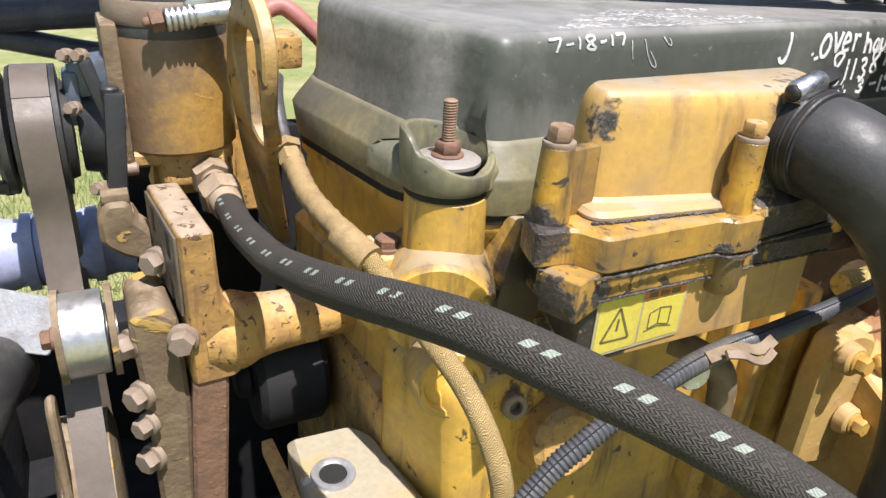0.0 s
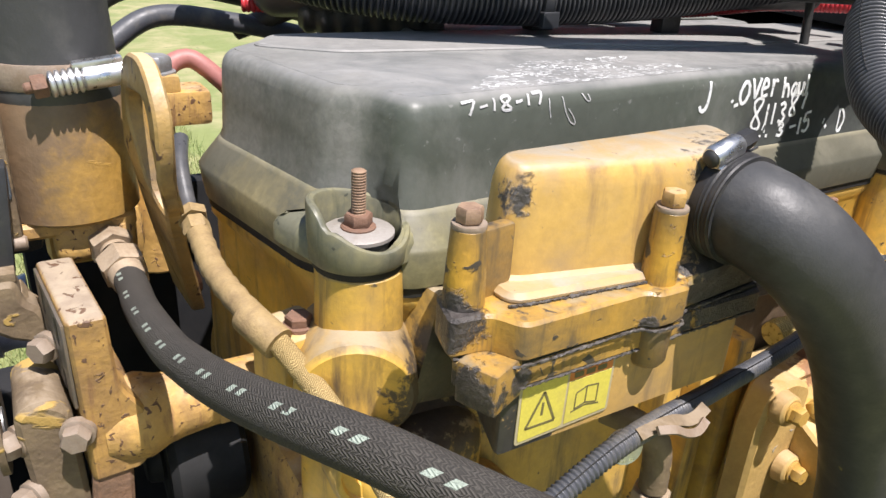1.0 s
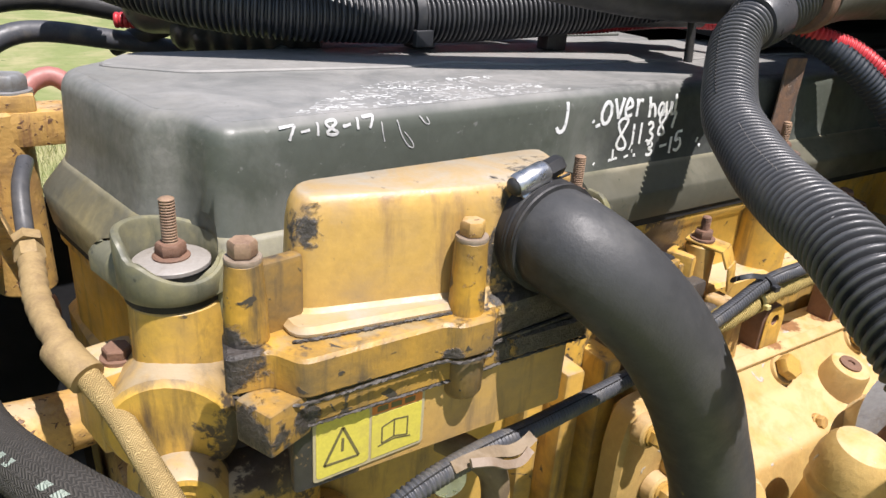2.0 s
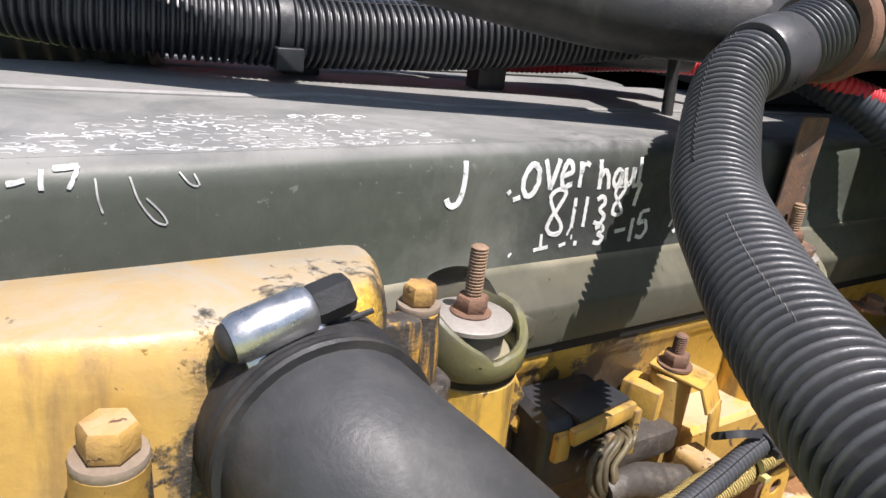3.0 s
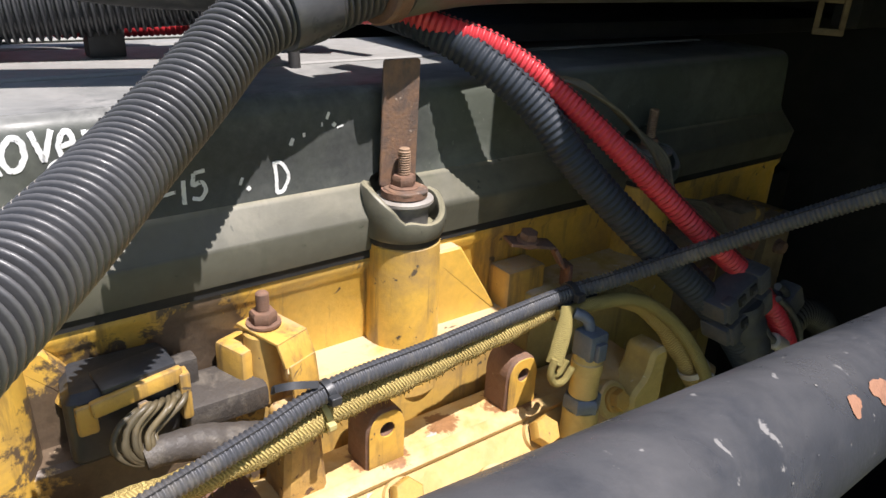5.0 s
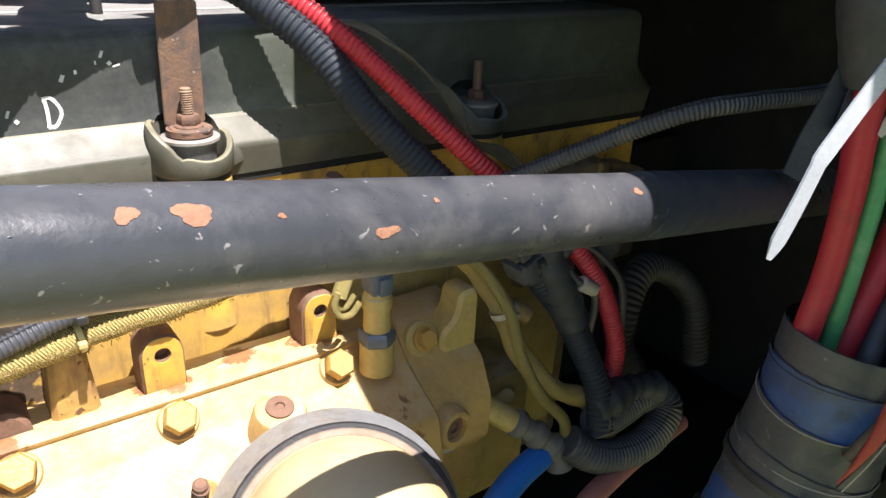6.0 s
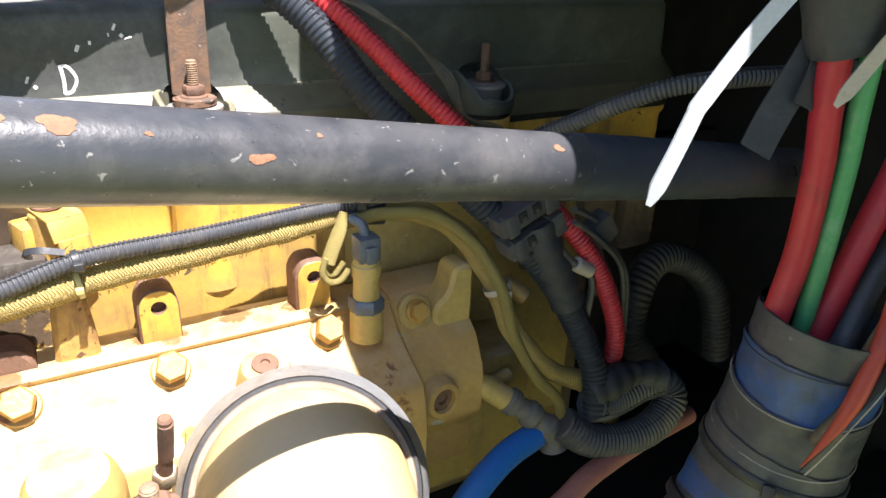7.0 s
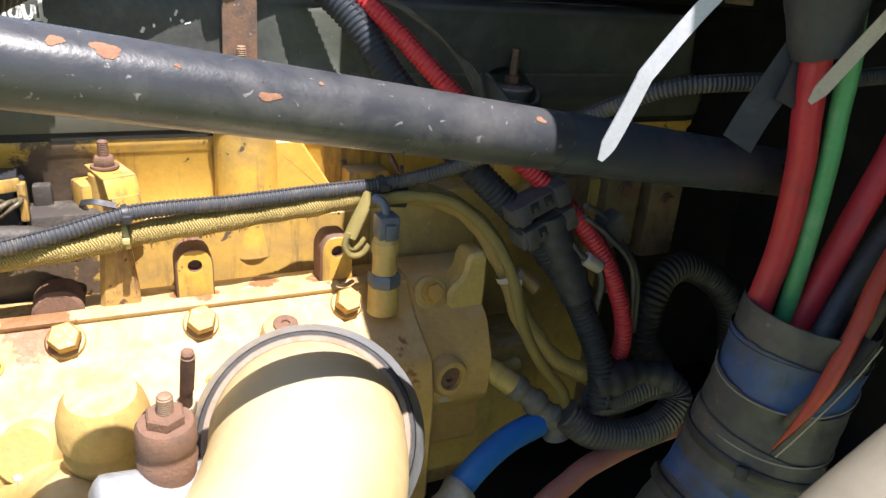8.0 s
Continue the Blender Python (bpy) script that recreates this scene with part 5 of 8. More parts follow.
def make_tan_hose():
    t = thing("fuel_hose", "tan braided fuel hose with tape wraps and a dusty end fitting", "hose", TAN[3])
    b = B()
    tube(b, TAN[5:], 0.0078, 20, 0.004)
    part("braid", b, TANBRAID, t)
    b = B()
    tube(b, TAN[3:6] + [TAN[6]], 0.0092, 20, 0.004, lambda s: 1 + 0.05 * math.sin(s * 420))
    part("tape_wrap", b, TANTAPE, t, "tan cloth tape")
    b = B()
    tube(b, [(-0.070, 0.024, 1.2975), (-0.066, 0.012, 1.2945), (-0.058, -0.004, 1.288)], 0.0118, 22, 0.004)
    part("sleeve", b, TANTAPE, t, "tan heat-shrink sleeve")
    b = B()
    tube(b, TAN[:4], 0.0068, 16, 0.004)
    part("pipe", b, LOOM_GREY, t, "bare grey pipe")
    d = Vector((0.02, 0.85, 0.35)).normalized()
    b = B()
    hexa(b, Vector((-0.0735, 0.140, 1.312)), d, 0.019, 0.014)
    hexa(b, Vector((-0.0735, 0.154, 1.318)), d, 0.022, 0.010, 0.4)
    part("end_fitting", b, TANTAPE, t, "dusty hexagon fitting")


make_tan_hose()


from mathutils.geometry import tessellate_polygon


def make_lifting_eye():
    t = thing("lifting_eye", "thick worn yellow lifting eye plate with an oval slot", "lifting eye", (-0.085, 0.1, 1.2))
    b = B()
    outer = fillet([(0.235, 1.19), (0.305, 1.19), (0.262, 1.295), (0.224, 1.350), (0.212, 1.405), (0.185, 1.447), (0.130, 1.450), (0.104, 1.418), (0.108, 1.378), (0.135, 1.340), (0.178, 1.295)], [0.005, 0.005, 0.04, 0.03, 0.03, 0.03, 0.03, 0.014, 0.02, 0.03, 0.03], 7)
    hole = fillet([(0.132, 1.330), (0.176, 1.326), (0.196, 1.418), (0.122, 1.424)], 0.026, 7)
    x0, x1 = -0.1080, -0.0955
    rows = []
    for pts in (outer, hole):
        for x, o in ((x0, -0.002), (x0 + 0.002, 0), (x1 - 0.002, 0), (x1, -0.002)):
            sgn = 1 if pts is outer else -1
            rows.append([b.verts.new((x, p.x + n.x * o * sgn, p.y + n.y * o * sgn)) for p, n in pts])
    for base in (0, 4):
        for k in range(3):
            a, c = rows[base + k], rows[base + k + 1]
            for i in range(len(a)):
                j = (i + 1) % len(a)
                b.faces.new((a[i], a[j], c[j], c[i]))
    for k in (0, 3):
        both = rows[k] + rows[4 + k]
        for tri in tessellate_polygon([[Vector((v.co.y, v.co.z, 0)) for v in r] for r in (rows[k], rows[4 + k])]):
            b.faces.new([both[q] for q in tri])
    bmesh.ops.recalc_face_normals(b, faces=b.faces)
    for v in b.verts:                      # the plate stands a little turned
        v.co.x += 0.005 - 0.06 * (v.co.y - 0.112) + 0.25 * max(0.0, 1.368 - v.co.z)
    part("plate", b, EYE, t)
    bolt(t, (-0.060, 0.250, 1.215), (-0.95, -0.2, 0), 0.017, RUST)
    return t


make_lifting_eye()


def make_thermostat_housing():
    t = thing("thermostat_housing", "flaking rusty yellow thermostat housing with a round body", "thermostat housing", (-0.148, 0.262, 1.18))
    c = Vector((-0.150, 0.262, 0))
    b = B()
    lathe(b, c + Vector((0, 0, 1.30)), (0, 0, 1), [(0, 0), (0, 0.045), (0.003, 0.047), (0.005, 0.0525), (0.010, 0.0525), (0.095, 0.0520), (0.104, 0.0495), (0.118, 0.046), (0.12, 0)], 48)
    part("body", b, BARREL, t, "flaking brown and yellow barrel")
    b = B()
    slab(b, [(-0.203, 0.224), (-0.106, 0.224), (-0.10, 0.32), (-0.203, 0.32)], 1.290, 1.304, 0.012, 0.003)
    box(b, (-0.135, 0.312, 1.262), (0.085, 0.06, 0.055), 0.014)
    part("base_flange", b, RUSTY_YELLOW, t)
    b = B()
    box(b, (-0.140, 0.243, 1.281), (0.064, 0.044, 0.034), 0.011, (-8, 0, 0), 4)
    lathe(b, (-0.133, 0.255, 1.288), (0.13, -0.96, -0.26), [(0, 0), (0, 0.021), (0.022, 0.020), (0.024, 0.018), (0.024, 0)], 28)
    part("hose_boss", b, RUSTY_YELLOW, t)
    b = B()
    box(b, (-0.199, 0.252, 1.355), (0.014, 0.07, 0.12), 0.005)
    part("side_web", b, CAST, t)
    bolt(t, (-0.205, 0.225, 1.318), (-0.4, -0.9, 0), 0.016, RUSTY_YELLOW)
    b = B()
    cyl(b, (-0.075, 0.335, 1.2), (-0.075, 0.335, 1.385), 0.028, 0.027, 0.003, 24)
    box(b, (-0.052, 0.335, 1.368), (0.075, 0.05, 0.034), 0.006)
    box(b, (-0.066, 0.335, 1.388), (0.048, 0.045, 0.024), 0.005)
    part("rear_boss", b, RUSTY_YELLOW, t)
    bolt(t, (-0.062, 0.335, 1.400), (0, 0, 1), 0.030, ALLOY, h=0.014)
    b = B()
    tube(b, [(-0.150, 0.262, 1.402), (-0.150, 0.262, 1.43), (-0.151, 0.263, 1.46), (-0.157, 0.268, 1.54), (-0.20, 0.30, 1.66), (-0.3, 0.36, 1.74), (-0.5, 0.42, 1.76), (-0.8, 0.42, 1.70)], 0.0495, 40, 0.006, lambda s: 1.0 + 0.03 * math.exp(-((s - 0.006) / 0.006) ** 2) - (0.03 if s > 0.04 else 0.03 * s / 0.04))
    solo("radiator_hose", b, HOSE, "wide grey-black rubber radiator hose on the thermostat housing", "hose", (-0.15, 0.262, 1.415))
    k = thing("hose_clamp", "bright steel spring clamp with a rusty nut on the radiator hose", "hose clamp", (-0.150, 0.262, 1.423))
    b = B()
    lathe(b, (-0.150, 0.262, 1.412), (0, 0, 1), [(0, 0.0485), (0, 0.0506), (0.002, 0.0514), (0.018, 0.0514), (0.020, 0.0506), (0.020, 0.0485)], 44)
    part("band", b, DULL_STEEL, k)
    ax = Vector((0.985, 0.02, 0.12)).normalized()
    p = Vector((-0.168, 0.204, 1.4185))
    b = B()
    hexa(b, p, ax, 0.0155, 0.010)
    cyl(b, p - ax * 0.006, p + ax * 0.002, 0.0042)
    part("nut", b, RUST, k, "rusty hexagon nut")
    b = B()
    for i in range(5):
        lathe(b, p + ax * (0.0115 + 0.0046 * i), ax, [(0, 0.006), (0, 0.0085), (0.0012, 0.0098), (0.0028, 0.0098), (0.004, 0.0085), (0.004, 0.006)], 26)
    part("spring", b, BRIGHT, k, "bright coil spring")
    b = B()
    cyl(b, p + ax * 0.034, p + ax * 0.074, 0.0088, 0.0088, 0.002, 26)
    box(b, p + ax * 0.046 + Vector((0, 0.004, 0.0105)), (0.036, 0.012, 0.005), 0.0015, (0, -7, 0))
    part("trunnion", b, BRIGHT, k)
    return t


make_thermostat_housing()


def make_front_bracket():
    t = thing("front_bracket", "rust-bitten yellow accessory bracket with a thick arm and bolts", "bracket", (-0.16, 0.08, 1.0))
    XZ = Matrix(((1, 0, 0, 0), (0, 0, -1, 0), (0, 1, 0, 0), (0, 0, 0, 1)))
    b = B()
    ring = fillet([(-0.176, 1.150), (-0.140, 1.152), (-0.134, 1.165), (-0.134, 1.206), (-0.149, 1.226), (-0.151, 1.288), (-0.177, 1.288)], [0.004, 0.01, 0.008, 0.006, 0.028, 0.004, 0.004], 7)
    loft(b, ring, [(-0.190, -0.003), (-0.187, 0), (-0.083, 0), (-0.080, -0.0025)], XZ)
    bmesh.ops.recalc_face_normals(b, faces=b.faces)
    for v in b.verts:
        v.co.x -= 0.10 * (v.co.y - 0.08)
    upright = part("upright", b, UPRIGHT, t)
    slots = []
    for y, z in ((0.108, 1.268), (0.160, 1.268), (0.108, 1.226), (0.160, 1.226)):
        b = B()
        box(b, (-0.177 - 0.10 * (y - 0.08), y, z), (0.014, 0.013, 0.022), 0.003)
        slots.append(b)
    carve(upright, slots)
    # thin dark plate deepens the shade on the upright's left side
    b = B()
    box(b, (-0.1782, 0.135, 1.250), (0.0024, 0.102, 0.068), 0.0008)
    for v in b.verts:
        v.co.x -= 0.10 * (v.co.y - 0.08)
    face = part("machined_face", b, MACHINED, t, "grimy machined face, darkened for its shaded side")
    slots = []
    for y, z in ((0.108, 1.268), (0.160, 1.268), (0.108, 1.226), (0.160, 1.226)):
        b = B()
        box(b, (-0.177 - 0.10 * (y - 0.08), y, z), (0.014, 0.013, 0.022), 0.003)
        slots.append(b)
    carve(face, slots)
    b = B()
    lathe(b, (-0.165, 0.106, 1.181), (1, 0.05, 0.0), [(0, 0), (0, 0.028), (0.014, 0.0335), (0.030, 0.0345), (0.036, 0.0325), (0.044, 0.0292), (0.056, 0.0270), (0.07, 0.0260), (0.13, 0.0235), (0.133, 0.021), (0.133, 0)], 32)
    part("arm", b, RUSTY_YELLOW, t)
    b = B()
    slab(b, [(-0.189, 1.0), (-0.160, 1.0), (-0.152, 1.10), (-0.148, 1.155), (-0.176, 1.16), (-0.182, 1.10)], -0.12, -0.082, 0.006, 0.003, XZ)
    bmesh.ops.recalc_face_normals(b, faces=b.faces)
    part("leg", b, RED_RUST, t, "pitted rusty leg")
    b = B()
    slab(b, [(-0.214, 0.98), (-0.188, 0.98), (-0.180, 1.13), (-0.182, 1.214), (-0.200, 1.226), (-0.219, 1.218), (-0.214, 1.12)], -0.16, -0.088, 0.01, 0.004, Matrix(((1, 0, 0, 0), (0, 0, -1, 0), (0, 1, 0, 0), (0, 0, 0, 1))))
    bmesh.ops.recalc_face_normals(b, faces=b.faces)
    part("tensioner_arm", b, CAST, t, "dusty cast tensioner arm")
    for p, d, af in (((-0.190, 0.135, 1.242), (-0.75, -0.66, 0), 0.017), ((-0.181, 0.080, 1.198), (-0.3, -0.95, 0), 0.018), ((-0.217, 0.090, 1.146), (-0.8, -0.6, 0), 0.018), ((-0.215, 0.090, 1.080), (-0.8, -0.6, 0), 0.018), ((-0.219, 0.10, 1.190), (-0.9, -0.4, 0), 0.018), ((-0.215, 0.087, 1.118), (-0.8, -0.6, 0), 0.015)):
        bolt(t, p, d, af, DULL_STEEL, h=0.010)
    return t


make_front_bracket()


def make_belt_drive():
    """Compressor with its clutch pulley, the idler, and the belt over them."""
    t = thing("air_compressor", "black and grey compressor with a wide pulley, beside the engine front", "compressor", (-0.23, 0.26, 1.2))
    px = -0.262
    c = Vector((0, 0.240, 1.325))
    b = B()
    lathe(b, (px - 0.020, c.y, c.z), (1, 0, 0), [(0, 0), (0, 0.030), (0.003, 0.045), (0.004, 0.0535), (0.007, 0.055), (0.008, 0.0515), (0.034, 0.0515), (0.035, 0.055), (0.039, 0.055), (0.040, 0.042), (0.046, 0.04), (0.046, 0)], 44)
    part("pulley", b, BLACK, t)
    b = B()
    lathe(b, (px - 0.030, c.y, c.z), (1, 0, 0), [(0, 0), (0, 0.045), (0.004, 0.050), (0.009, 0.050), (0.010, 0.0)], 36)
    for k in range(8):
        a = 2 * math.pi * k / 8
        box(b, (px - 0.030, c.y + 0.048 * math.cos(a), c.z + 0.048 * math.sin(a)), (0.008, 0.010, 0.010), 0.002)
    part("clutch_plate", b, BLACK, t)
    b = B()
    box(b, (-0.200, 0.285, 1.320), (0.045, 0.085, 0.10), 0.012)
    box(b, (-0.207, 0.240, 1.352), (0.028, 0.04, 0.035), 0.006)
    cyl(b, (-0.232, 0.250, 1.325), (-0.20, 0.250, 1.325), 0.04, 0.045)
    part("body", b, PLASTIC, t)
    b = B()
    box(b, (-0.206, 0.207, 1.320), (0.016, 0.024, 0.090), 0.004, (0, 5, 0))
    box(b, (-0.214, 0.212, 1.365), (0.010, 0.02, 0.050), 0.003, (0, -14, 0))
    part("mount_ear", b, PLASTIC, t)
    b = B()
    box(b, (-0.216, 0.236, 1.372), (0.034, 0.034, 0.030), 0.006, (0, -8, 0))
    box(b, (-0.203, 0.226, 1.345), (0.018, 0.022, 0.03), 0.004)
    box(b, (-0.232, 0.230, 1.356), (0.012, 0.026, 0.045), 0.004)
    part("valve_block", b, BLUE_ALLOY, t, "blue-grey alloy block")
    b = B()
    cyl(b, (-0.205, 0.205, 1.357), (-0.205, 0.205, 1.369), 0.0075)
    part("cap", b, BLACK, t)
    for q in ((-0.232, 0.214, 1.392), (-0.222, 0.212, 1.392), (-0.233, 0.206, 1.352), (-0.224, 0.204, 1.283)):
        bolt(t, q, (-0.5, -0.8, 0.2), 0.0085, DULL_STEEL, h=0.006)
    b = B()
    cyl(b, (-0.215, 0.22, 1.292), (-0.19, 0.22, 1.292), 0.006)
    part("bolt", b, DULL_STEEL, t)
    it = thing("idler_pulley", "bright worn idler pulley with rusty rims on a cast arm", "pulley", (-0.25, 0.125, 1.19))
    b = B()
    lathe(b, (-0.272, 0.125, 1.192), (1, 0, 0), [(0, 0), (0, 0.012), (0.006, 0.014), (0.007, 0.0345), (0.037, 0.0345), (0.038, 0.014), (0.046, 0.012), (0.046, 0)], 40)
    part("roller", b, ROLLER, it)
    for x in (-0.270, -0.232):
        b = B()
        lathe(b, (x, 0.125, 1.192), (1, 0, 0), [(0, 0.016), (0, 0.038), (0.005, 0.038), (0.005, 0.016), (0, 0.016)], 36)
        part("rim", b, CAST, it)
    bolt(it, (-0.273, 0.125, 1.192), (-1, 0, 0), 0.014, RUST)
    # belt: down from the compressor, behind the idler, on to the crank pulley
    b = B()
    path = [(0, 0.204, 1.362), (0, 0.190, 1.340), (0, 0.1875, 1.30), (0, 0.192, 1.26), (0, 0.178, 1.21), (0, 0.16, 1.18), (0, 0.13, 1.14), (0, 0.09, 1.09), (0, 0.05, 1.02), (0, 0.04, 0.95)]
    belt = thing("drive_belt", "worn grey-brown ribbed drive belt over the pulleys", "belt", (px, 0.25, 0.95))
    strip(b, [(px + 0.001, y, z) for _, y, z in path], 0.0265, 0.0045, (0, -1, 0.3))
    part("front_run", b, BELT, belt)
    b = B()
    strip(b, [(px + 0.001, y, z) for y, z in ((0.203, 1.362), (0.222, 1.3745), (0.248, 1.3775), (0.280, 1.360), (0.293, 1.325), (0.292, 1.25), (0.30, 1.1), (0.29, 0.95))], 0.0265, 0.0045, (0, -1, 0.3))
    part("back_run", b, BELT, belt)
    # cast lever beside the belt
    b = B()
    slab(b, [(-0.229, 1.242), (-0.214, 1.229), (-0.192, 1.220), (-0.183, 1.231), (-0.190, 1.253), (-0.200, 1.260), (-0.203, 1.279), (-0.222, 1.279), (-0.229, 1.264)], -0.206, -0.176, 0.006, 0.004, Matrix(((1, 0, 0, 0), (0, 0, -1, 0), (0, 1, 0, 0), (0, 0, 0, 1))))
    bmesh.ops.recalc_face_normals(b, faces=b.faces)
    box(b, (-0.213, 0.193, 1.281), (0.022, 0.026, 0.008), 0.002)
    box(b, (-0.196, 0.200, 1.243), (0.010, 0.026, 0.045), 0.003, (0, -22, 0))
    solo("pivot_bracket", b, CAST, "lumpy rusty cast pivot bracket by the belt", "bracket", (-0.222, 0.2, 1.25))
    # crank pulley and tensioner low down
    b = B()
    lathe(b, (px - 0.03, 0.14, 1.0), (1, 0, 0), [(0, 0), (0, 0.07), (0.005, 0.085), (0.045, 0.085), (0.05, 0.07), (0.05, 0)], 44)
    solo("crank_pulley", b, CAST, "rusty crank pulley below the belt", "pulley", (px, 0.14, 0.92))
    b = B()
    slab(b, [(0.070, 1.02), (0.092, 1.02), (0.108, 1.10), (0.112, 1.150), (0.098, 1.156), (0.088, 1.148), (0.080, 1.09)], -0.2855, -0.2785, 0.006, 0.002, Matrix(((0, 0, 1, 0), (1, 0, 0, 0), (0, 1, 0, 0), (0, 0, 0, 1))))
    bmesh.ops.recalc_face_normals(b, faces=b.faces)
    solo("guard_strap", b, CAST, "thin rusty cast strap beside the belt", "strap", (-0.282, 0.09, 1.03))
    b = B()
    slab(b, [(-0.04, -0.022), (0.04, -0.03), (0.045, 0.02), (-0.035, 0.03)], 0, 0.004, 0.004, 0.001, pose(-0.315, 0.20, 1.175, 60, 10, -10))
    solo("foil_guard", b, ALLOY, "bent shiny sheet metal guard", "guard", (-0.315, 0.2, 1.165))
    # pale blue ribbed duct
    b = B()
    duct = thing("clear_duct", "pale blue ribbed plastic duct", "duct", (-0.30, 0.33, 1.16))
    tube(b, [(-0.50, 0.34, 1.165), (-0.38, 0.335, 1.17), (-0.28, 0.33, 1.175), (-0.20, 0.33, 1.175)], 0.036, 24, 0.004, lambda s: 1 + 0.05 * math.sin(s * 150))
    part("hose", b, PALEBLUE, duct)
    for x in (-0.30, -0.24):
        b = B()
        lathe(b, (x, 0.331, 1.174), (1, 0, 0), [(0, 0.034), (0, 0.040), (0.010, 0.040), (0.010, 0.034)], 28)
        part("cuff", b, PALEBLUE, duct)
    # black rail to the radiator
    b = B()
    tube(b, [(-0.75, 0.50, 1.36), (-0.40, 0.47, 1.377), (-0.22, 0.455, 1.387), (-0.12, 0.45, 1.39)], 0.0165, 20, 0.01)
    stay = thing("radiator_stay", "black painted tubular radiator stay with chips", "rail", (-0.3, 0.47, 1.35))
    part("tube", b, BAR, stay)
    b = B()
    tube(b, [(-0.30, 0.47, 1.362), (-0.22, 0.46, 1.345), (-0.16, 0.455, 1.335), (-0.10, 0.45, 1.30)], 0.013, 18, 0.01)
    part("brace", b, BAR, stay)
    b = B()
    tube(b, [(-0.36, 0.27, 1.05), (-0.33, 0.23, 1.10), (-0.33, 0.17, 1.14), (-0.36, 0.10, 1.10), (-0.38, 0.05, 1.0)], 0.03, 24, 0.006)
    solo("lower_hose", b, BLACK, "dark rubber hose low beside the belt", "hose", (-0.34, 0.2, 1.05))


make_belt_drive()


def make_lower_front():
    t = thing("filter_base", "grey and yellow cast filter base with a round hole", "filter base", (-0.06, 0.0, 1.05))
    b = B()
    slab(b, [(-0.124, -0.085), (-0.020, -0.10), (-0.034, -0.060), (-0.043, 0.017), (-0.058, 0.036), (-0.114, 0.038)], 1.04, 1.112, 0.008, 0.006)
    part("body", b, FILTER, t)
    b = B()
    lathe(b, (-0.091, -0.018, 1.108), (0, 0, 1), [(0, 0), (0, 0.011), (0.005, 0.011), (0.0065, 0.013), (0.0065, 0.017), (0.004, 0.018), (0, 0.019)], 28)
    part("hole_rim", b, ALLOY, t)
    b = B()
    lathe(b, (-0.091, -0.018, 1.1125), (0, 0, 1), [(0, 0), (0, 0.0112), (0.0008, 0.0108), (0.0008, 0)], 24)
    part("hole", b, GASKET, t)
    b = B()
    box(b, (-0.126, -0.020, 1.106), (0.010, 0.12, 0.014), 0.002, (0, 0, 3))
    part("edge_strip", b, RUSTY_YELLOW, t)
    # the pump takes gasket black so that it reads as an unlit void
    w = thing("water_pump", "round water pump body coloured black for the shaded void behind the bracket", "pump", (-0.09, 0.15, 1.05))
    b = B()
    cyl(b, (-0.12, 0.15, 1.10), (-0.055, 0.15, 1.10), 0.055, 0.055, 0.006, 32)
    part("body", b, GASKET, w)
    b = B()
    cyl(b, (-0.135, 0.15, 1.10), (-0.12, 0.15, 1.10), 0.02, 0.022, 0.003, 24)
    part("hub", b, GASKET, w)
    b = B()
    box(b, (-0.075, 0.10, 1.175), (0.012, 0.03, 0.016), 0.002)
    solo("wire_clip", b, RUSTY_YELLOW, "small yellow wire clip", "clip", (-0.075, 0.1, 1.167))


make_lower_front()


# ---------------------------------------------------------------- looms along the engine
LOOM_PATH = [(-0.05, -0.172, 1.165), (-0.005, -0.165, 1.208), (0.028, -0.164, 1.230), (0.066, -0.160, 1.2445), (0.104, -0.157, 1.257), (0.150, -0.150, 1.258), (0.20, -0.138, 1.249), (0.250, -0.128, 1.244), (0.31, -0.118, 1.241), (0.38, -0.108, 1.244), (0.425, -0.101, 1.249), (0.477, -0.094, 1.257), (0.535, -0.088, 1.269), (0.617, -0.085, 1.271), (0.70, -0.082, 1.275), (0.76, -0.082, 1.278), (0.798, -0.100, 1.290), (0.835, -0.130, 1.312), (0.889, -0.200, 1.363), (0.932, -0.262, 1.404), (0.980, -0.292, 1.416), (1.05, -0.310, 1.420), (1.18, -0.32, 1.43), (1.50, -0.32, 1.44)]
loom("wire_loom", LOOM_PATH, 0.0076, 0.0036, 0.14, 14, LOOM_THIN, "thin dusty grey corrugated wire loom along the engine side", "wire loom", LOOM_PATH[3])

b = B()
SLEEVE = [(0.36, -0.085, 1.232), (0.43, -0.088, 1.236), (0.50, -0.085, 1.243), (0.56, -0.080, 1.249), (0.64, -0.078, 1.255), (0.715, -0.075, 1.262), (0.76, -0.075, 1.266), (0.82, -0.083, 1.262), (0.865, -0.10, 1.235), (0.89, -0.125, 1.19), (0.905, -0.145, 1.14), (0.945, -0.16, 1.09), (1.0, -0.165, 1.055), (1.04, -0.17, 1.0)]
tube(b, SLEEVE, 0.0110, 22, 0.003, lambda s: 1 + 0.07 * math.sin(s * 60) + 0.05 * math.sin(s * 173) + 0.03 * math.sin(s * 900))
sleeve = thing("braided_sleeve", "yellowed woven wire sleeve under the loom", "wire sleeve", (0.56, -0.08, 1.24))
part("weave", b, OLIVEBRAID, sleeve)
rng = random.Random(8)
b = B()
for q in offset_path(SLEEVE[:7], 0.0112, 250, 0.0016):
    if rng.random() < 0.42:
        tube(b, [q, q + Vector((rng.uniform(-0.002, 0.002), rng.uniform(-0.002, 0.0), rng.uniform(-0.004, -0.001)))], 0.00035, 4, 0.003)
part("frayed_edge", b, OLIVEBRAID, sleeve, "frayed threads")
b = B()
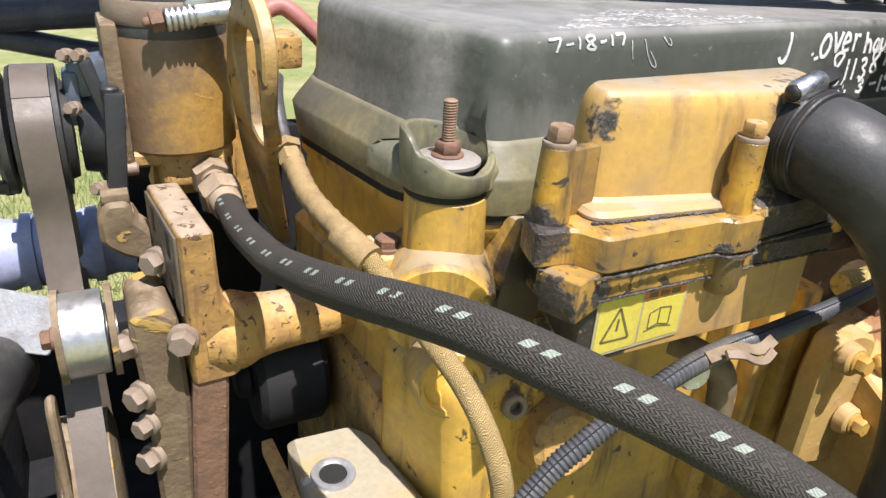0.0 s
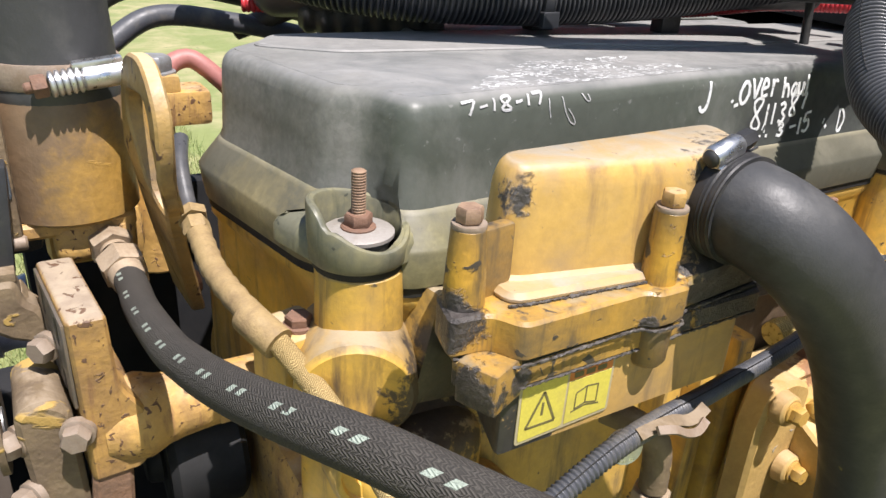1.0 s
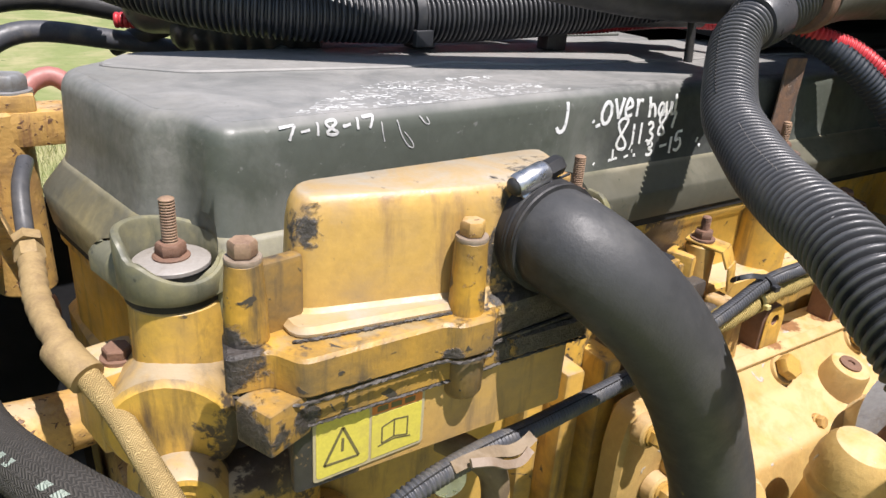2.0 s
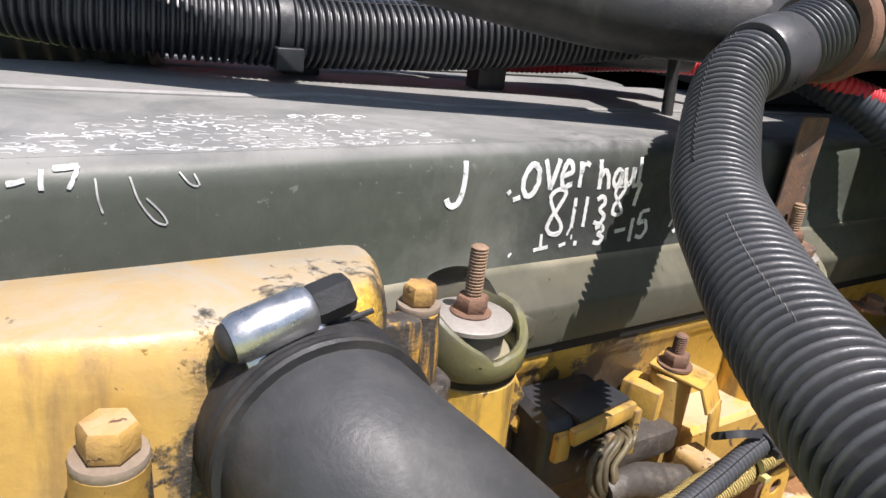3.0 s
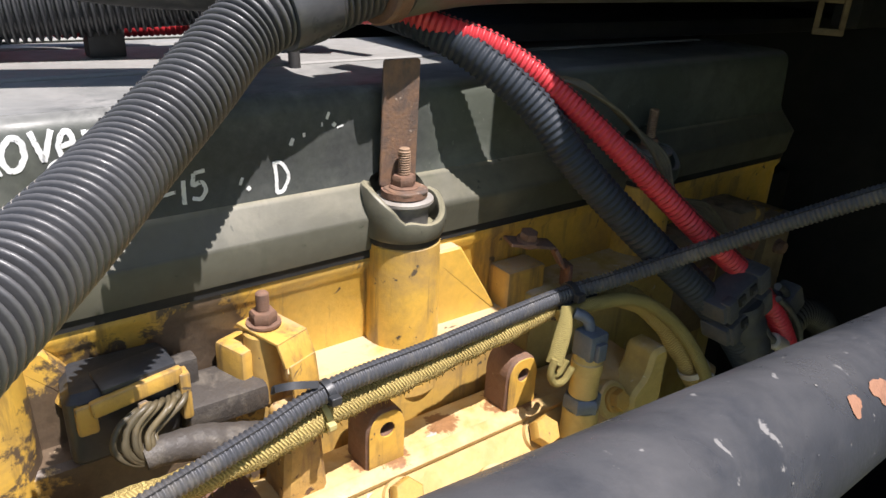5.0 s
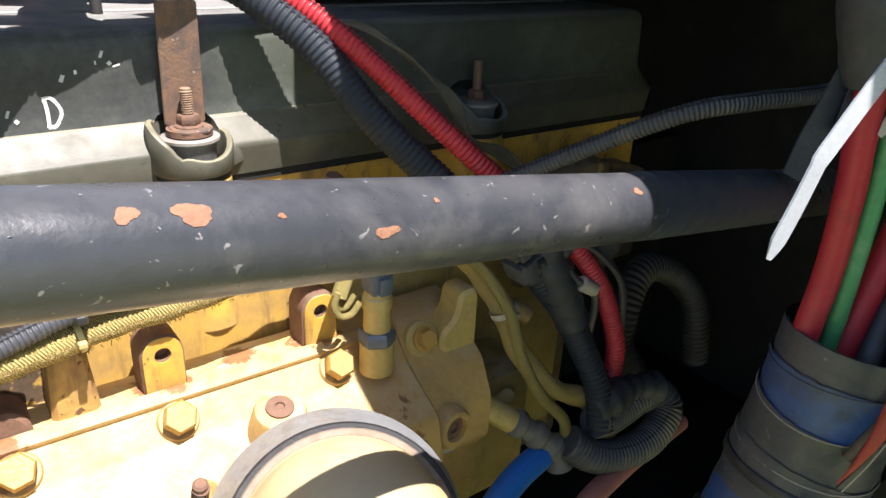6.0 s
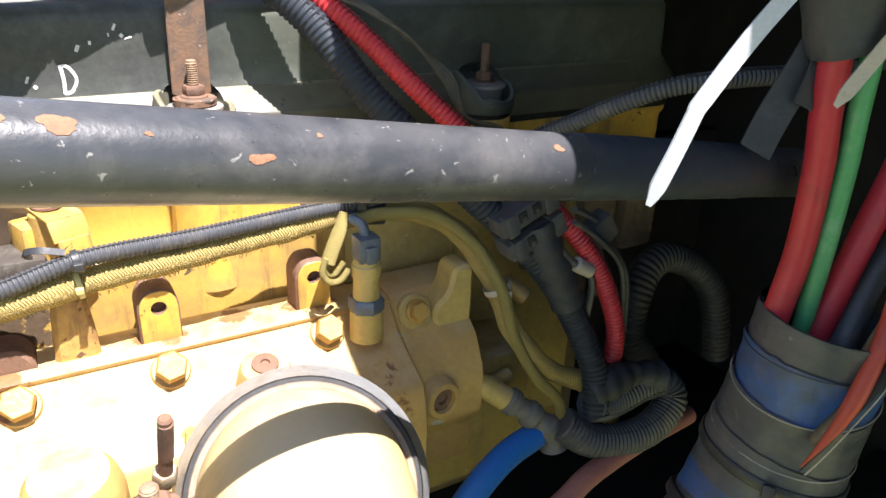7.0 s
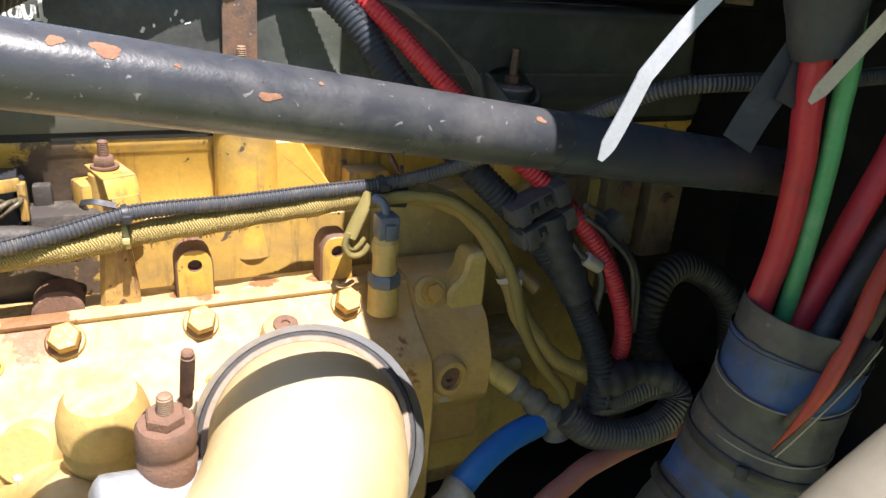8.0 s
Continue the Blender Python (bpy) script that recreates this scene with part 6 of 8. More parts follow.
tube(b, [Vector(SLEEVE[6]) - Vector((0.012, 0, 0.001)), Vector(SLEEVE[6]), Vector(SLEEVE[7]) - Vector((0.03, -0.004, -0.002))], 0.0128, 18, 0.003)
part("end_wrap", b, DARK_TAPE, sleeve, "dark tape at the bend")
b = B()
tube(b, [(0.745, -0.088, 1.262), (0.785, -0.095, 1.268), (0.83, -0.105, 1.262), (0.868, -0.122, 1.232), (0.888, -0.145, 1.19), (0.90, -0.155, 1.14), (0.925, -0.165, 1.09), (0.955, -0.175, 1.05), (0.96, -0.17, 1.0)], 0.0062, 16, 0.004)
solo("olive_pipe", b, PIPEBRAID, "olive woven pipe curving down beside the manifold", "pipe", (0.87, -0.12, 1.23))


def cable_tie(at, axis, r, width, material, label, tail=None, head=(0, -1, 0), lock=1.0):
    t = thing("cable_tie", label, "cable tie", at)
    b = B()
    lathe(b, Vector(at) - Vector(axis).normalized() * width / 2, axis, [(0, r), (0, r + 0.0013), (width, r + 0.0013), (width, r)], 28)
    part("strap", b, material, t)
    h = Vector(head).normalized()
    b = B()
    box(b, Vector(at) + h * (r + 0.003 * lock), (width * 1.5 * lock, 0.006 * lock, width * 1.2 * lock), 0.001 * lock, None, 3)
    part("lock", b, material, t)
    if tail:
        b = B()
        strip(b, tail, width, 0.0012, (0, -0.8, 0.6))
        end = Vector(tail[-1])
        back = (Vector(tail[-2]) - end).normalized()
        for v in b.verts:                    # the tail narrows to its tip
            d = v.co - end
            along = back * d.dot(back)
            if along.length < width and d.length < width * 1.6:
                v.co = end + along + (d - along) * (0.35 + 0.65 * along.length / width)
        part("tail", b, material, t)
    return t


cable_tie((0.529, -0.089, 1.268), (0.98, 0.06, 0.18), 0.0080, 0.005, PLASTIC, "black cable tie round the wire loom", [(0.522, -0.090, 1.277), (0.505, -0.088, 1.281), (0.495, -0.080, 1.277), (0.50, -0.070, 1.268)])
cable_tie((0.527, -0.0835, 1.247), (0.98, 0.06, 0.1), 0.0112, 0.004, YELLOWED, "yellowed white cable tie round the woven sleeve")
cable_tie((0.762, -0.082, 1.278), (0.98, 0.0, 0.1), 0.0082, 0.006, PLASTIC, "black cable tie round the wire loom")
cable_tie((0.892, -0.132, 1.185), (0.35, -0.3, -0.9), 0.0135, 0.006, OLD_NYLON, "dull nylon tie round the woven sleeve")


def make_loom_clip():
    """A bent spring clip that holds the loom below the housing, and the disc under it."""
    t = thing("loom_clip", "bent grimy sheet clip holding the wire loom under the housing", "clip", (0.14, -0.15, 1.25))
    b = B()
    strip(b, [(0.118, -0.160, 1.2635), (0.132, -0.161, 1.2660), (0.148, -0.161, 1.2648), (0.162, -0.160, 1.2590), (0.174, -0.158, 1.2575), (0.184, -0.156, 1.2605)], 0.0080, 0.0024, (0.1, -0.5, 0.86), 0.003)
    part("jaw", b, CAST, t)
    b = B()
    strip(b, [(0.126, -0.167, 1.2690), (0.140, -0.169, 1.2660), (0.152, -0.169, 1.2590), (0.166, -0.167, 1.2545), (0.176, -0.164, 1.2580)], 0.0055, 0.0024, (0.1, -0.6, 0.8), 0.003)
    part("tongue", b, DULL_STEEL, t)
    b = B()
    lathe(b, (0.1275, -0.140, 1.2385), (-0.25, -0.95, 0.15), [(0, 0), (0, 0.0115), (0.006, 0.0125), (0.0075, 0.0115), (0.0068, 0.008), (0.0068, 0)], 24)
    part("disc", b, BRIGHT, t, "small round bright disc")


make_loom_clip()


def make_drain_elbow():
    t = thing("drain_elbow", "dull olive pipe elbow with a hexagon below the wire loom", "fitting", (0.175, -0.12, 1.20))
    b = B()
    tube(b, [(0.150, -0.10, 1.232), (0.160, -0.118, 1.230), (0.172, -0.130, 1.220), (0.177, -0.133, 1.202), (0.178, -0.134, 1.175)], 0.0105, 20, 0.003)
    part("elbow", b, CAST, t)
    b = B()
    hexa(b, (0.178, -0.134, 1.172), (0, 0, -1), 0.026, 0.012)
    part("hexagon", b, FITTING, t)


make_drain_elbow()

# big corrugated hose over the cover and its branch
TOPHOSE = [(0.0, 0.40, 1.515), (0.08, 0.31, 1.492), (0.16, 0.255, 1.482), (0.26, 0.232, 1.479), (0.36, 0.222, 1.480), (0.46, 0.205, 1.487), (0.54, 0.185, 1.498), (0.61, 0.150, 1.512)]
loom("corrugated_hose", TOPHOSE, 0.0270, 0.0058, 0.15, 26, LOOM, "large black corrugated hose lying across the valve cover", "hose", (0.3, 0.22, 1.46), crest=3)
b = B()
tube(b, [(0.062, 0.415, 1.470), (0.074, 0.405, 1.470), (0.10, 0.385, 1.472), (0.14, 0.345, 1.476), (0.20, 0.290, 1.480)], 0.030, 28, 0.003, lambda s: math.sqrt(max(0.02, 1.0 - max(0.0, 1.0 - s / 0.028) ** 2)))
boot = thing("rubber_boot", "greyed rubber boot on the end of the corrugated hose", "boot", (0.10, 0.38, 1.44))
part("boot", b, LOOM_GREY, boot)
b = B()
tube(b, [(0.105, 0.375, 1.452), (0.13, 0.355, 1.447), (0.17, 0.325, 1.450), (0.23, 0.29, 1.455)], 0.0235, 24, 0.003, lambda s: 0.86 + 0.17 * math.sin(s * 165) ** 2)
part("folds", b, BLACK, boot, "black folded rubber underside")
cable_tie((0.302, 0.226, 1.4795), (1, -0.1, 0.0), 0.0268, 0.010, PLASTIC, "black cable tie round the corrugated hose", head=(0, -0.80, -0.60), lock=1.35)

BRANCH = [(0.556, 0.006, 1.502), (0.536, 0.001, 1.496), (0.512, -0.008, 1.484), (0.478, -0.034, 1.463), (0.429, -0.078, 1.439), (0.390, -0.127, 1.427), (0.360, -0.166, 1.421), (0.331, -0.207, 1.418), (0.307, -0.248, 1.415), (0.286, -0.285, 1.405), (0.268, -0.335, 1.378), (0.258, -0.38, 1.31), (0.255, -0.40, 1.2), (0.255, -0.40, 1.0)]
branch = loom("branch_hose", BRANCH, 0.0230, 0.0061, 0.17, 32, RIBBED, "grey corrugated hose sweeping down across the valve cover", "hose", BRANCH[4], (), 3)
b = B()
tube(b, rib_line(BRANCH, 0.0230, 0.0061, 0.17, 3, 120)[10:270], 0.0004, 5, 0.0006)
part("slit", b, GASKET, branch, "dark lengthwise slit")
b = B()
tube(b, rib_line(BRANCH, 0.0230, 0.0061, 0.17, 3, 108, 0.0)[370:520], 0.00016, 5, 0.0006)
part("moulding_line", b, WASHER, branch, "thin pale moulding line")


def make_wye():
    t = thing("hose_wye", "smooth grey plastic cuff and wye joining the corrugated hoses", "hose fitting", (0.57, 0.01, 1.49))
    b = B()
    lathe(b, (0.546, 0.0035, 1.4995), (0.93, 0.09, 0.25), [(0, 0.0225), (0, 0.0262), (0.002, 0.0272), (0.024, 0.0275), (0.028, 0.0268), (0.034, 0.0268), (0.040, 0.0240), (0.040, 0)], 40)
    part("cuff", b, LOOM_GREY, t, "smooth grey cuff")
    b = B()
    ribbed(b, [(0.578, 0.007, 1.508), (0.598, 0.008, 1.515), (0.622, 0.008, 1.524)], 0.0270, 0.0056, 0.12, 28, 1.2)
    part("ribbed_neck", b, LOOM, t)
    b = B()
    tube(b, [(0.59, 0.020, 1.516), (0.58, 0.060, 1.520), (0.585, 0.105, 1.518), (0.60, 0.150, 1.512)], 0.0260, 26, 0.005)
    part("body", b, BLACK, t)


make_wye()
b = B()
tube(b, [(0.632, 0.008, 1.528), (0.72, 0.020, 1.536), (0.9, 0.028, 1.536), (1.2, 0.038, 1.534), (1.5, 0.05, 1.534)], 0.036, 32, 0.02)
solo("intake_pipe", b, OLIVE, "dull olive-grey metal intake pipe behind the hose fitting", "pipe", (0.75, 0.02, 1.49))
b = B()
lathe(b, (0.618, 0.008, 1.525), (1, 0.07, 0.10), [(0, 0.027), (0, 0.0355), (0.002, 0.0372), (0.012, 0.0372), (0.014, 0.0362), (0.014, 0.030)], 36)
solo("pipe_band", b, RUST, "rusty clamp band on the intake pipe", "clamp", (0.615, 0.004, 1.48))


def make_rail():
    """Black carrier above the lid with its short feet."""
    t = thing("harness_carrier", "black plastic harness carrier standing on short feet above the valve cover", "carrier", (0.5, 0.22, 1.445))
    b = B()
    tube(b, [(0.18, 0.30, 1.478), (0.30, 0.275, 1.484), (0.45, 0.245, 1.488), (0.60, 0.205, 1.496), (0.68, 0.17, 1.50)], 0.027, 24, 0.01)
    part("body", b, BLACK, t)
    # duct added mostly out of view to throw the shadow across the lid
    b = B()
    tube(b, [(0.585, 0.042, 1.522), (0.52, 0.073, 1.522), (0.45, 0.095, 1.527), (0.30, 0.130, 1.550), (0.18, 0.170, 1.580), (0.05, 0.215, 1.60)], 0.029, 24, 0.01)
    part("shadow_duct", b, BLACK, t)
    for x, y in ((0.485, 0.215), (0.33, 0.255)):
        b = B()
        box(b, (x, y, 1.455), (0.030, 0.02, 0.026), 0.004)
        part("foot", b, BLACK, t)
    b = B()
    cyl(b, (0.612, 0.120, 1.440), (0.612, 0.125, 1.49), 0.005)
    part("peg", b, BLACK, t)


make_rail()
b = B()
ribbed(b, [(0.05, 0.42, 1.452), (0.2, 0.36, 1.455), (0.35, 0.315, 1.460), (0.48, 0.29, 1.458), (0.58, 0.26, 1.462), (0.66, 0.21, 1.475), (0.70, 0.13, 1.482)], 0.0085, 0.005, 0.16, 14)
solo("red_loom", b, RED, "red corrugated loom behind the carrier", "wire loom", (0.4, 0.3, 1.45))

REDLOOM = [(0.664, 0.050, 1.497), (0.686, 0.018, 1.486), (0.720, -0.008, 1.473), (0.753, -0.032, 1.449), (0.785, -0.060, 1.417), (0.815, -0.090, 1.382), (0.868, -0.122, 1.328), (0.925, -0.143, 1.279), (0.975, -0.160, 1.225), (1.012, -0.165, 1.165), (1.028, -0.17, 1.10), (1.02, -0.16, 1.0)]
loom("red_loom", REDLOOM, 0.0105, 0.0048, 0.15, 18, RED, "bright red corrugated wire loom running down the engine rear", "wire loom", REDLOOM[4])
BLACKLOOM = [(0.655, 0.090, 1.505), (0.676, 0.045, 1.490), (0.706, 0.0, 1.467), (0.744, -0.034, 1.430), (0.775, -0.066, 1.380), (0.81, -0.092, 1.338), (0.85, -0.118, 1.295), (0.900, -0.140, 1.245), (0.945, -0.152, 1.190), (0.975, -0.160, 1.140), (0.993, -0.180, 1.085), (0.990, -0.195, 1.040)]
loom("black_loom", BLACKLOOM, 0.0150, 0.0056, 0.09, 20, LOOM_DARK, "dark blue-grey corrugated loom beside the red one", "wire loom", BLACKLOOM[3])
wires = thing("wire_bundle", "bundle of thin grey-green wires beside the red loom", "wires", (0.84, -0.08, 1.36))
for k in range(4):
    b = B()
    f = 0.0028 * k
    tube(b, [(0.775 + f, -0.026, 1.447), (0.790 + f, -0.040 - 0.4 * f, 1.441), (0.824 + f, -0.060, 1.419 - f), (0.848 + 1.2 * f, -0.080 - 0.4 * f, 1.386), (0.866, -0.092 - 0.5 * f, 1.352), (0.893 + 0.9 * f, -0.106, 1.333 + 0.8 * f), (0.918 + 0.5 * f, -0.120, 1.312), (0.935, -0.135, 1.285)], 0.0019, 8, 0.005)
    part("wire", b, WIRE, wires)


def make_strap():
    t = thing("strap_bracket", "rusty flat strap bracket bolted under a valve cover nut", "bracket", (0.645, 0.0, 1.36))
    b = B()
    slab(b, [(0.6285, 1.366), (0.6620, 1.366), (0.6625, 1.464), (0.6305, 1.464)], -0.0110, -0.0080, 0.003, 0.0008, Matrix(((1, 0, 0, 0), (0, 0, -1, 0), (0, 1, 0, 0), (0, 0, 0, 1))))
    bmesh.ops.recalc_face_normals(b, faces=b.faces)
    for v in b.verts:                    # beaten a little out of true
        v.co.y += 0.0012 * math.sin((v.co.z - 1.36) * 55) + 0.0006 * math.sin(v.co.x * 300)
    slab(b, [(0.629, -0.010), (0.636, -0.019), (0.655, -0.019), (0.662, -0.010), (0.662, 0.010), (0.629, 0.010)], 1.3635, 1.3665, 0.008, 0.0008)
    part("strap", b, STRAP, t)
    b = B()
    lathe(b, (0.645, -0.001, 1.3605), (0, 0, 1), [(0, 0), (0, 0.0185), (0.005, 0.0185), (0.005, 0)], 28)
    part("pad", b, RUST, t)


make_strap()


# ---------------------------------------------------------------- intake side
def make_manifold():
    t = thing("intake_manifold", "dusty pale yellow cast intake manifold with bolts and lugs", "manifold", (0.6, -0.1, 0.95))
    sl = Matrix(((0, 0, 1, 0), (1, 0, 0, 0), (0, 1, 0, 0), (0, 0, 0, 1)))
    b = B()
    slab(b, [(-0.035, 0.95), (-0.035, 1.172), (-0.050, 1.176), (-0.086, 1.176), (-0.113, 1.147), (-0.130, 1.138), (-0.165, 1.120), (-0.175, 1.08), (-0.175, 0.95)], 0.395, 0.795, 0.006, 0.003, sl)
    bmesh.ops.recalc_face_normals(b, faces=b.faces)
    part("body", b, PALE, t)
    b = B()
    slab(b, [(-0.04, 0.98), (-0.04, 1.180), (-0.086, 1.176), (-0.111, 1.147), (-0.127, 1.136), (-0.146, 1.10), (-0.146, 1.05), (-0.128, 1.03), (-0.128, 0.98)], 0.7945, 0.874, 0.007, 0.0015, sl)
    bmesh.ops.recalc_face_normals(b, faces=b.faces)
    part("end_body", b, PALE, t)
    out = Vector((0, -0.72, 0.69)).normalized()
    for x, m in ((0.471, PALE), (0.583, PALE), (0.723, PALE)):
        b = B()
        lathe(b, Vector((x, -0.101, 1.160)) - out * 0.03, out, [(0, 0), (0, 0.0175), (0.030, 0.0165), (0.033, 0.015), (0.033, 0)], 24)
        part("bolt_boss", b, PALE, t)
        bolt(t, Vector((x, -0.1025, 1.1625)), out, 0.0235, BOLTYELLOW, False, h=0.012)
    b = B()
    lathe(b, (0.816, -0.085, 1.152), (0, -0.9, 0.4), [(0, 0), (0, 0.02), (0.02, 0.019), (0.022, 0.017), (0.022, 0)], 24)
    part("bolt_boss", b, ENDPAINT, t)
    bolt(t, (0.816, -0.106, 1.163), (0, -0.9, 0.4), 0.018, BOLTYELLOW, h=0.008)
    b = B()
    lathe(b, (0.654, -0.128, 1.135), (0, -0.25, 0.97), [(0, 0), (0, 0.026), (0.026, 0.022), (0.030, 0.020), (0.031, 0.012), (0.031, 0)], 28)
    part("plug_boss", b, PALE, t)
    b = B()
    lathe(b, (0.654, -0.1345, 1.165), (0, -0.25, 0.97), [(0, 0), (0, 0.0115), (0.0025, 0.0115), (0.0032, 0.010), (0.0032, 0.004), (0.001, 0.0035), (0.001, 0)], 24)
    part("plug", b, RUST, t)
    b = B()
    lathe(b, (0.817, -0.13, 1.085), (0.1, -0.95, 0.1), [(0, 0), (0, 0.024), (0.026, 0.021), (0.030, 0.018), (0.030, 0.013), (0.02, 0.012), (0.02, 0)], 28)
    part("port_boss", b, PALE, t)
    b = B()
    lathe(b, (0.819, -0.149, 1.088), (0.1, -0.95, 0.1), [(0, 0), (0, 0.012), (0.006, 0.012), (0.007, 0.006), (0.004, 0.005), (0.004, 0)], 20)
    part("port_plug", b, RUST, t)
    b = B()
    box(b, (0.597, -0.086, 1.1745), (0.39, 0.014, 0.007), 0.003, (18, 0, 0))
    part("ridge", b, PALE, t)
    # tabs with a hole
    XZ = Matrix(((1, 0, 0, 0), (0, 0, -1, 0), (0, 1, 0, 0), (0, 0, 0, 1)))
    for x in (0.583, 0.720):
        b = B()
        slab(b, [(x - 0.017, 1.168), (x + 0.017, 1.168), (x + 0.017, 1.214), (x + 0.010, 1.226), (x - 0.010, 1.226), (x - 0.017, 1.214)], 0.048, 0.078, 0.007, 0.002, XZ)
        bmesh.ops.recalc_face_normals(b, faces=b.faces)
        tab = part("tab", b, RUST, t, "rust-brown mounting tab with a yellow face")
        b = B()
        lathe(b, (x, -0.07, 1.209), (0, -1, 0), [(0, 0), (0, 0.0062), (0.03, 0.0062), (0.03, 0)], 22)
        carve(tab, [b])
        b = B()
        slab(b, [(x - 0.0155, 1.170), (x + 0.0155, 1.170), (x + 0.0155, 1.214), (x + 0.009, 1.2245), (x - 0.009, 1.2245), (x - 0.0155, 1.214)], 0.0782, 0.0795, 0.006, 0.0005, XZ)
        bmesh.ops.recalc_face_normals(b, faces=b.faces)
        face = part("face", b, YELLOW, tab, "chipped yellow face")
        b = B()
        lathe(b, (x, -0.06, 1.209), (0, -1, 0), [(0, 0), (0, 0.0066), (0.03, 0.0066), (0.03, 0)], 22)
        carve(face, [b])
    b = B()
    slab(b, [(0.500, 1.168), (0.536, 1.168), (0.530, 1.240), (0.506, 1.240)], 0.040, 0.076, 0.006, 0.004, XZ)
    bmesh.ops.recalc_face_normals(b, faces=b.faces)
    part("post", b, RUSTY_YELLOW, t, "stained post")
    b = B()
    slab(b, [(0.446, 1.160), (0.488, 1.160), (0.488, 1.184), (0.478, 1.197), (0.456, 1.197), (0.446, 1.184)], 0.046, 0.080, 0.012, 0.003, XZ)
    bmesh.ops.recalc_face_normals(b, faces=b.faces)
    part("tab", b, RUST, t, "worn rusty lug")
    b = B()
    slab(b, [(0.846, 1.05), (0.872, 1.05), (0.876, 1.16), (0.876, 1.206), (0.852, 1.206), (0.848, 1.18), (0.830, 1.165)], 0.080, 0.114, 0.009, 0.004, XZ)
    bmesh.ops.recalc_face_normals(b, faces=b.faces)
    part("corner_lug", b, ENDPAINT, t)
    b = B()
    lathe(b, (0.452, -0.135, 1.085), (-0.3, -0.85, 0.4), [(0, 0), (0, 0.030), (0.045, 0.026), (0.050, 0.022), (0.050, 0)], 30)
    part("side_boss", b, PALE, t)
    b = B()
    slab(b, [(0.338, 1.050), (0.400, 1.035), (0.402, 1.182), (0.372, 1.196), (0.344, 1.190), (0.336, 1.150)], 0.085, 0.112, 0.010, 0.004, Matrix(((1, 0, 0, 0), (0, 0, -1, 0), (0, 1, 0, 0), (0, 0, 0, 1))))
    bmesh.ops.recalc_face_normals(b, faces=b.faces)
    part("end_flange", b, PALE, t)
    for q in ((0.354, -0.114, 1.176), (0.386, -0.114, 1.098)):
        b = B()
        lathe(b, q, (0, -1, 0.1), [(0, 0), (0, 0.016), (0.010, 0.0145), (0.012, 0.012), (0.012, 0)], 22)
        part("bolt_boss", b, PALE, t)
        bolt(t, Vector(q) + Vector((0, -0.0125, 0.001)), (0, -1, 0.1), 0.015, BOLTYELLOW, h=0.009)
    b = B()
    box(b, (0.53, -0.150, 1.115), (0.10, 0.022, 0.018), 0.006, (30, 0, 0))
    part("rib", b, PALE, t)
    bolt(t, (0.413, -0.112, 1.150), out, 0.017, BOLTYELLOW, h=0.009)
    bolt(t, (0.586, -0.150, 1.125), (0, -0.9, 0.4), 0.012, RUSTY_YELLOW)
    b = B()
    tube(b, [(0.42, -0.15, 1.04), (0.46, -0.20, 1.075), (0.475, -0.26, 1.095), (0.475, -0.33, 1.07), (0.47, -0.36, 1.0)], 0.030, 24, 0.006)
    part("cast_branch", b, PALE, t)
    b = B()
    lathe(b, (0.499, -0.212, 1.068), (0.0, -0.16, 1.0), [(0, 0), (0, 0.029), (0.060, 0.028), (0.064, 0.0305), (0.070, 0.0305), (0.073, 0.0285), (0.078, 0.0285), (0.082, 0.0325), (0.098, 0.0320), (0.110, 0.029), (0.118, 0.024), (0.122, 0.012), (0.122, 0)], 36)
    part("capped_stub", b, PALE, t, "pale capped pipe stub")
    return t


make_manifold()


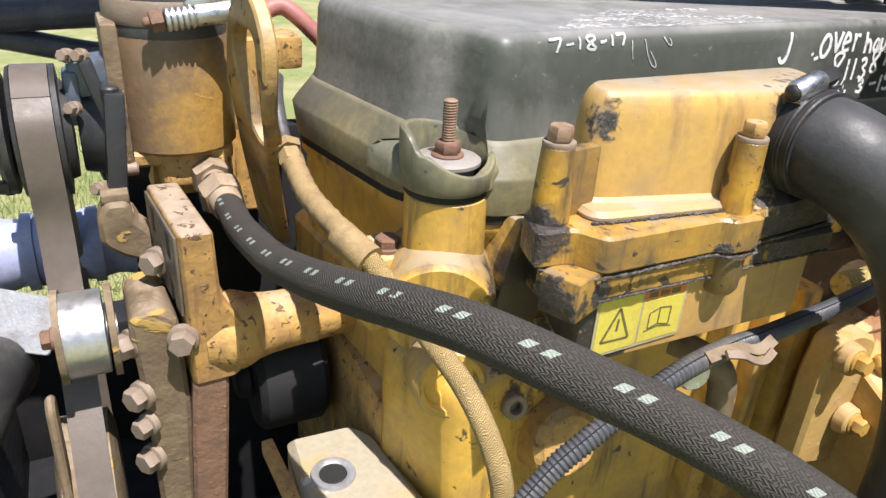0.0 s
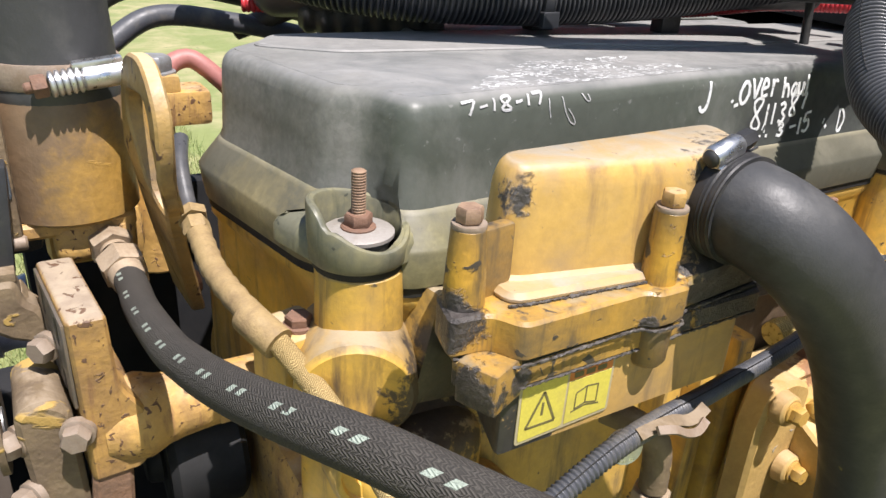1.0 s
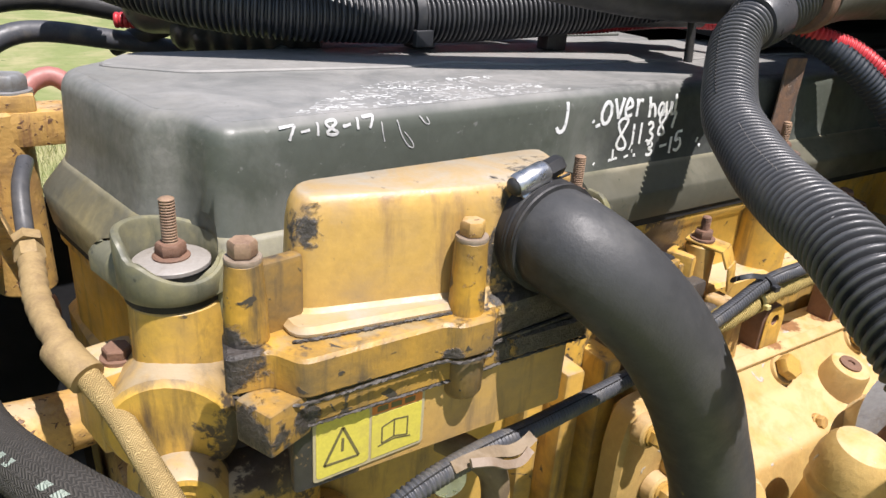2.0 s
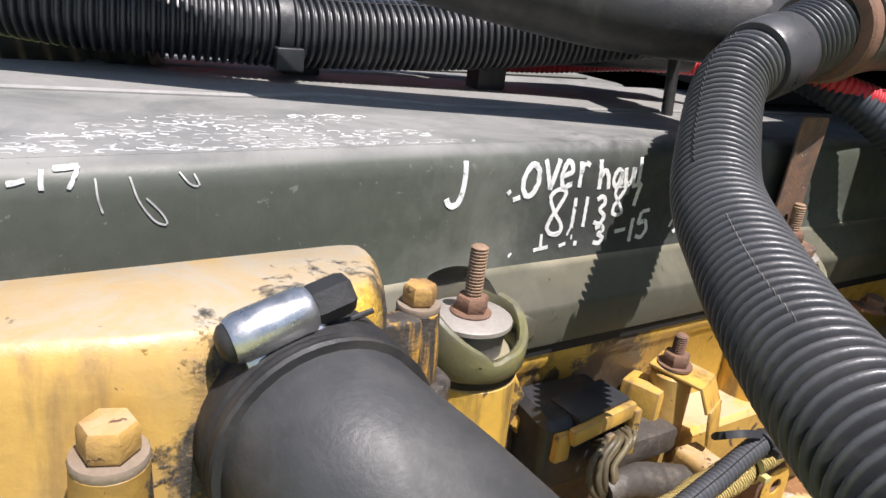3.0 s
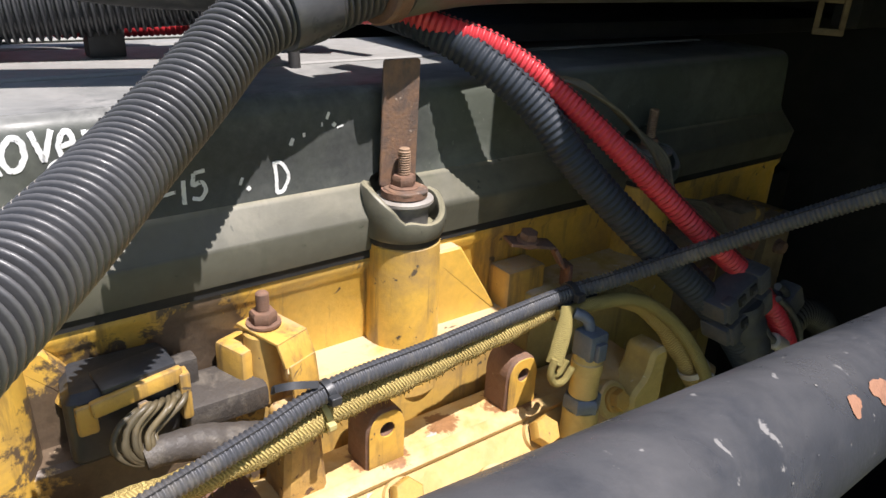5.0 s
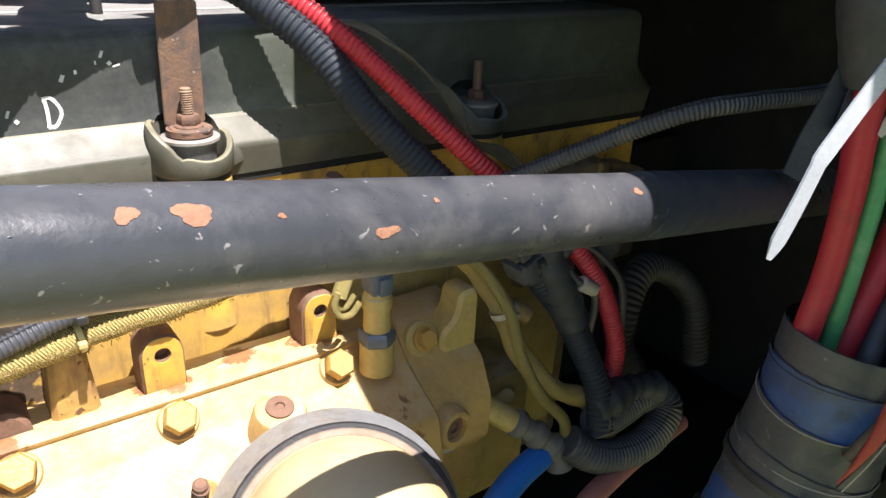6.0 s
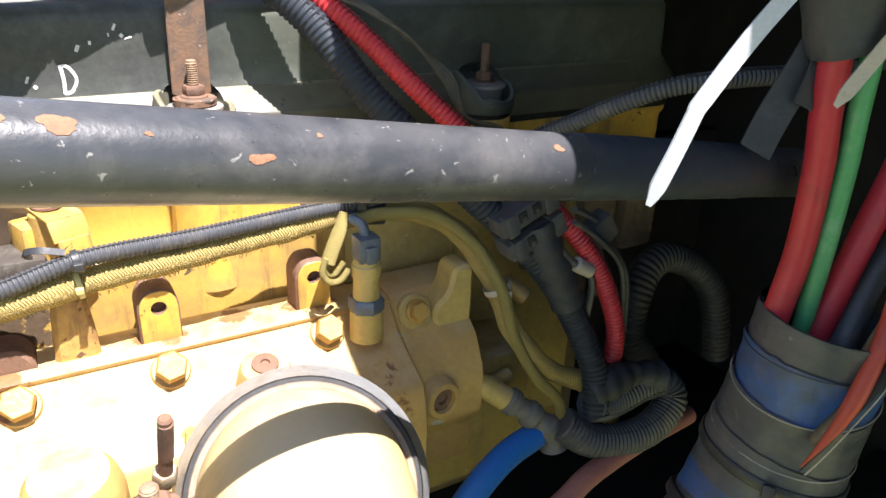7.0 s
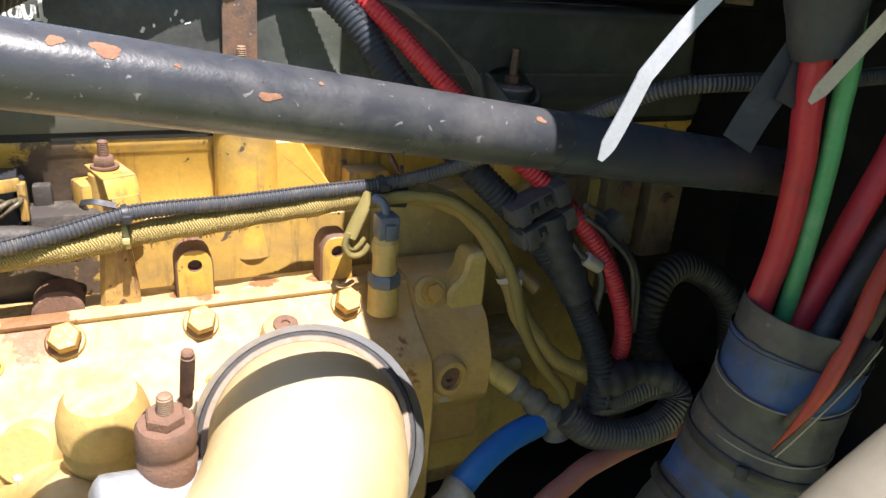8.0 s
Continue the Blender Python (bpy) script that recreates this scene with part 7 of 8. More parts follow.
def make_elbow():
    t = thing("intake_elbow", "large pale yellow cast intake elbow with a grey band clamp", "pipe elbow", (0.64, -0.28, 1.1))
    a = Vector((-0.22, -0.74, 0.62)).normalized()
    c = Vector((0.642, -0.264, 1.134))
    b = B()
    tube(b, [c - a * 0.12, c - a * 0.03, c + a * 0.008, (0.634, -0.298, 1.149), (0.620, -0.335, 1.146), (0.595, -0.370, 1.130), (0.556, -0.394, 1.106), (0.51, -0.40, 1.08), (0.44, -0.40, 1.06)], 0.0715, 48, 0.006, lambda s: 1.0 + 0.045 * math.exp(-((s - 0.13) / 0.012) ** 2))
    part("pipe", b, ELBOW, t)
    b = B()
    lathe(b, c, a, [(-0.004, 0.060), (-0.004, 0.0768), (0.006, 0.0768), (0.012, 0.0745), (0.020, 0.0715), (0.022, 0.060)], 64)
    part("neck", b, ELBOW, t)
    b = B()
    lathe(b, c, a, [(-0.036, 0.070), (-0.036, 0.093), (-0.031, 0.0965), (-0.006, 0.0865), (0.0, 0.0850), (0.002, 0.0838), (0.002, 0.0765)], 64)
    part("band", b, ALLOY, t, "dull grey flange band")
    b = B()
    lathe(b, c, a, [(0.001, 0.0785), (0.001, 0.0842), (0.005, 0.0850), (0.0075, 0.0835), (0.0075, 0.0785)], 64)
    part("seal", b, BLACK, t, "black sealing ring")
    b = B()
    lathe(b, c, a, [(0.006, 0.0755), (0.006, 0.0780), (0.0085, 0.0805), (0.0105, 0.0795), (0.0105, 0.0755)], 64)
    part("retaining_ring", b, DULL_STEEL, t)
    b = B()
    box(b, c + Vector((-0.083, -0.020, 0.010)), (0.013, 0.010, 0.014), 0.003, (30, 0, 20), 3)
    part("ring_lug", b, DULL_STEEL, t)
    # T-bolt clamp further along the pipe
    b = B()
    lathe(b, (0.560, -0.393, 1.106), (-0.90, -0.12, -0.42), [(0, 0.0715), (0, 0.0765), (0.003, 0.0785), (0.012, 0.0760), (0.030, 0.0760), (0.040, 0.0785), (0.044, 0.0765), (0.044, 0.0715)], 56)
    part("clamp_band", b, ALLOY, t, "bright grey clamp band")
    b = B()
    lathe(b, (0.536, -0.318, 1.172), (0.02, -0.1, 0.99), [(0, 0), (0, 0.0175), (0.010, 0.0180), (0.016, 0.0188), (0.020, 0.0172), (0.026, 0.0172), (0.029, 0.0188), (0.035, 0.0180), (0.040, 0.0184), (0.044, 0.0165), (0.0442, 0)], 30)
    part("clamp_bush", b, RUST, t, "rusty stepped bush")
    b = B()
    hexa(b, (0.5367, -0.3222, 1.2155), (0.02, -0.1, 0.99), 0.0215, 0.008)
    part("clamp_nut", b, RUST, t, "rusty clamp nut")
    b = B()
    thread(b, (0.537, -0.323, 1.222), (0.02, -0.1, 0.99), 0.0052, 0.014)
    part("clamp_bolt", b, STUD, t)
    b = B()
    cyl(b, (0.556, -0.21, 1.135), (0.559, -0.236, 1.212), 0.0052, 0.0048)
    thread(b, (0.5577, -0.2218, 1.170), (0.04, -0.33, 0.94), 0.0055, 0.040)
    part("stud", b, RUST, t)
    b = B()
    hexa(b, (0.556, -0.211, 1.142), (0.04, -0.33, 0.94), 0.016, 0.012)
    part("stud_nut", b, FITTING, t)
    b = B()
    box(b, (0.528, -0.335, 1.163), (0.075, 0.045, 0.026), 0.008, (24, 14, 12), 3)
    part("clamp_lug", b, ALLOY, t)


make_elbow()


def make_sensor():
    t = thing("pressure_sensor", "yellow and grey sensor with a dark plug, screwed into the manifold", "sensor", (0.757, -0.115, 1.16))
    b = B()
    lathe(b, (0.757, -0.115, 1.155), (0, 0, 1), [(0, 0), (0, 0.016), (0.03, 0.0155), (0.03, 0)], 24)
    part("socket", b, ENDPAINT, t)
    b = B()
    hexa(b, (0.757, -0.115, 1.184), (0, 0, 1), 0.029, 0.014)
    part("hexagon", b, BLUE_ALLOY, t)
    b = B()
    lathe(b, (0.757, -0.115, 1.197), (0, 0, 1), [(0, 0), (0, 0.0125), (0.022, 0.012), (0.023, 0.0135), (0.034, 0.0135), (0.035, 0.012), (0.040, 0.0115), (0.040, 0)], 24)
    part("body", b, ENDPAINT, t)
    b = B()
    box(b, (0.757, -0.115, 1.247), (0.021, 0.021, 0.024), 0.003)
    box(b, (0.757, -0.127, 1.244), (0.010, 0.005, 0.016), 0.001)
    tube(b, [(0.757, -0.113, 1.258), (0.755, -0.110, 1.268), (0.748, -0.102, 1.272)], 0.005, 10, 0.004)
    part("plug", b, BLUE_ALLOY, t)
    b = B()
    tube(b, [(0.744, -0.096, 1.276), (0.738, -0.102, 1.264), (0.729, -0.107, 1.249), (0.722, -0.110, 1.236)], 0.0064, 16, 0.002, lambda s: 0.66 + 0.42 * min(1.0, s / 0.02), flat=0.6)
    tube(b, [(0.720, -0.112, 1.242), (0.716, -0.113, 1.230), (0.721, -0.114, 1.220), (0.732, -0.114, 1.219), (0.741, -0.113, 1.228)], 0.0030, 12, 0.002)
    tube(b, [(0.724, -0.108, 1.240), (0.721, -0.109, 1.228), (0.728, -0.110, 1.224), (0.738, -0.109, 1.234)], 0.0026, 12, 0.002)
    solo("wrapped_wire", b, PIPEBRAID, "wire wrapped in pale tan tape beside the sensor", "wire", (0.73, -0.105, 1.24))


make_sensor()


def make_injector_plug():
    """Wire plug on the head's ledge, and the stud with its loom bracket."""
    t = thing("harness_plug", "black connector with a chipped yellow frame and a bundle of wires", "connector", (0.44, -0.02, 1.236))
    b = B()
    slab(b, [(0.404, -0.042), (0.472, -0.042), (0.476, 0.004), (0.410, 0.006)], 1.236, 1.288, 0.010, 0.005)
    part("body", b, PLASTIC, t)
    b = B()
    box(b, (0.448, -0.030, 1.2885), (0.046, 0.026, 0.006), 0.002, (0, -4, 4))
    part("lid", b, PLASTIC, t)
    b = B()
    box(b, (0.446, -0.0455, 1.2830), (0.056, 0.006, 0.011), 0.002, (0, -6, 4))
    box(b, (0.474, -0.043, 1.270), (0.007, 0.012, 0.034), 0.002)
    box(b, (0.416, -0.043, 1.272), (0.012, 0.006, 0.020), 0.002)
    part("frame", b, YELLOW, t, "chipped yellow rim")
    b = B()
    box(b, (0.503, -0.018, 1.244), (0.060, 0.046, 0.020), 0.005)
    box(b, (0.486, -0.004, 1.262), (0.016, 0.014, 0.022), 0.003)
    part("side_block", b, GRIME, t)
    rng = random.Random(31)
    for k in range(9):
        b = B()
        x = 0.446 + 0.0036 * k
        dx, dz, dy = rng.uniform(-0.002, 0.002), rng.uniform(-0.003, 0.003), rng.uniform(-0.004, 0.003)
        tube(b, [(x, -0.042, 1.266 + 0.0008 * k), (x - 0.005, -0.053 + dy, 1.277 + dz - 0.0006 * k), (0.431 + 0.0026 * k + dx, -0.057 + dy, 1.271 - 0.0014 * k + dz), (0.427 + 0.0030 * k + dx, -0.061 + dy, 1.256 - 0.0002 * k), (0.437 + 0.0016 * k, -0.063, 1.2425 + 0.0009 * k), (0.455, -0.061, 1.241 + 0.0009 * k)], 0.0021, 10, 0.003)
        part("wire", b, WIRE, t)
    b = B()
    tube(b, [(0.441, -0.062, 1.245), (0.455, -0.062, 1.246), (0.474, -0.061, 1.242), (0.494, -0.062, 1.236), (0.514, -0.064, 1.230)], 0.0120, 20, 0.002, lambda s: 0.66 + 0.34 * math.sin(min(s, 0.05) * 31) + 0.018 * math.sin(s * 620) + 0.02 * math.sin(s * 210))
    part("wrap", b, GRIME, t, "dark tape wrap on the wires")
    bolt(t, (0.447, -0.050, 1.274), (0, -0.9, 0.3), 0.008, YELLOW, False, 0.004)
    t.location.x -= 0.024
    h = thing("head_bolt", "grimy yellow bolt in the head beside the connector", "bolt", (0.388, 0.0, 1.269))
    b = B()
    lathe(b, (0.388, 0.012, 1.269), (0, -1, 0), [(0, 0), (0, 0.0125), (0.016, 0.0120), (0.018, 0.0105), (0.018, 0)], 24)
    part("flange", b, GRIMY, h)
    b = B()
    hexa(b, (0.388, -0.0058, 1.269), (0, -1, 0), 0.0135, 0.007)
    part("head", b, BOLTYELLOW, h)
    s = thing("loom_bracket", "bent yellow sheet bracket under a rusty nut", "bracket", (0.52, -0.02, 1.236))
    b = B()
    cyl(b, (0.516, -0.018, 1.23), (0.516, -0.018, 1.286), 0.0155, 0.015)
    box(b, (0.501, -0.010, 1.255), (0.024, 0.030, 0.042), 0.004, (0, 0, 20))
    part("pillar", b, YELLOW, s)
    b = B()
    box(b, (0.520, -0.0225, 1.2878), (0.030, 0.040, 0.0026), 0.001, (6, 0, 22))
    box(b, (0.5285, -0.0435, 1.2775), (0.030, 0.0026, 0.018), 0.001, (-24, 0, 22))
    box(b, (0.5315, -0.0495, 1.258), (0.026, 0.0026, 0.026), 0.001, (-8, 0, 22))
    part("sheet", b, YELLOW, s)
    b = B()
    lathe(b, (0.516, -0.018, 1.290), (0, 0, 1), [(0, 0), (0, 0.0125), (0.002, 0.0125), (0.002, 0)], 20)
    hexa(b, (0.516, -0.018, 1.2915), (0, 0, 1), 0.017, 0.009)
    thread(b, (0.516, -0.018, 1.292), (0, 0, 1), 0.0048, 0.023)
    part("stud_nut", b, RUST, s)
    r = thing("rear_clip", "rusty bent clip bolted to the head behind the loom", "bracket", (0.80, -0.03, 1.25))
    b = B()
    box(b, (0.768, -0.022, 1.3005), (0.044, 0.022, 0.003), 0.001, (0, 8, -20))
    box(b, (0.793, -0.034, 1.286), (0.022, 0.016, 0.004), 0.001, (0, 60, -20))
    box(b, (0.801, -0.040, 1.268), (0.004, 0.018, 0.026), 0.001, (0, 0, -20))
    part("sheet", b, RUST, r)
    bolt(r, (0.765, -0.022, 1.304), (0, -0.2, 1), 0.015, RUST)
    b = B()
    box(b, (0.772, -0.005, 1.252), (0.046, 0.03, 0.042), 0.004)
    part("block", b, HEADPAINT, r)


make_injector_plug()

# ---------------------------------------------------------------- near bar and the harness at the right
def bar_at(x):
    return Vector((x, -0.376 + 0.09 * (x - 0.593), 1.4248 - 0.170 * (x - 0.585)))


def make_bar():
    t = thing("hood_stay", "black painted round bar with chipped rusty patches and a tape wrap", "bar", bar_at(0.6))
    b = B()
    tube(b, [bar_at(x) for x in (0.20, 0.4, 0.6, 0.8, 1.0, 1.035)], 0.0182, 40, 0.02)
    part("bar", b, BAR, t)
    b = B()
    tube(b, [bar_at(x) for x in (0.768, 0.80, 0.85, 0.90, 0.924)], 0.0187, 40, 0.003, lambda s: 1.0 + 0.012 * math.sin(s * 90) ** 2 + 0.004 * math.sin(s * 410))
    ax = (bar_at(1) - bar_at(0)).normalized()
    for v in b.verts:                        # the ends of the tape are torn and slanting
        d = (v.co - bar_at(0.768)).dot(ax)
        around = v.co.z - (bar_at(0.768) + ax * d).z
        v.co += ax * (0.16 * around * (1 if d < 0.03 else -1 if d > 0.12 else 0) + (0.0016 * math.sin(around * 700) if d < 0.002 else 0))
    part("tape_wrap", b, BAR_TAPE, t, "black tape wound round the bar")
    rng = random.Random(5)
    side = Vector((0, -1, 0))
    side = (side - ax * side.dot(ax)).normalized()
    top = ax.cross(side)
    if top.z < 0:
        top = -top

    def chip(x, ang, lx, la, lift, n):
        b = B()
        c0 = bar_at(x)
        ring = []
        for k in range(n):
            a = 2 * math.pi * k / n
            f = 0.85 + 0.17 * math.sin(2 * a + x * 900) + 0.12 * math.sin(3 * a + x * 4100) + 0.14 * rng.random()
            th = radians(ang + la * f * math.sin(a))
            ring.append(b.verts.new(c0 + ax * (lx * f * math.cos(a)) + (side * math.cos(th) + top * math.sin(th)) * (0.0182 + lift)))
        mid = b.verts.new(c0 + (side * math.cos(radians(ang)) + top * math.sin(radians(ang))) * (0.01835 + lift))
        for k in range(n):
            b.faces.new((ring[k], ring[(k + 1) % n], mid))
        bmesh.ops.recalc_face_normals(b, faces=b.faces)
        return b
    for x, ang, lx, la in ((0.521, 47, 0.0068, 11), (0.503, 49, 0.0034, 9), (0.587, 16, 0.0052, 7), (0.744, 46, 0.004, 6), (0.548, 40, 0.0015, 3), (0.612, 48, 0.0015, 3)):
        part("rust_patch", chip(x, ang, lx, la, 0.00025, 30), BARE, t, "chipped rusty patch")
    # small pale scuffs scattered along the top
    for _ in range(16):
        part("scuff", chip(rng.uniform(0.44, 0.765), rng.choice((rng.uniform(15, 85), rng.gauss(52, 10))), rng.uniform(0.0003, 0.0008), rng.uniform(0.4, 1.5), 0.0002, 7), LOOM_THIN if _ % 3 else GROMMET, t)


make_bar()


def make_harness():
    t = thing("cable_bundle", "bundle in grey and blue tape with red and green cables", "cable bundle", (0.95, -0.40, 1.0))
    core = [(0.9895, -0.405, 1.268), (0.986, -0.403, 1.225), (0.981, -0.399, 1.165), (0.968, -0.397, 1.112), (0.934, -0.395, 1.05), (0.894, -0.39, 0.96)]
    whole = [p for p, s in spline(core, 0.004)]
    last = len(whole) - 1
    # wraps of tape, each lapped over the next; the mouth is left open
    wraps = ((0, 9, 0.0486, TAPE), (7, 17, 0.0502, BLUE_TAPE), (14, 29, 0.0518, TAPE), (26, 41, 0.0536, TAPE), (38, 47, 0.0530, BLUE_TAPE), (44, last, 0.0524, TAPE))
    for k, (a, z, r, m) in enumerate(wraps):
        b = B()
        pts = whole[a:z + 1:2]
        tube(b, pts, r, 44, 0.003, lambda s: 1.0 + 0.010 * math.sin(s * 95 + k * 2) + 0.005 * math.sin(s * 310 + k), caps=False)
        if k == 0:
            tube(b, pts, r - 0.0022, 44, 0.003, caps=False)
        run = (whole[min(a + 2, last)] - whole[a]).normalized()
        tilt = Vector((0.42 * math.sin(k * 2.1 + 0.6), 0.30 * math.cos(k * 1.3), 0))
        for v in b.verts:                      # the laps run slantwise and pucker
            d = v.co - whole[a]
            if abs(d.dot(run)) < 0.05 and k:
                v.co += run * (d.dot(tilt) * 0.28 + 0.0008 * math.sin(d.x * 420 + k) * math.cos(d.y * 390))
        part("tape_wrap", b, m, t, "blue tape wrap" if m is BLUE_TAPE else "")
        if k:
            b = B()
            ring = []
            for q in range(45):
                w = 2 * math.pi * q / 44
                x = Vector((math.cos(w), math.sin(w), 0))
                p = whole[a] + x * (r * (1.0 + 0.010 * math.sin(k * 2)) + 0.0003)
                ring.append(p + run * ((p - whole[a]).dot(tilt) * 0.28))
            tube(b, ring, 0.0007, 6, 0.004, caps=False)
            part("tape_edge", b, WASHER if k in (2, 3) else TAPE, t, "pale curled tape edge")
    for k in (31, 48):
        p = whole[k]
        d = (whole[k + 1] - whole[k - 1]).normalized()
        b = B()
        lathe(b, p - d * 0.004, d, [(0, 0.050), (0, 0.0556), (0.0015, 0.0566), (0.0075, 0.0566), (0.009, 0.0556), (0.009, 0.050)], 44)
        box(b, p + Vector((-0.046, -0.030, 0.006)), (0.013, 0.009, 0.011), 0.002, (0, 20, 35))
        part("tie", b, PLASTIC, t, "black cable tie")
    # the tape is slit open where the thin cable leaves it
    gap = [(0.936, -0.4420, 1.176), (0.944, -0.4480, 1.198), (0.955, -0.4520, 1.220), (0.968, -0.4560, 1.245), (0.982, -0.4575, 1.272)]
    b = B()
    tube(b, gap, 0.0085, 14, 0.003, lambda s: 0.05 + min(0.95, 9.0 * s), flat=0.5)
    part("slit", b, GASKET, t, "dark opening in the tape")
    b = B()
    strip(b, [Vector(p) + Vector((0.0075 * k / 4 + 0.001, -0.0042, -0.0045 * k / 4)) for k, p in enumerate(gap)], 0.0011, 0.0006, (-0.3, -0.9, 0.1))
    part("cut_edge", b, OLD_NYLON, t, "pale cut edge of the tape")
    cables = (
        (RED_CABLE, 0.0098, [(0.952, -0.384, 1.21), (0.957, -0.384, 1.265), (0.963, -0.385, 1.317), (0.9597, -0.385, 1.3755), (0.952, -0.385, 1.4136), (0.947, -0.385, 1.462), (0.950, -0.385, 1.56)]),
        (GREEN_CABLE, 0.0068, [(0.968, -0.395, 1.21), (0.9735, -0.395, 1.257), (0.9757, -0.395, 1.319), (0.9744, -0.395, 1.3766), (0.9704, -0.395, 1.4144), (0.9675, -0.395, 1.4493), (0.9587, -0.395, 1.482), (0.955, -0.395, 1.56)]),
        (RED_CABLE, 0.0098, [(0.972, -0.402, 1.20), (0.983, -0.402, 1.2527), (1.0031, -0.402, 1.3159), (1.0191, -0.402, 1.3603), (1.05, -0.404, 1.45), (1.09, -0.41, 1.56)]),
        (LOOM_THIN, 0.0092, [(0.978, -0.418, 1.21), (0.9902, -0.4177, 1.251), (1.0153, -0.4115, 1.2921), (1.0383, -0.4095, 1.3223), (1.10, -0.41, 1.40), (1.17, -0.42, 1.5)]),
        (ORANGE_CABLE, 0.0062, [(0.9375, -0.4420, 1.180), (0.9450, -0.4480, 1.202), (0.9590, -0.4520, 1.236), (0.9790, -0.4480, 1.277), (0.9985, -0.4400, 1.307), (1.04, -0.43, 1.36), (1.10, -0.43, 1.44)]),
        (WIRE, 0.0052, [(0.948, -0.4400, 1.196), (0.9620, -0.4500, 1.232), (0.9830, -0.4500, 1.268), (1.010, -0.445, 1.302), (1.06, -0.44, 1.36)]),
        (TANTAPE, 0.0056, [(0.985, -0.436, 1.24), (1.003, -0.440, 1.288), (1.04, -0.442, 1.34), (1.12, -0.45, 1.42)]),
    )
    for m, r, pts in cables:
        b = B()
        tube(b, pts, r, 18, 0.006, (lambda s: min(1.0, 0.12 + 14.0 * s)) if m is ORANGE_CABLE else None)
        part("cable", b, m, t)
    # tail of grey tape at the bar, and the wrap that it comes from
    b = B()
    strip(b, [(0.954, -0.372, 1.466), (0.937, -0.371, 1.436), (0.921, -0.371, 1.412), (0.907, -0.373, 1.390)], 0.023, 0.0012, (-0.35, -0.85, 0.2))
    strip(b, [(0.953, -0.376, 1.462), (0.944, -0.378, 1.440), (0.934, -0.380, 1.418)], 0.016, 0.0010, (-0.1, -0.9, 0.3))
    part("tape_tail", b, DARK_TAPE, t, "loose tail of dark tape")
    b = B()
    tube(b, [(0.940, -0.380, 1.56), (0.944, -0.380, 1.51), (0.950, -0.382, 1.470), (0.955, -0.384, 1.452)], 0.026, 24, 0.004, lambda s: 1.0 + 0.05 * math.sin(s * 130) - (0.25 * max(0.0, s - 0.08) / 0.03 if s > 0.08 else 0))
    part("upper_wrap", b, DARK_TAPE, t)
    cable_tie((0.945, -0.390, 1.585), (0.2, 0.2, 1), 0.027, 0.0075, NYLON, "long white nylon cable tie with its tail sticking out", [(0.945, -0.420, 1.585), (0.900, -0.455, 1.575), (0.845, -0.470, 1.545), (0.800, -0.466, 1.512), (0.7685, -0.4630, 1.482), (0.7458, -0.4590, 1.4512), (0.7445, -0.4588, 1.4485), (0.7385, -0.4580, 1.433), (0.7325, -0.4570, 1.4185), (0.7315, -0.4568, 1.4160), (0.7306, -0.4567, 1.4135), (0.7292, -0.4565, 1.4105)])
    cable_tie((0.985, -0.405, 1.535), (0.2, 0.1, 1), 0.020, 0.0095, OLD_NYLON, "dusty old nylon cable tie on the bundle", [(0.985, -0.426, 1.53), (0.970, -0.420, 1.495), (0.950, -0.413, 1.462), (0.935, -0.409, 1.440), (0.924, -0.4065, 1.4245)])


make_harness()


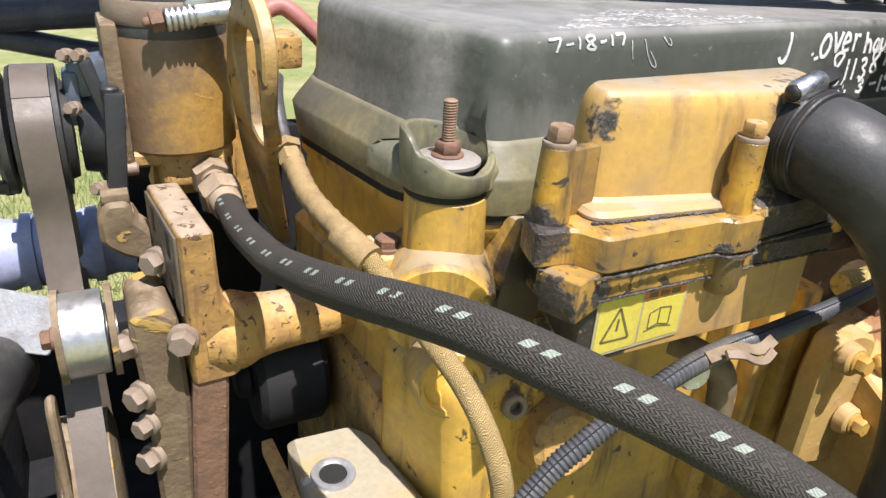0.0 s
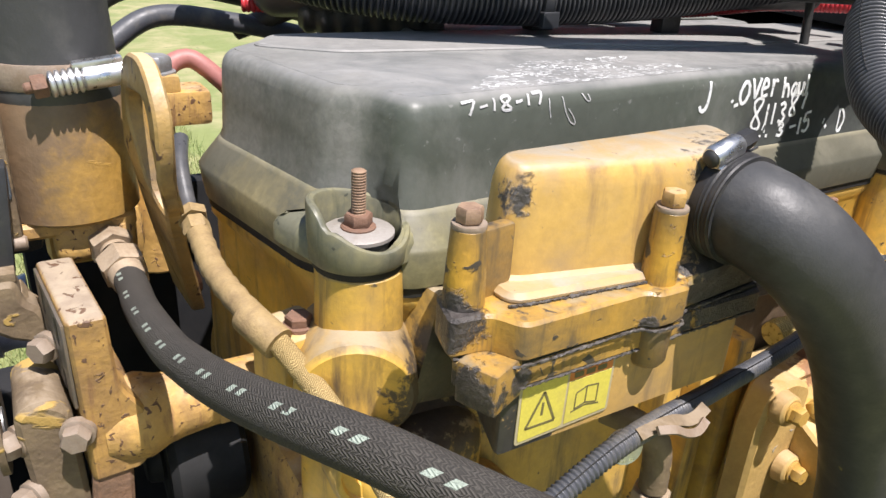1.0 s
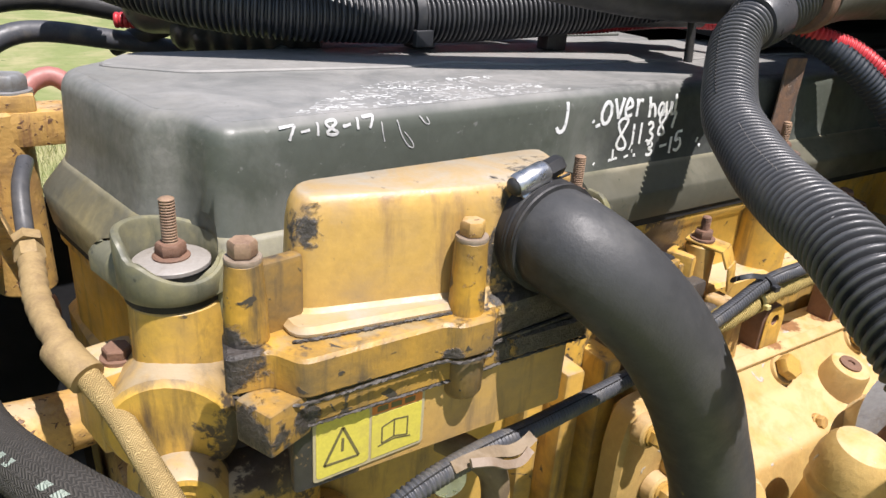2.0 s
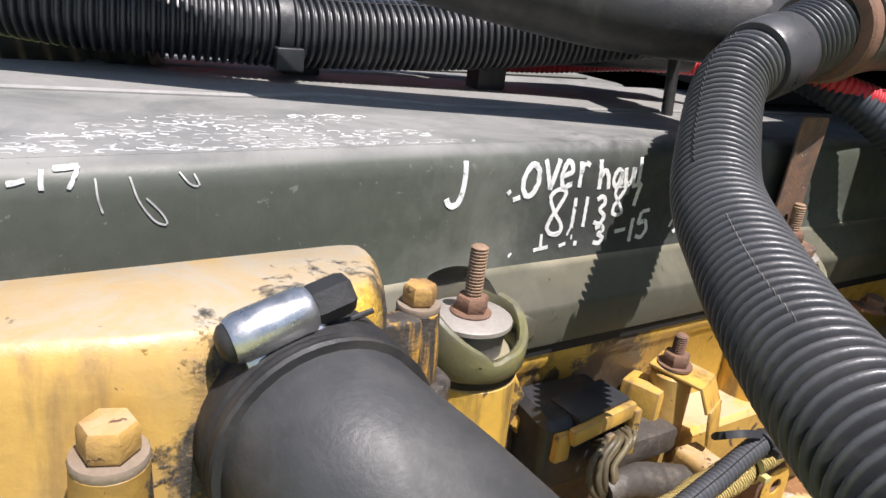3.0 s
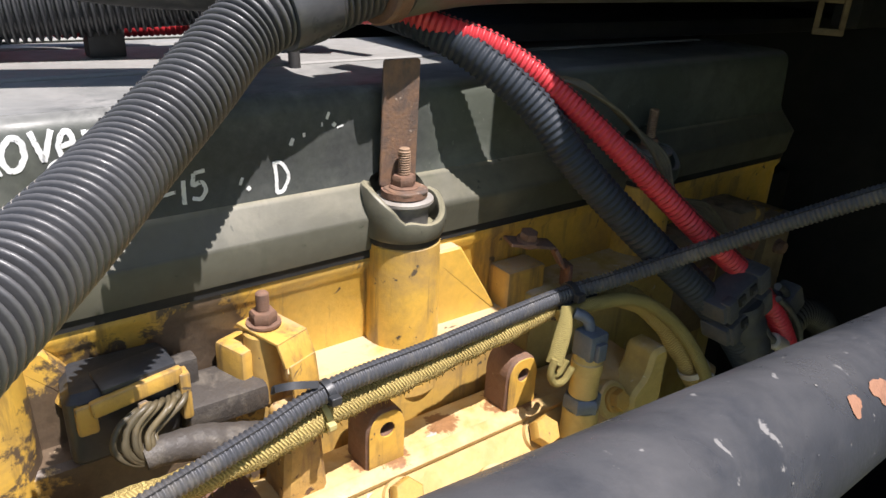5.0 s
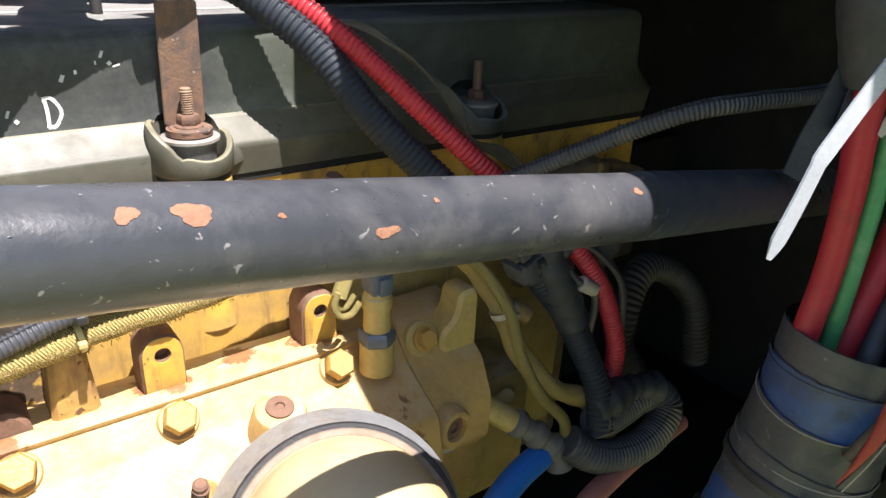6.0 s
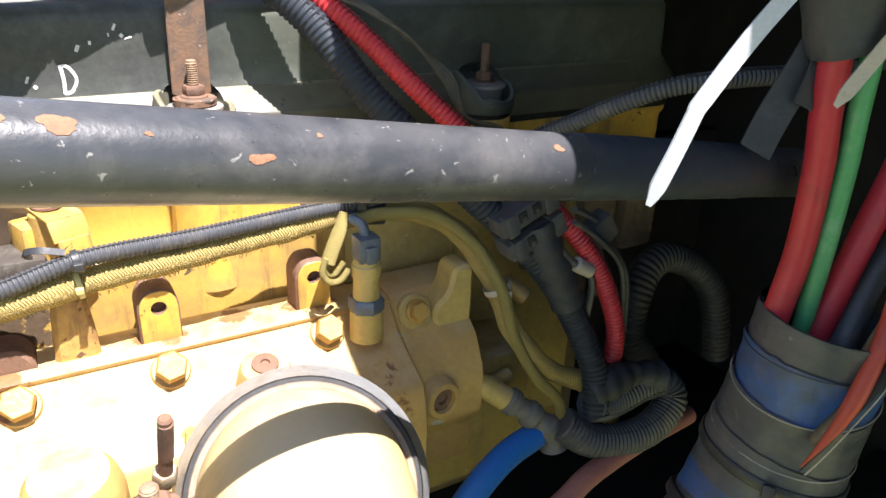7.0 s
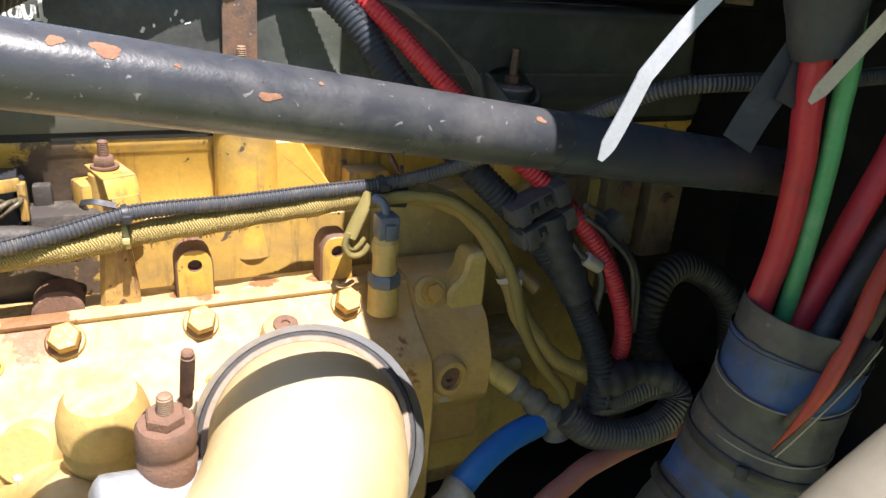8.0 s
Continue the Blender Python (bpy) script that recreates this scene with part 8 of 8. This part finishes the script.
def make_rear_clutter():
    t = thing("junction_plug", "dark grey multi-way connector with moulded windows", "connector", (0.91, -0.15, 1.25))
    b = B()
    for q, (cx, cz) in enumerate(((0.899, 1.272), (0.912, 1.246))):
        turn = pose(cx, -0.148, cz, 0, -24, 0)
        b = B()
        box(b, (0, 0, 0), (0.062, 0.028, 0.020), 0.003)
        box(b, (-0.020, -0.012, 0.0), (0.012, 0.010, 0.023), 0.002)
        box(b, (0.026, -0.002, 0.0), (0.016, 0.030, 0.024), 0.003)
        bmesh.ops.transform(b, matrix=turn, verts=b.verts)
        shell = part("housing", b, LOOM_THIN, t)
        for dx in (-0.006, 0.010):
            b = B()
            box(b, (dx, -0.0145, 0.002), (0.009, 0.003, 0.010), 0.001)
            bmesh.ops.transform(b, matrix=turn, verts=b.verts)
            part("window", b, GASKET, shell, "dark moulded window")
            b = B()
            box(b, (dx, -0.0158, -0.0005), (0.004, 0.003, 0.006), 0.0008)
            bmesh.ops.transform(b, matrix=turn, verts=b.verts)
            part("latch", b, LOOM_GREY, shell)
    b = B()
    tube(b, [(0.918, -0.148, 1.258), (0.932, -0.152, 1.225), (0.950, -0.156, 1.190), (0.962, -0.160, 1.165)], 0.0185, 18, 0.004, lambda s: 1 + 0.06 * math.sin(s * 260) - 1.6 * max(0, s - 0.07))
    part("taped_neck", b, DARK_TAPE, t)
    b = B()
    cyl(b, (0.960, -0.165, 1.212), (0.980, -0.168, 1.200), 0.008, 0.0075)
    part("pin", b, OLD_NYLON, t)
    b = B()
    box(b, (1.000, -0.150, 1.236), (0.030, 0.022, 0.030), 0.004, (0, -35, 0))
    tube(b, [(0.955, -0.16, 1.268), (0.985, -0.155, 1.252), (1.02, -0.15, 1.215), (1.05, -0.15, 1.17), (1.06, -0.15, 1.10)], 0.0035, 10, 0.005)
    tube(b, [(0.952, -0.165, 1.258), (0.985, -0.165, 1.235), (1.03, -0.16, 1.19), (1.045, -0.16, 1.12)], 0.003, 10, 0.005)
    part("side_plug", b, LOOM_THIN, t)
    b = B()
    tube(b, [(0.93, -0.155, 1.25), (0.95, -0.165, 1.22), (0.985, -0.165, 1.19), (0.99, -0.16, 1.14)], 0.004, 10, 0.005)
    tube(b, [(0.94, -0.15, 1.255), (0.965, -0.155, 1.235), (1.0, -0.155, 1.21), (1.01, -0.15, 1.16)], 0.005, 10, 0.005)
    part("wire", b, LOOM_THIN, t)
    loom("coiled_loom", [(0.952, -0.185, 1.034), (0.980, -0.200, 1.012), (1.026, -0.208, 1.002), (1.070, -0.208, 1.006), (1.100, -0.200, 1.026), (1.094, -0.188, 1.044), (1.066, -0.184, 1.046), (1.034, -0.184, 1.040), (1.008, -0.186, 1.040), (0.985, -0.19, 1.05)], 0.0190, 0.0052, 0.10, 24, LOOM_THIN, "dark corrugated loom looped in a knot", "wire loom", (1.03, -0.19, 1.0))
    loom("looped_hose", [(1.163, -0.1, 1.0), (1.125, -0.1, 1.05), (1.124, -0.1, 1.10), (1.15, -0.09, 1.135), (1.19, -0.085, 1.14), (1.24, -0.09, 1.115), (1.275, -0.1, 1.07), (1.29, -0.11, 0.98)], 0.02, 0.007, 0.1, 20, BLACK, "black hose looping behind the connectors", "hose", (1.2, -0.09, 1.0))
    b = B()
    tube(b, [(0.985, -0.185, 1.060), (1.015, -0.186, 1.068), (1.050, -0.186, 1.068), (1.080, -0.190, 1.058)], 0.021, 18, 0.003, lambda s: 0.8 + 0.16 * math.sin(s * 70) + 0.05 * math.sin(s * 330))
    solo("tape_wad", b, DARK_TAPE, "crumpled wad of dark tape round the looped loom", "tape", (1.03, -0.186, 1.05))
    b = B()
    tube(b, [(0.76, -0.235, 0.94), (0.80, -0.21, 0.968), (0.84, -0.192, 0.992), (0.885, -0.178, 1.008), (0.93, -0.17, 1.015)], 0.0148, 22, 0.005)
    solo("blue_hose", b, BLUE, "bright blue braided hose", "hose", (0.86, -0.185, 0.98))
    b = B()
    tube(b, [(0.775, -0.228, 0.948), (0.80, -0.21, 0.967), (0.822, -0.20, 0.98)], 0.0175, 22, 0.004, lambda s: 1 + 0.08 * math.sin(s * 240))
    solo("hose_ferrule", b, ALLOY, "grey crimped ferrule on the blue hose", "fitting", (0.80, -0.21, 0.95))
    f = thing("pipe_fitting", "yellow pipe stub with a grey taped fitting", "fitting", (0.90, -0.16, 1.05))
    b = B()
    cyl(b, (0.865, -0.125, 1.085), (0.905, -0.150, 1.055), 0.013)
    part("stub", b, ENDPAINT, f)
    b = B()
    tube(b, [(0.903, -0.149, 1.058), (0.925, -0.163, 1.040), (0.945, -0.175, 1.02), (0.95, -0.18, 1.0)], 0.0135, 18, 0.003, lambda s: 1 + 0.16 * math.sin(s * 240) + 0.06 * math.sin(s * 700))
    part("wrap", b, GROMMET, f)
    b = B()
    cyl(b, (0.918, -0.110, 1.175), (0.935, -0.125, 1.160), 0.010)
    solo("pipe_plug", b, YELLOW, "small yellow plug stub by the woven pipe", "plug", (0.92, -0.11, 1.17))
    b = B()
    tube(b, [(0.86, -0.235, 0.90), (0.906, -0.227, 0.95), (0.940, -0.223, 0.969), (0.973, -0.219, 0.983), (1.053, -0.208, 0.990), (1.15, -0.19, 0.98)], 0.0118, 18, 0.006)
    solo("pink_hose", b, PINK, "faded red hose running back under the looms", "hose", (0.9, -0.27, 0.98))
    b = B()
    tube(b, [(0.80, -0.33, 0.93), (0.86, -0.32, 0.95), (0.93, -0.31, 0.96)], 0.02, 18, 0.004, lambda s: 1 + 0.05 * math.sin(s * 500))
    solo("pale_hose", b, ALLOY, "pale grey ribbed hose under the looms", "hose", (0.86, -0.32, 0.93))
    b = B()
    low = thing("lower_casting", "shaded yellow casting below the manifold end", "casting", (0.85, -0.08, 0.92))
    cyl(b, (0.78, -0.125, 1.035), (0.93, -0.115, 1.060), 0.009)
    part("pipe", b, ENDPAINT, low)
    b = B()
    box(b, (0.86, -0.06, 1.00), (0.22, 0.09, 0.16), 0.012)
    part("body", b, ENDPAINT, low)
    bolt(low, (0.845, -0.106, 1.005), (0, -1, 0.1), 0.016, RUST)
    bolt(low, (0.80, -0.106, 0.975), (0, -1, 0.1), 0.016, RUST)
    fe = thing("fender_edge", "tan painted edge of the fender", "fender", (0.75, -0.63, 1.0))
    b = B()
    tube(b, [(0.655, -0.615, 1.264), (0.690, -0.613, 1.306), (0.722, -0.618, 1.344), (0.76, -0.625, 1.379), (0.82, -0.64, 1.419)], 0.013, 20, 0.006)
    part("rolled_edge", b, FENDER, fe)
    b = B()
    slab(b, [(0.64, 1.0), (0.90, 1.0), (0.90, 1.439), (0.82, 1.419), (0.76, 1.379), (0.722, 1.344), (0.690, 1.306), (0.655, 1.264)], 0.620, 0.640, 0.004, 0.002, Matrix(((1, 0, 0, 0), (0, 0, -1, 0), (0, 1, 0, 0), (0, 0, 0, 1))))
    bmesh.ops.recalc_face_normals(b, faces=b.faces)
    part("panel", b, FENDER, fe)


make_rear_clutter()

# cables behind the engine front
for pts, r, m, lab in (
        ([(-0.11, 0.42, 1.40), (-0.09, 0.45, 1.452), (-0.02, 0.47, 1.468), (0.08, 0.47, 1.452), (0.20, 0.46, 1.42)], 0.012, BLACK, "black cable arching behind the valve cover"),
        ([(-0.10, 0.40, 1.41), (-0.04, 0.42, 1.44), (0.05, 0.43, 1.43), (0.15, 0.43, 1.41)], 0.011, LOOM_THIN, "dark cable arching behind the valve cover"),
        ([(-0.052, 0.352, 1.392), (-0.040, 0.362, 1.402), (-0.022, 0.366, 1.406), (-0.006, 0.360, 1.396), (0.02, 0.35, 1.37)], 0.0095, PINK, "red cable end behind the valve cover"),
        ([(0.05, 0.45, 1.42), (0.12, 0.40, 1.455), (0.2, 0.36, 1.475), (0.3, 0.34, 1.49)], 0.011, BLACK, "black cable rising to the carrier")):
    b = B()
    tube(b, pts, r, 16, 0.006)
    solo("cable", b, m, lab, "cable", pts[1])
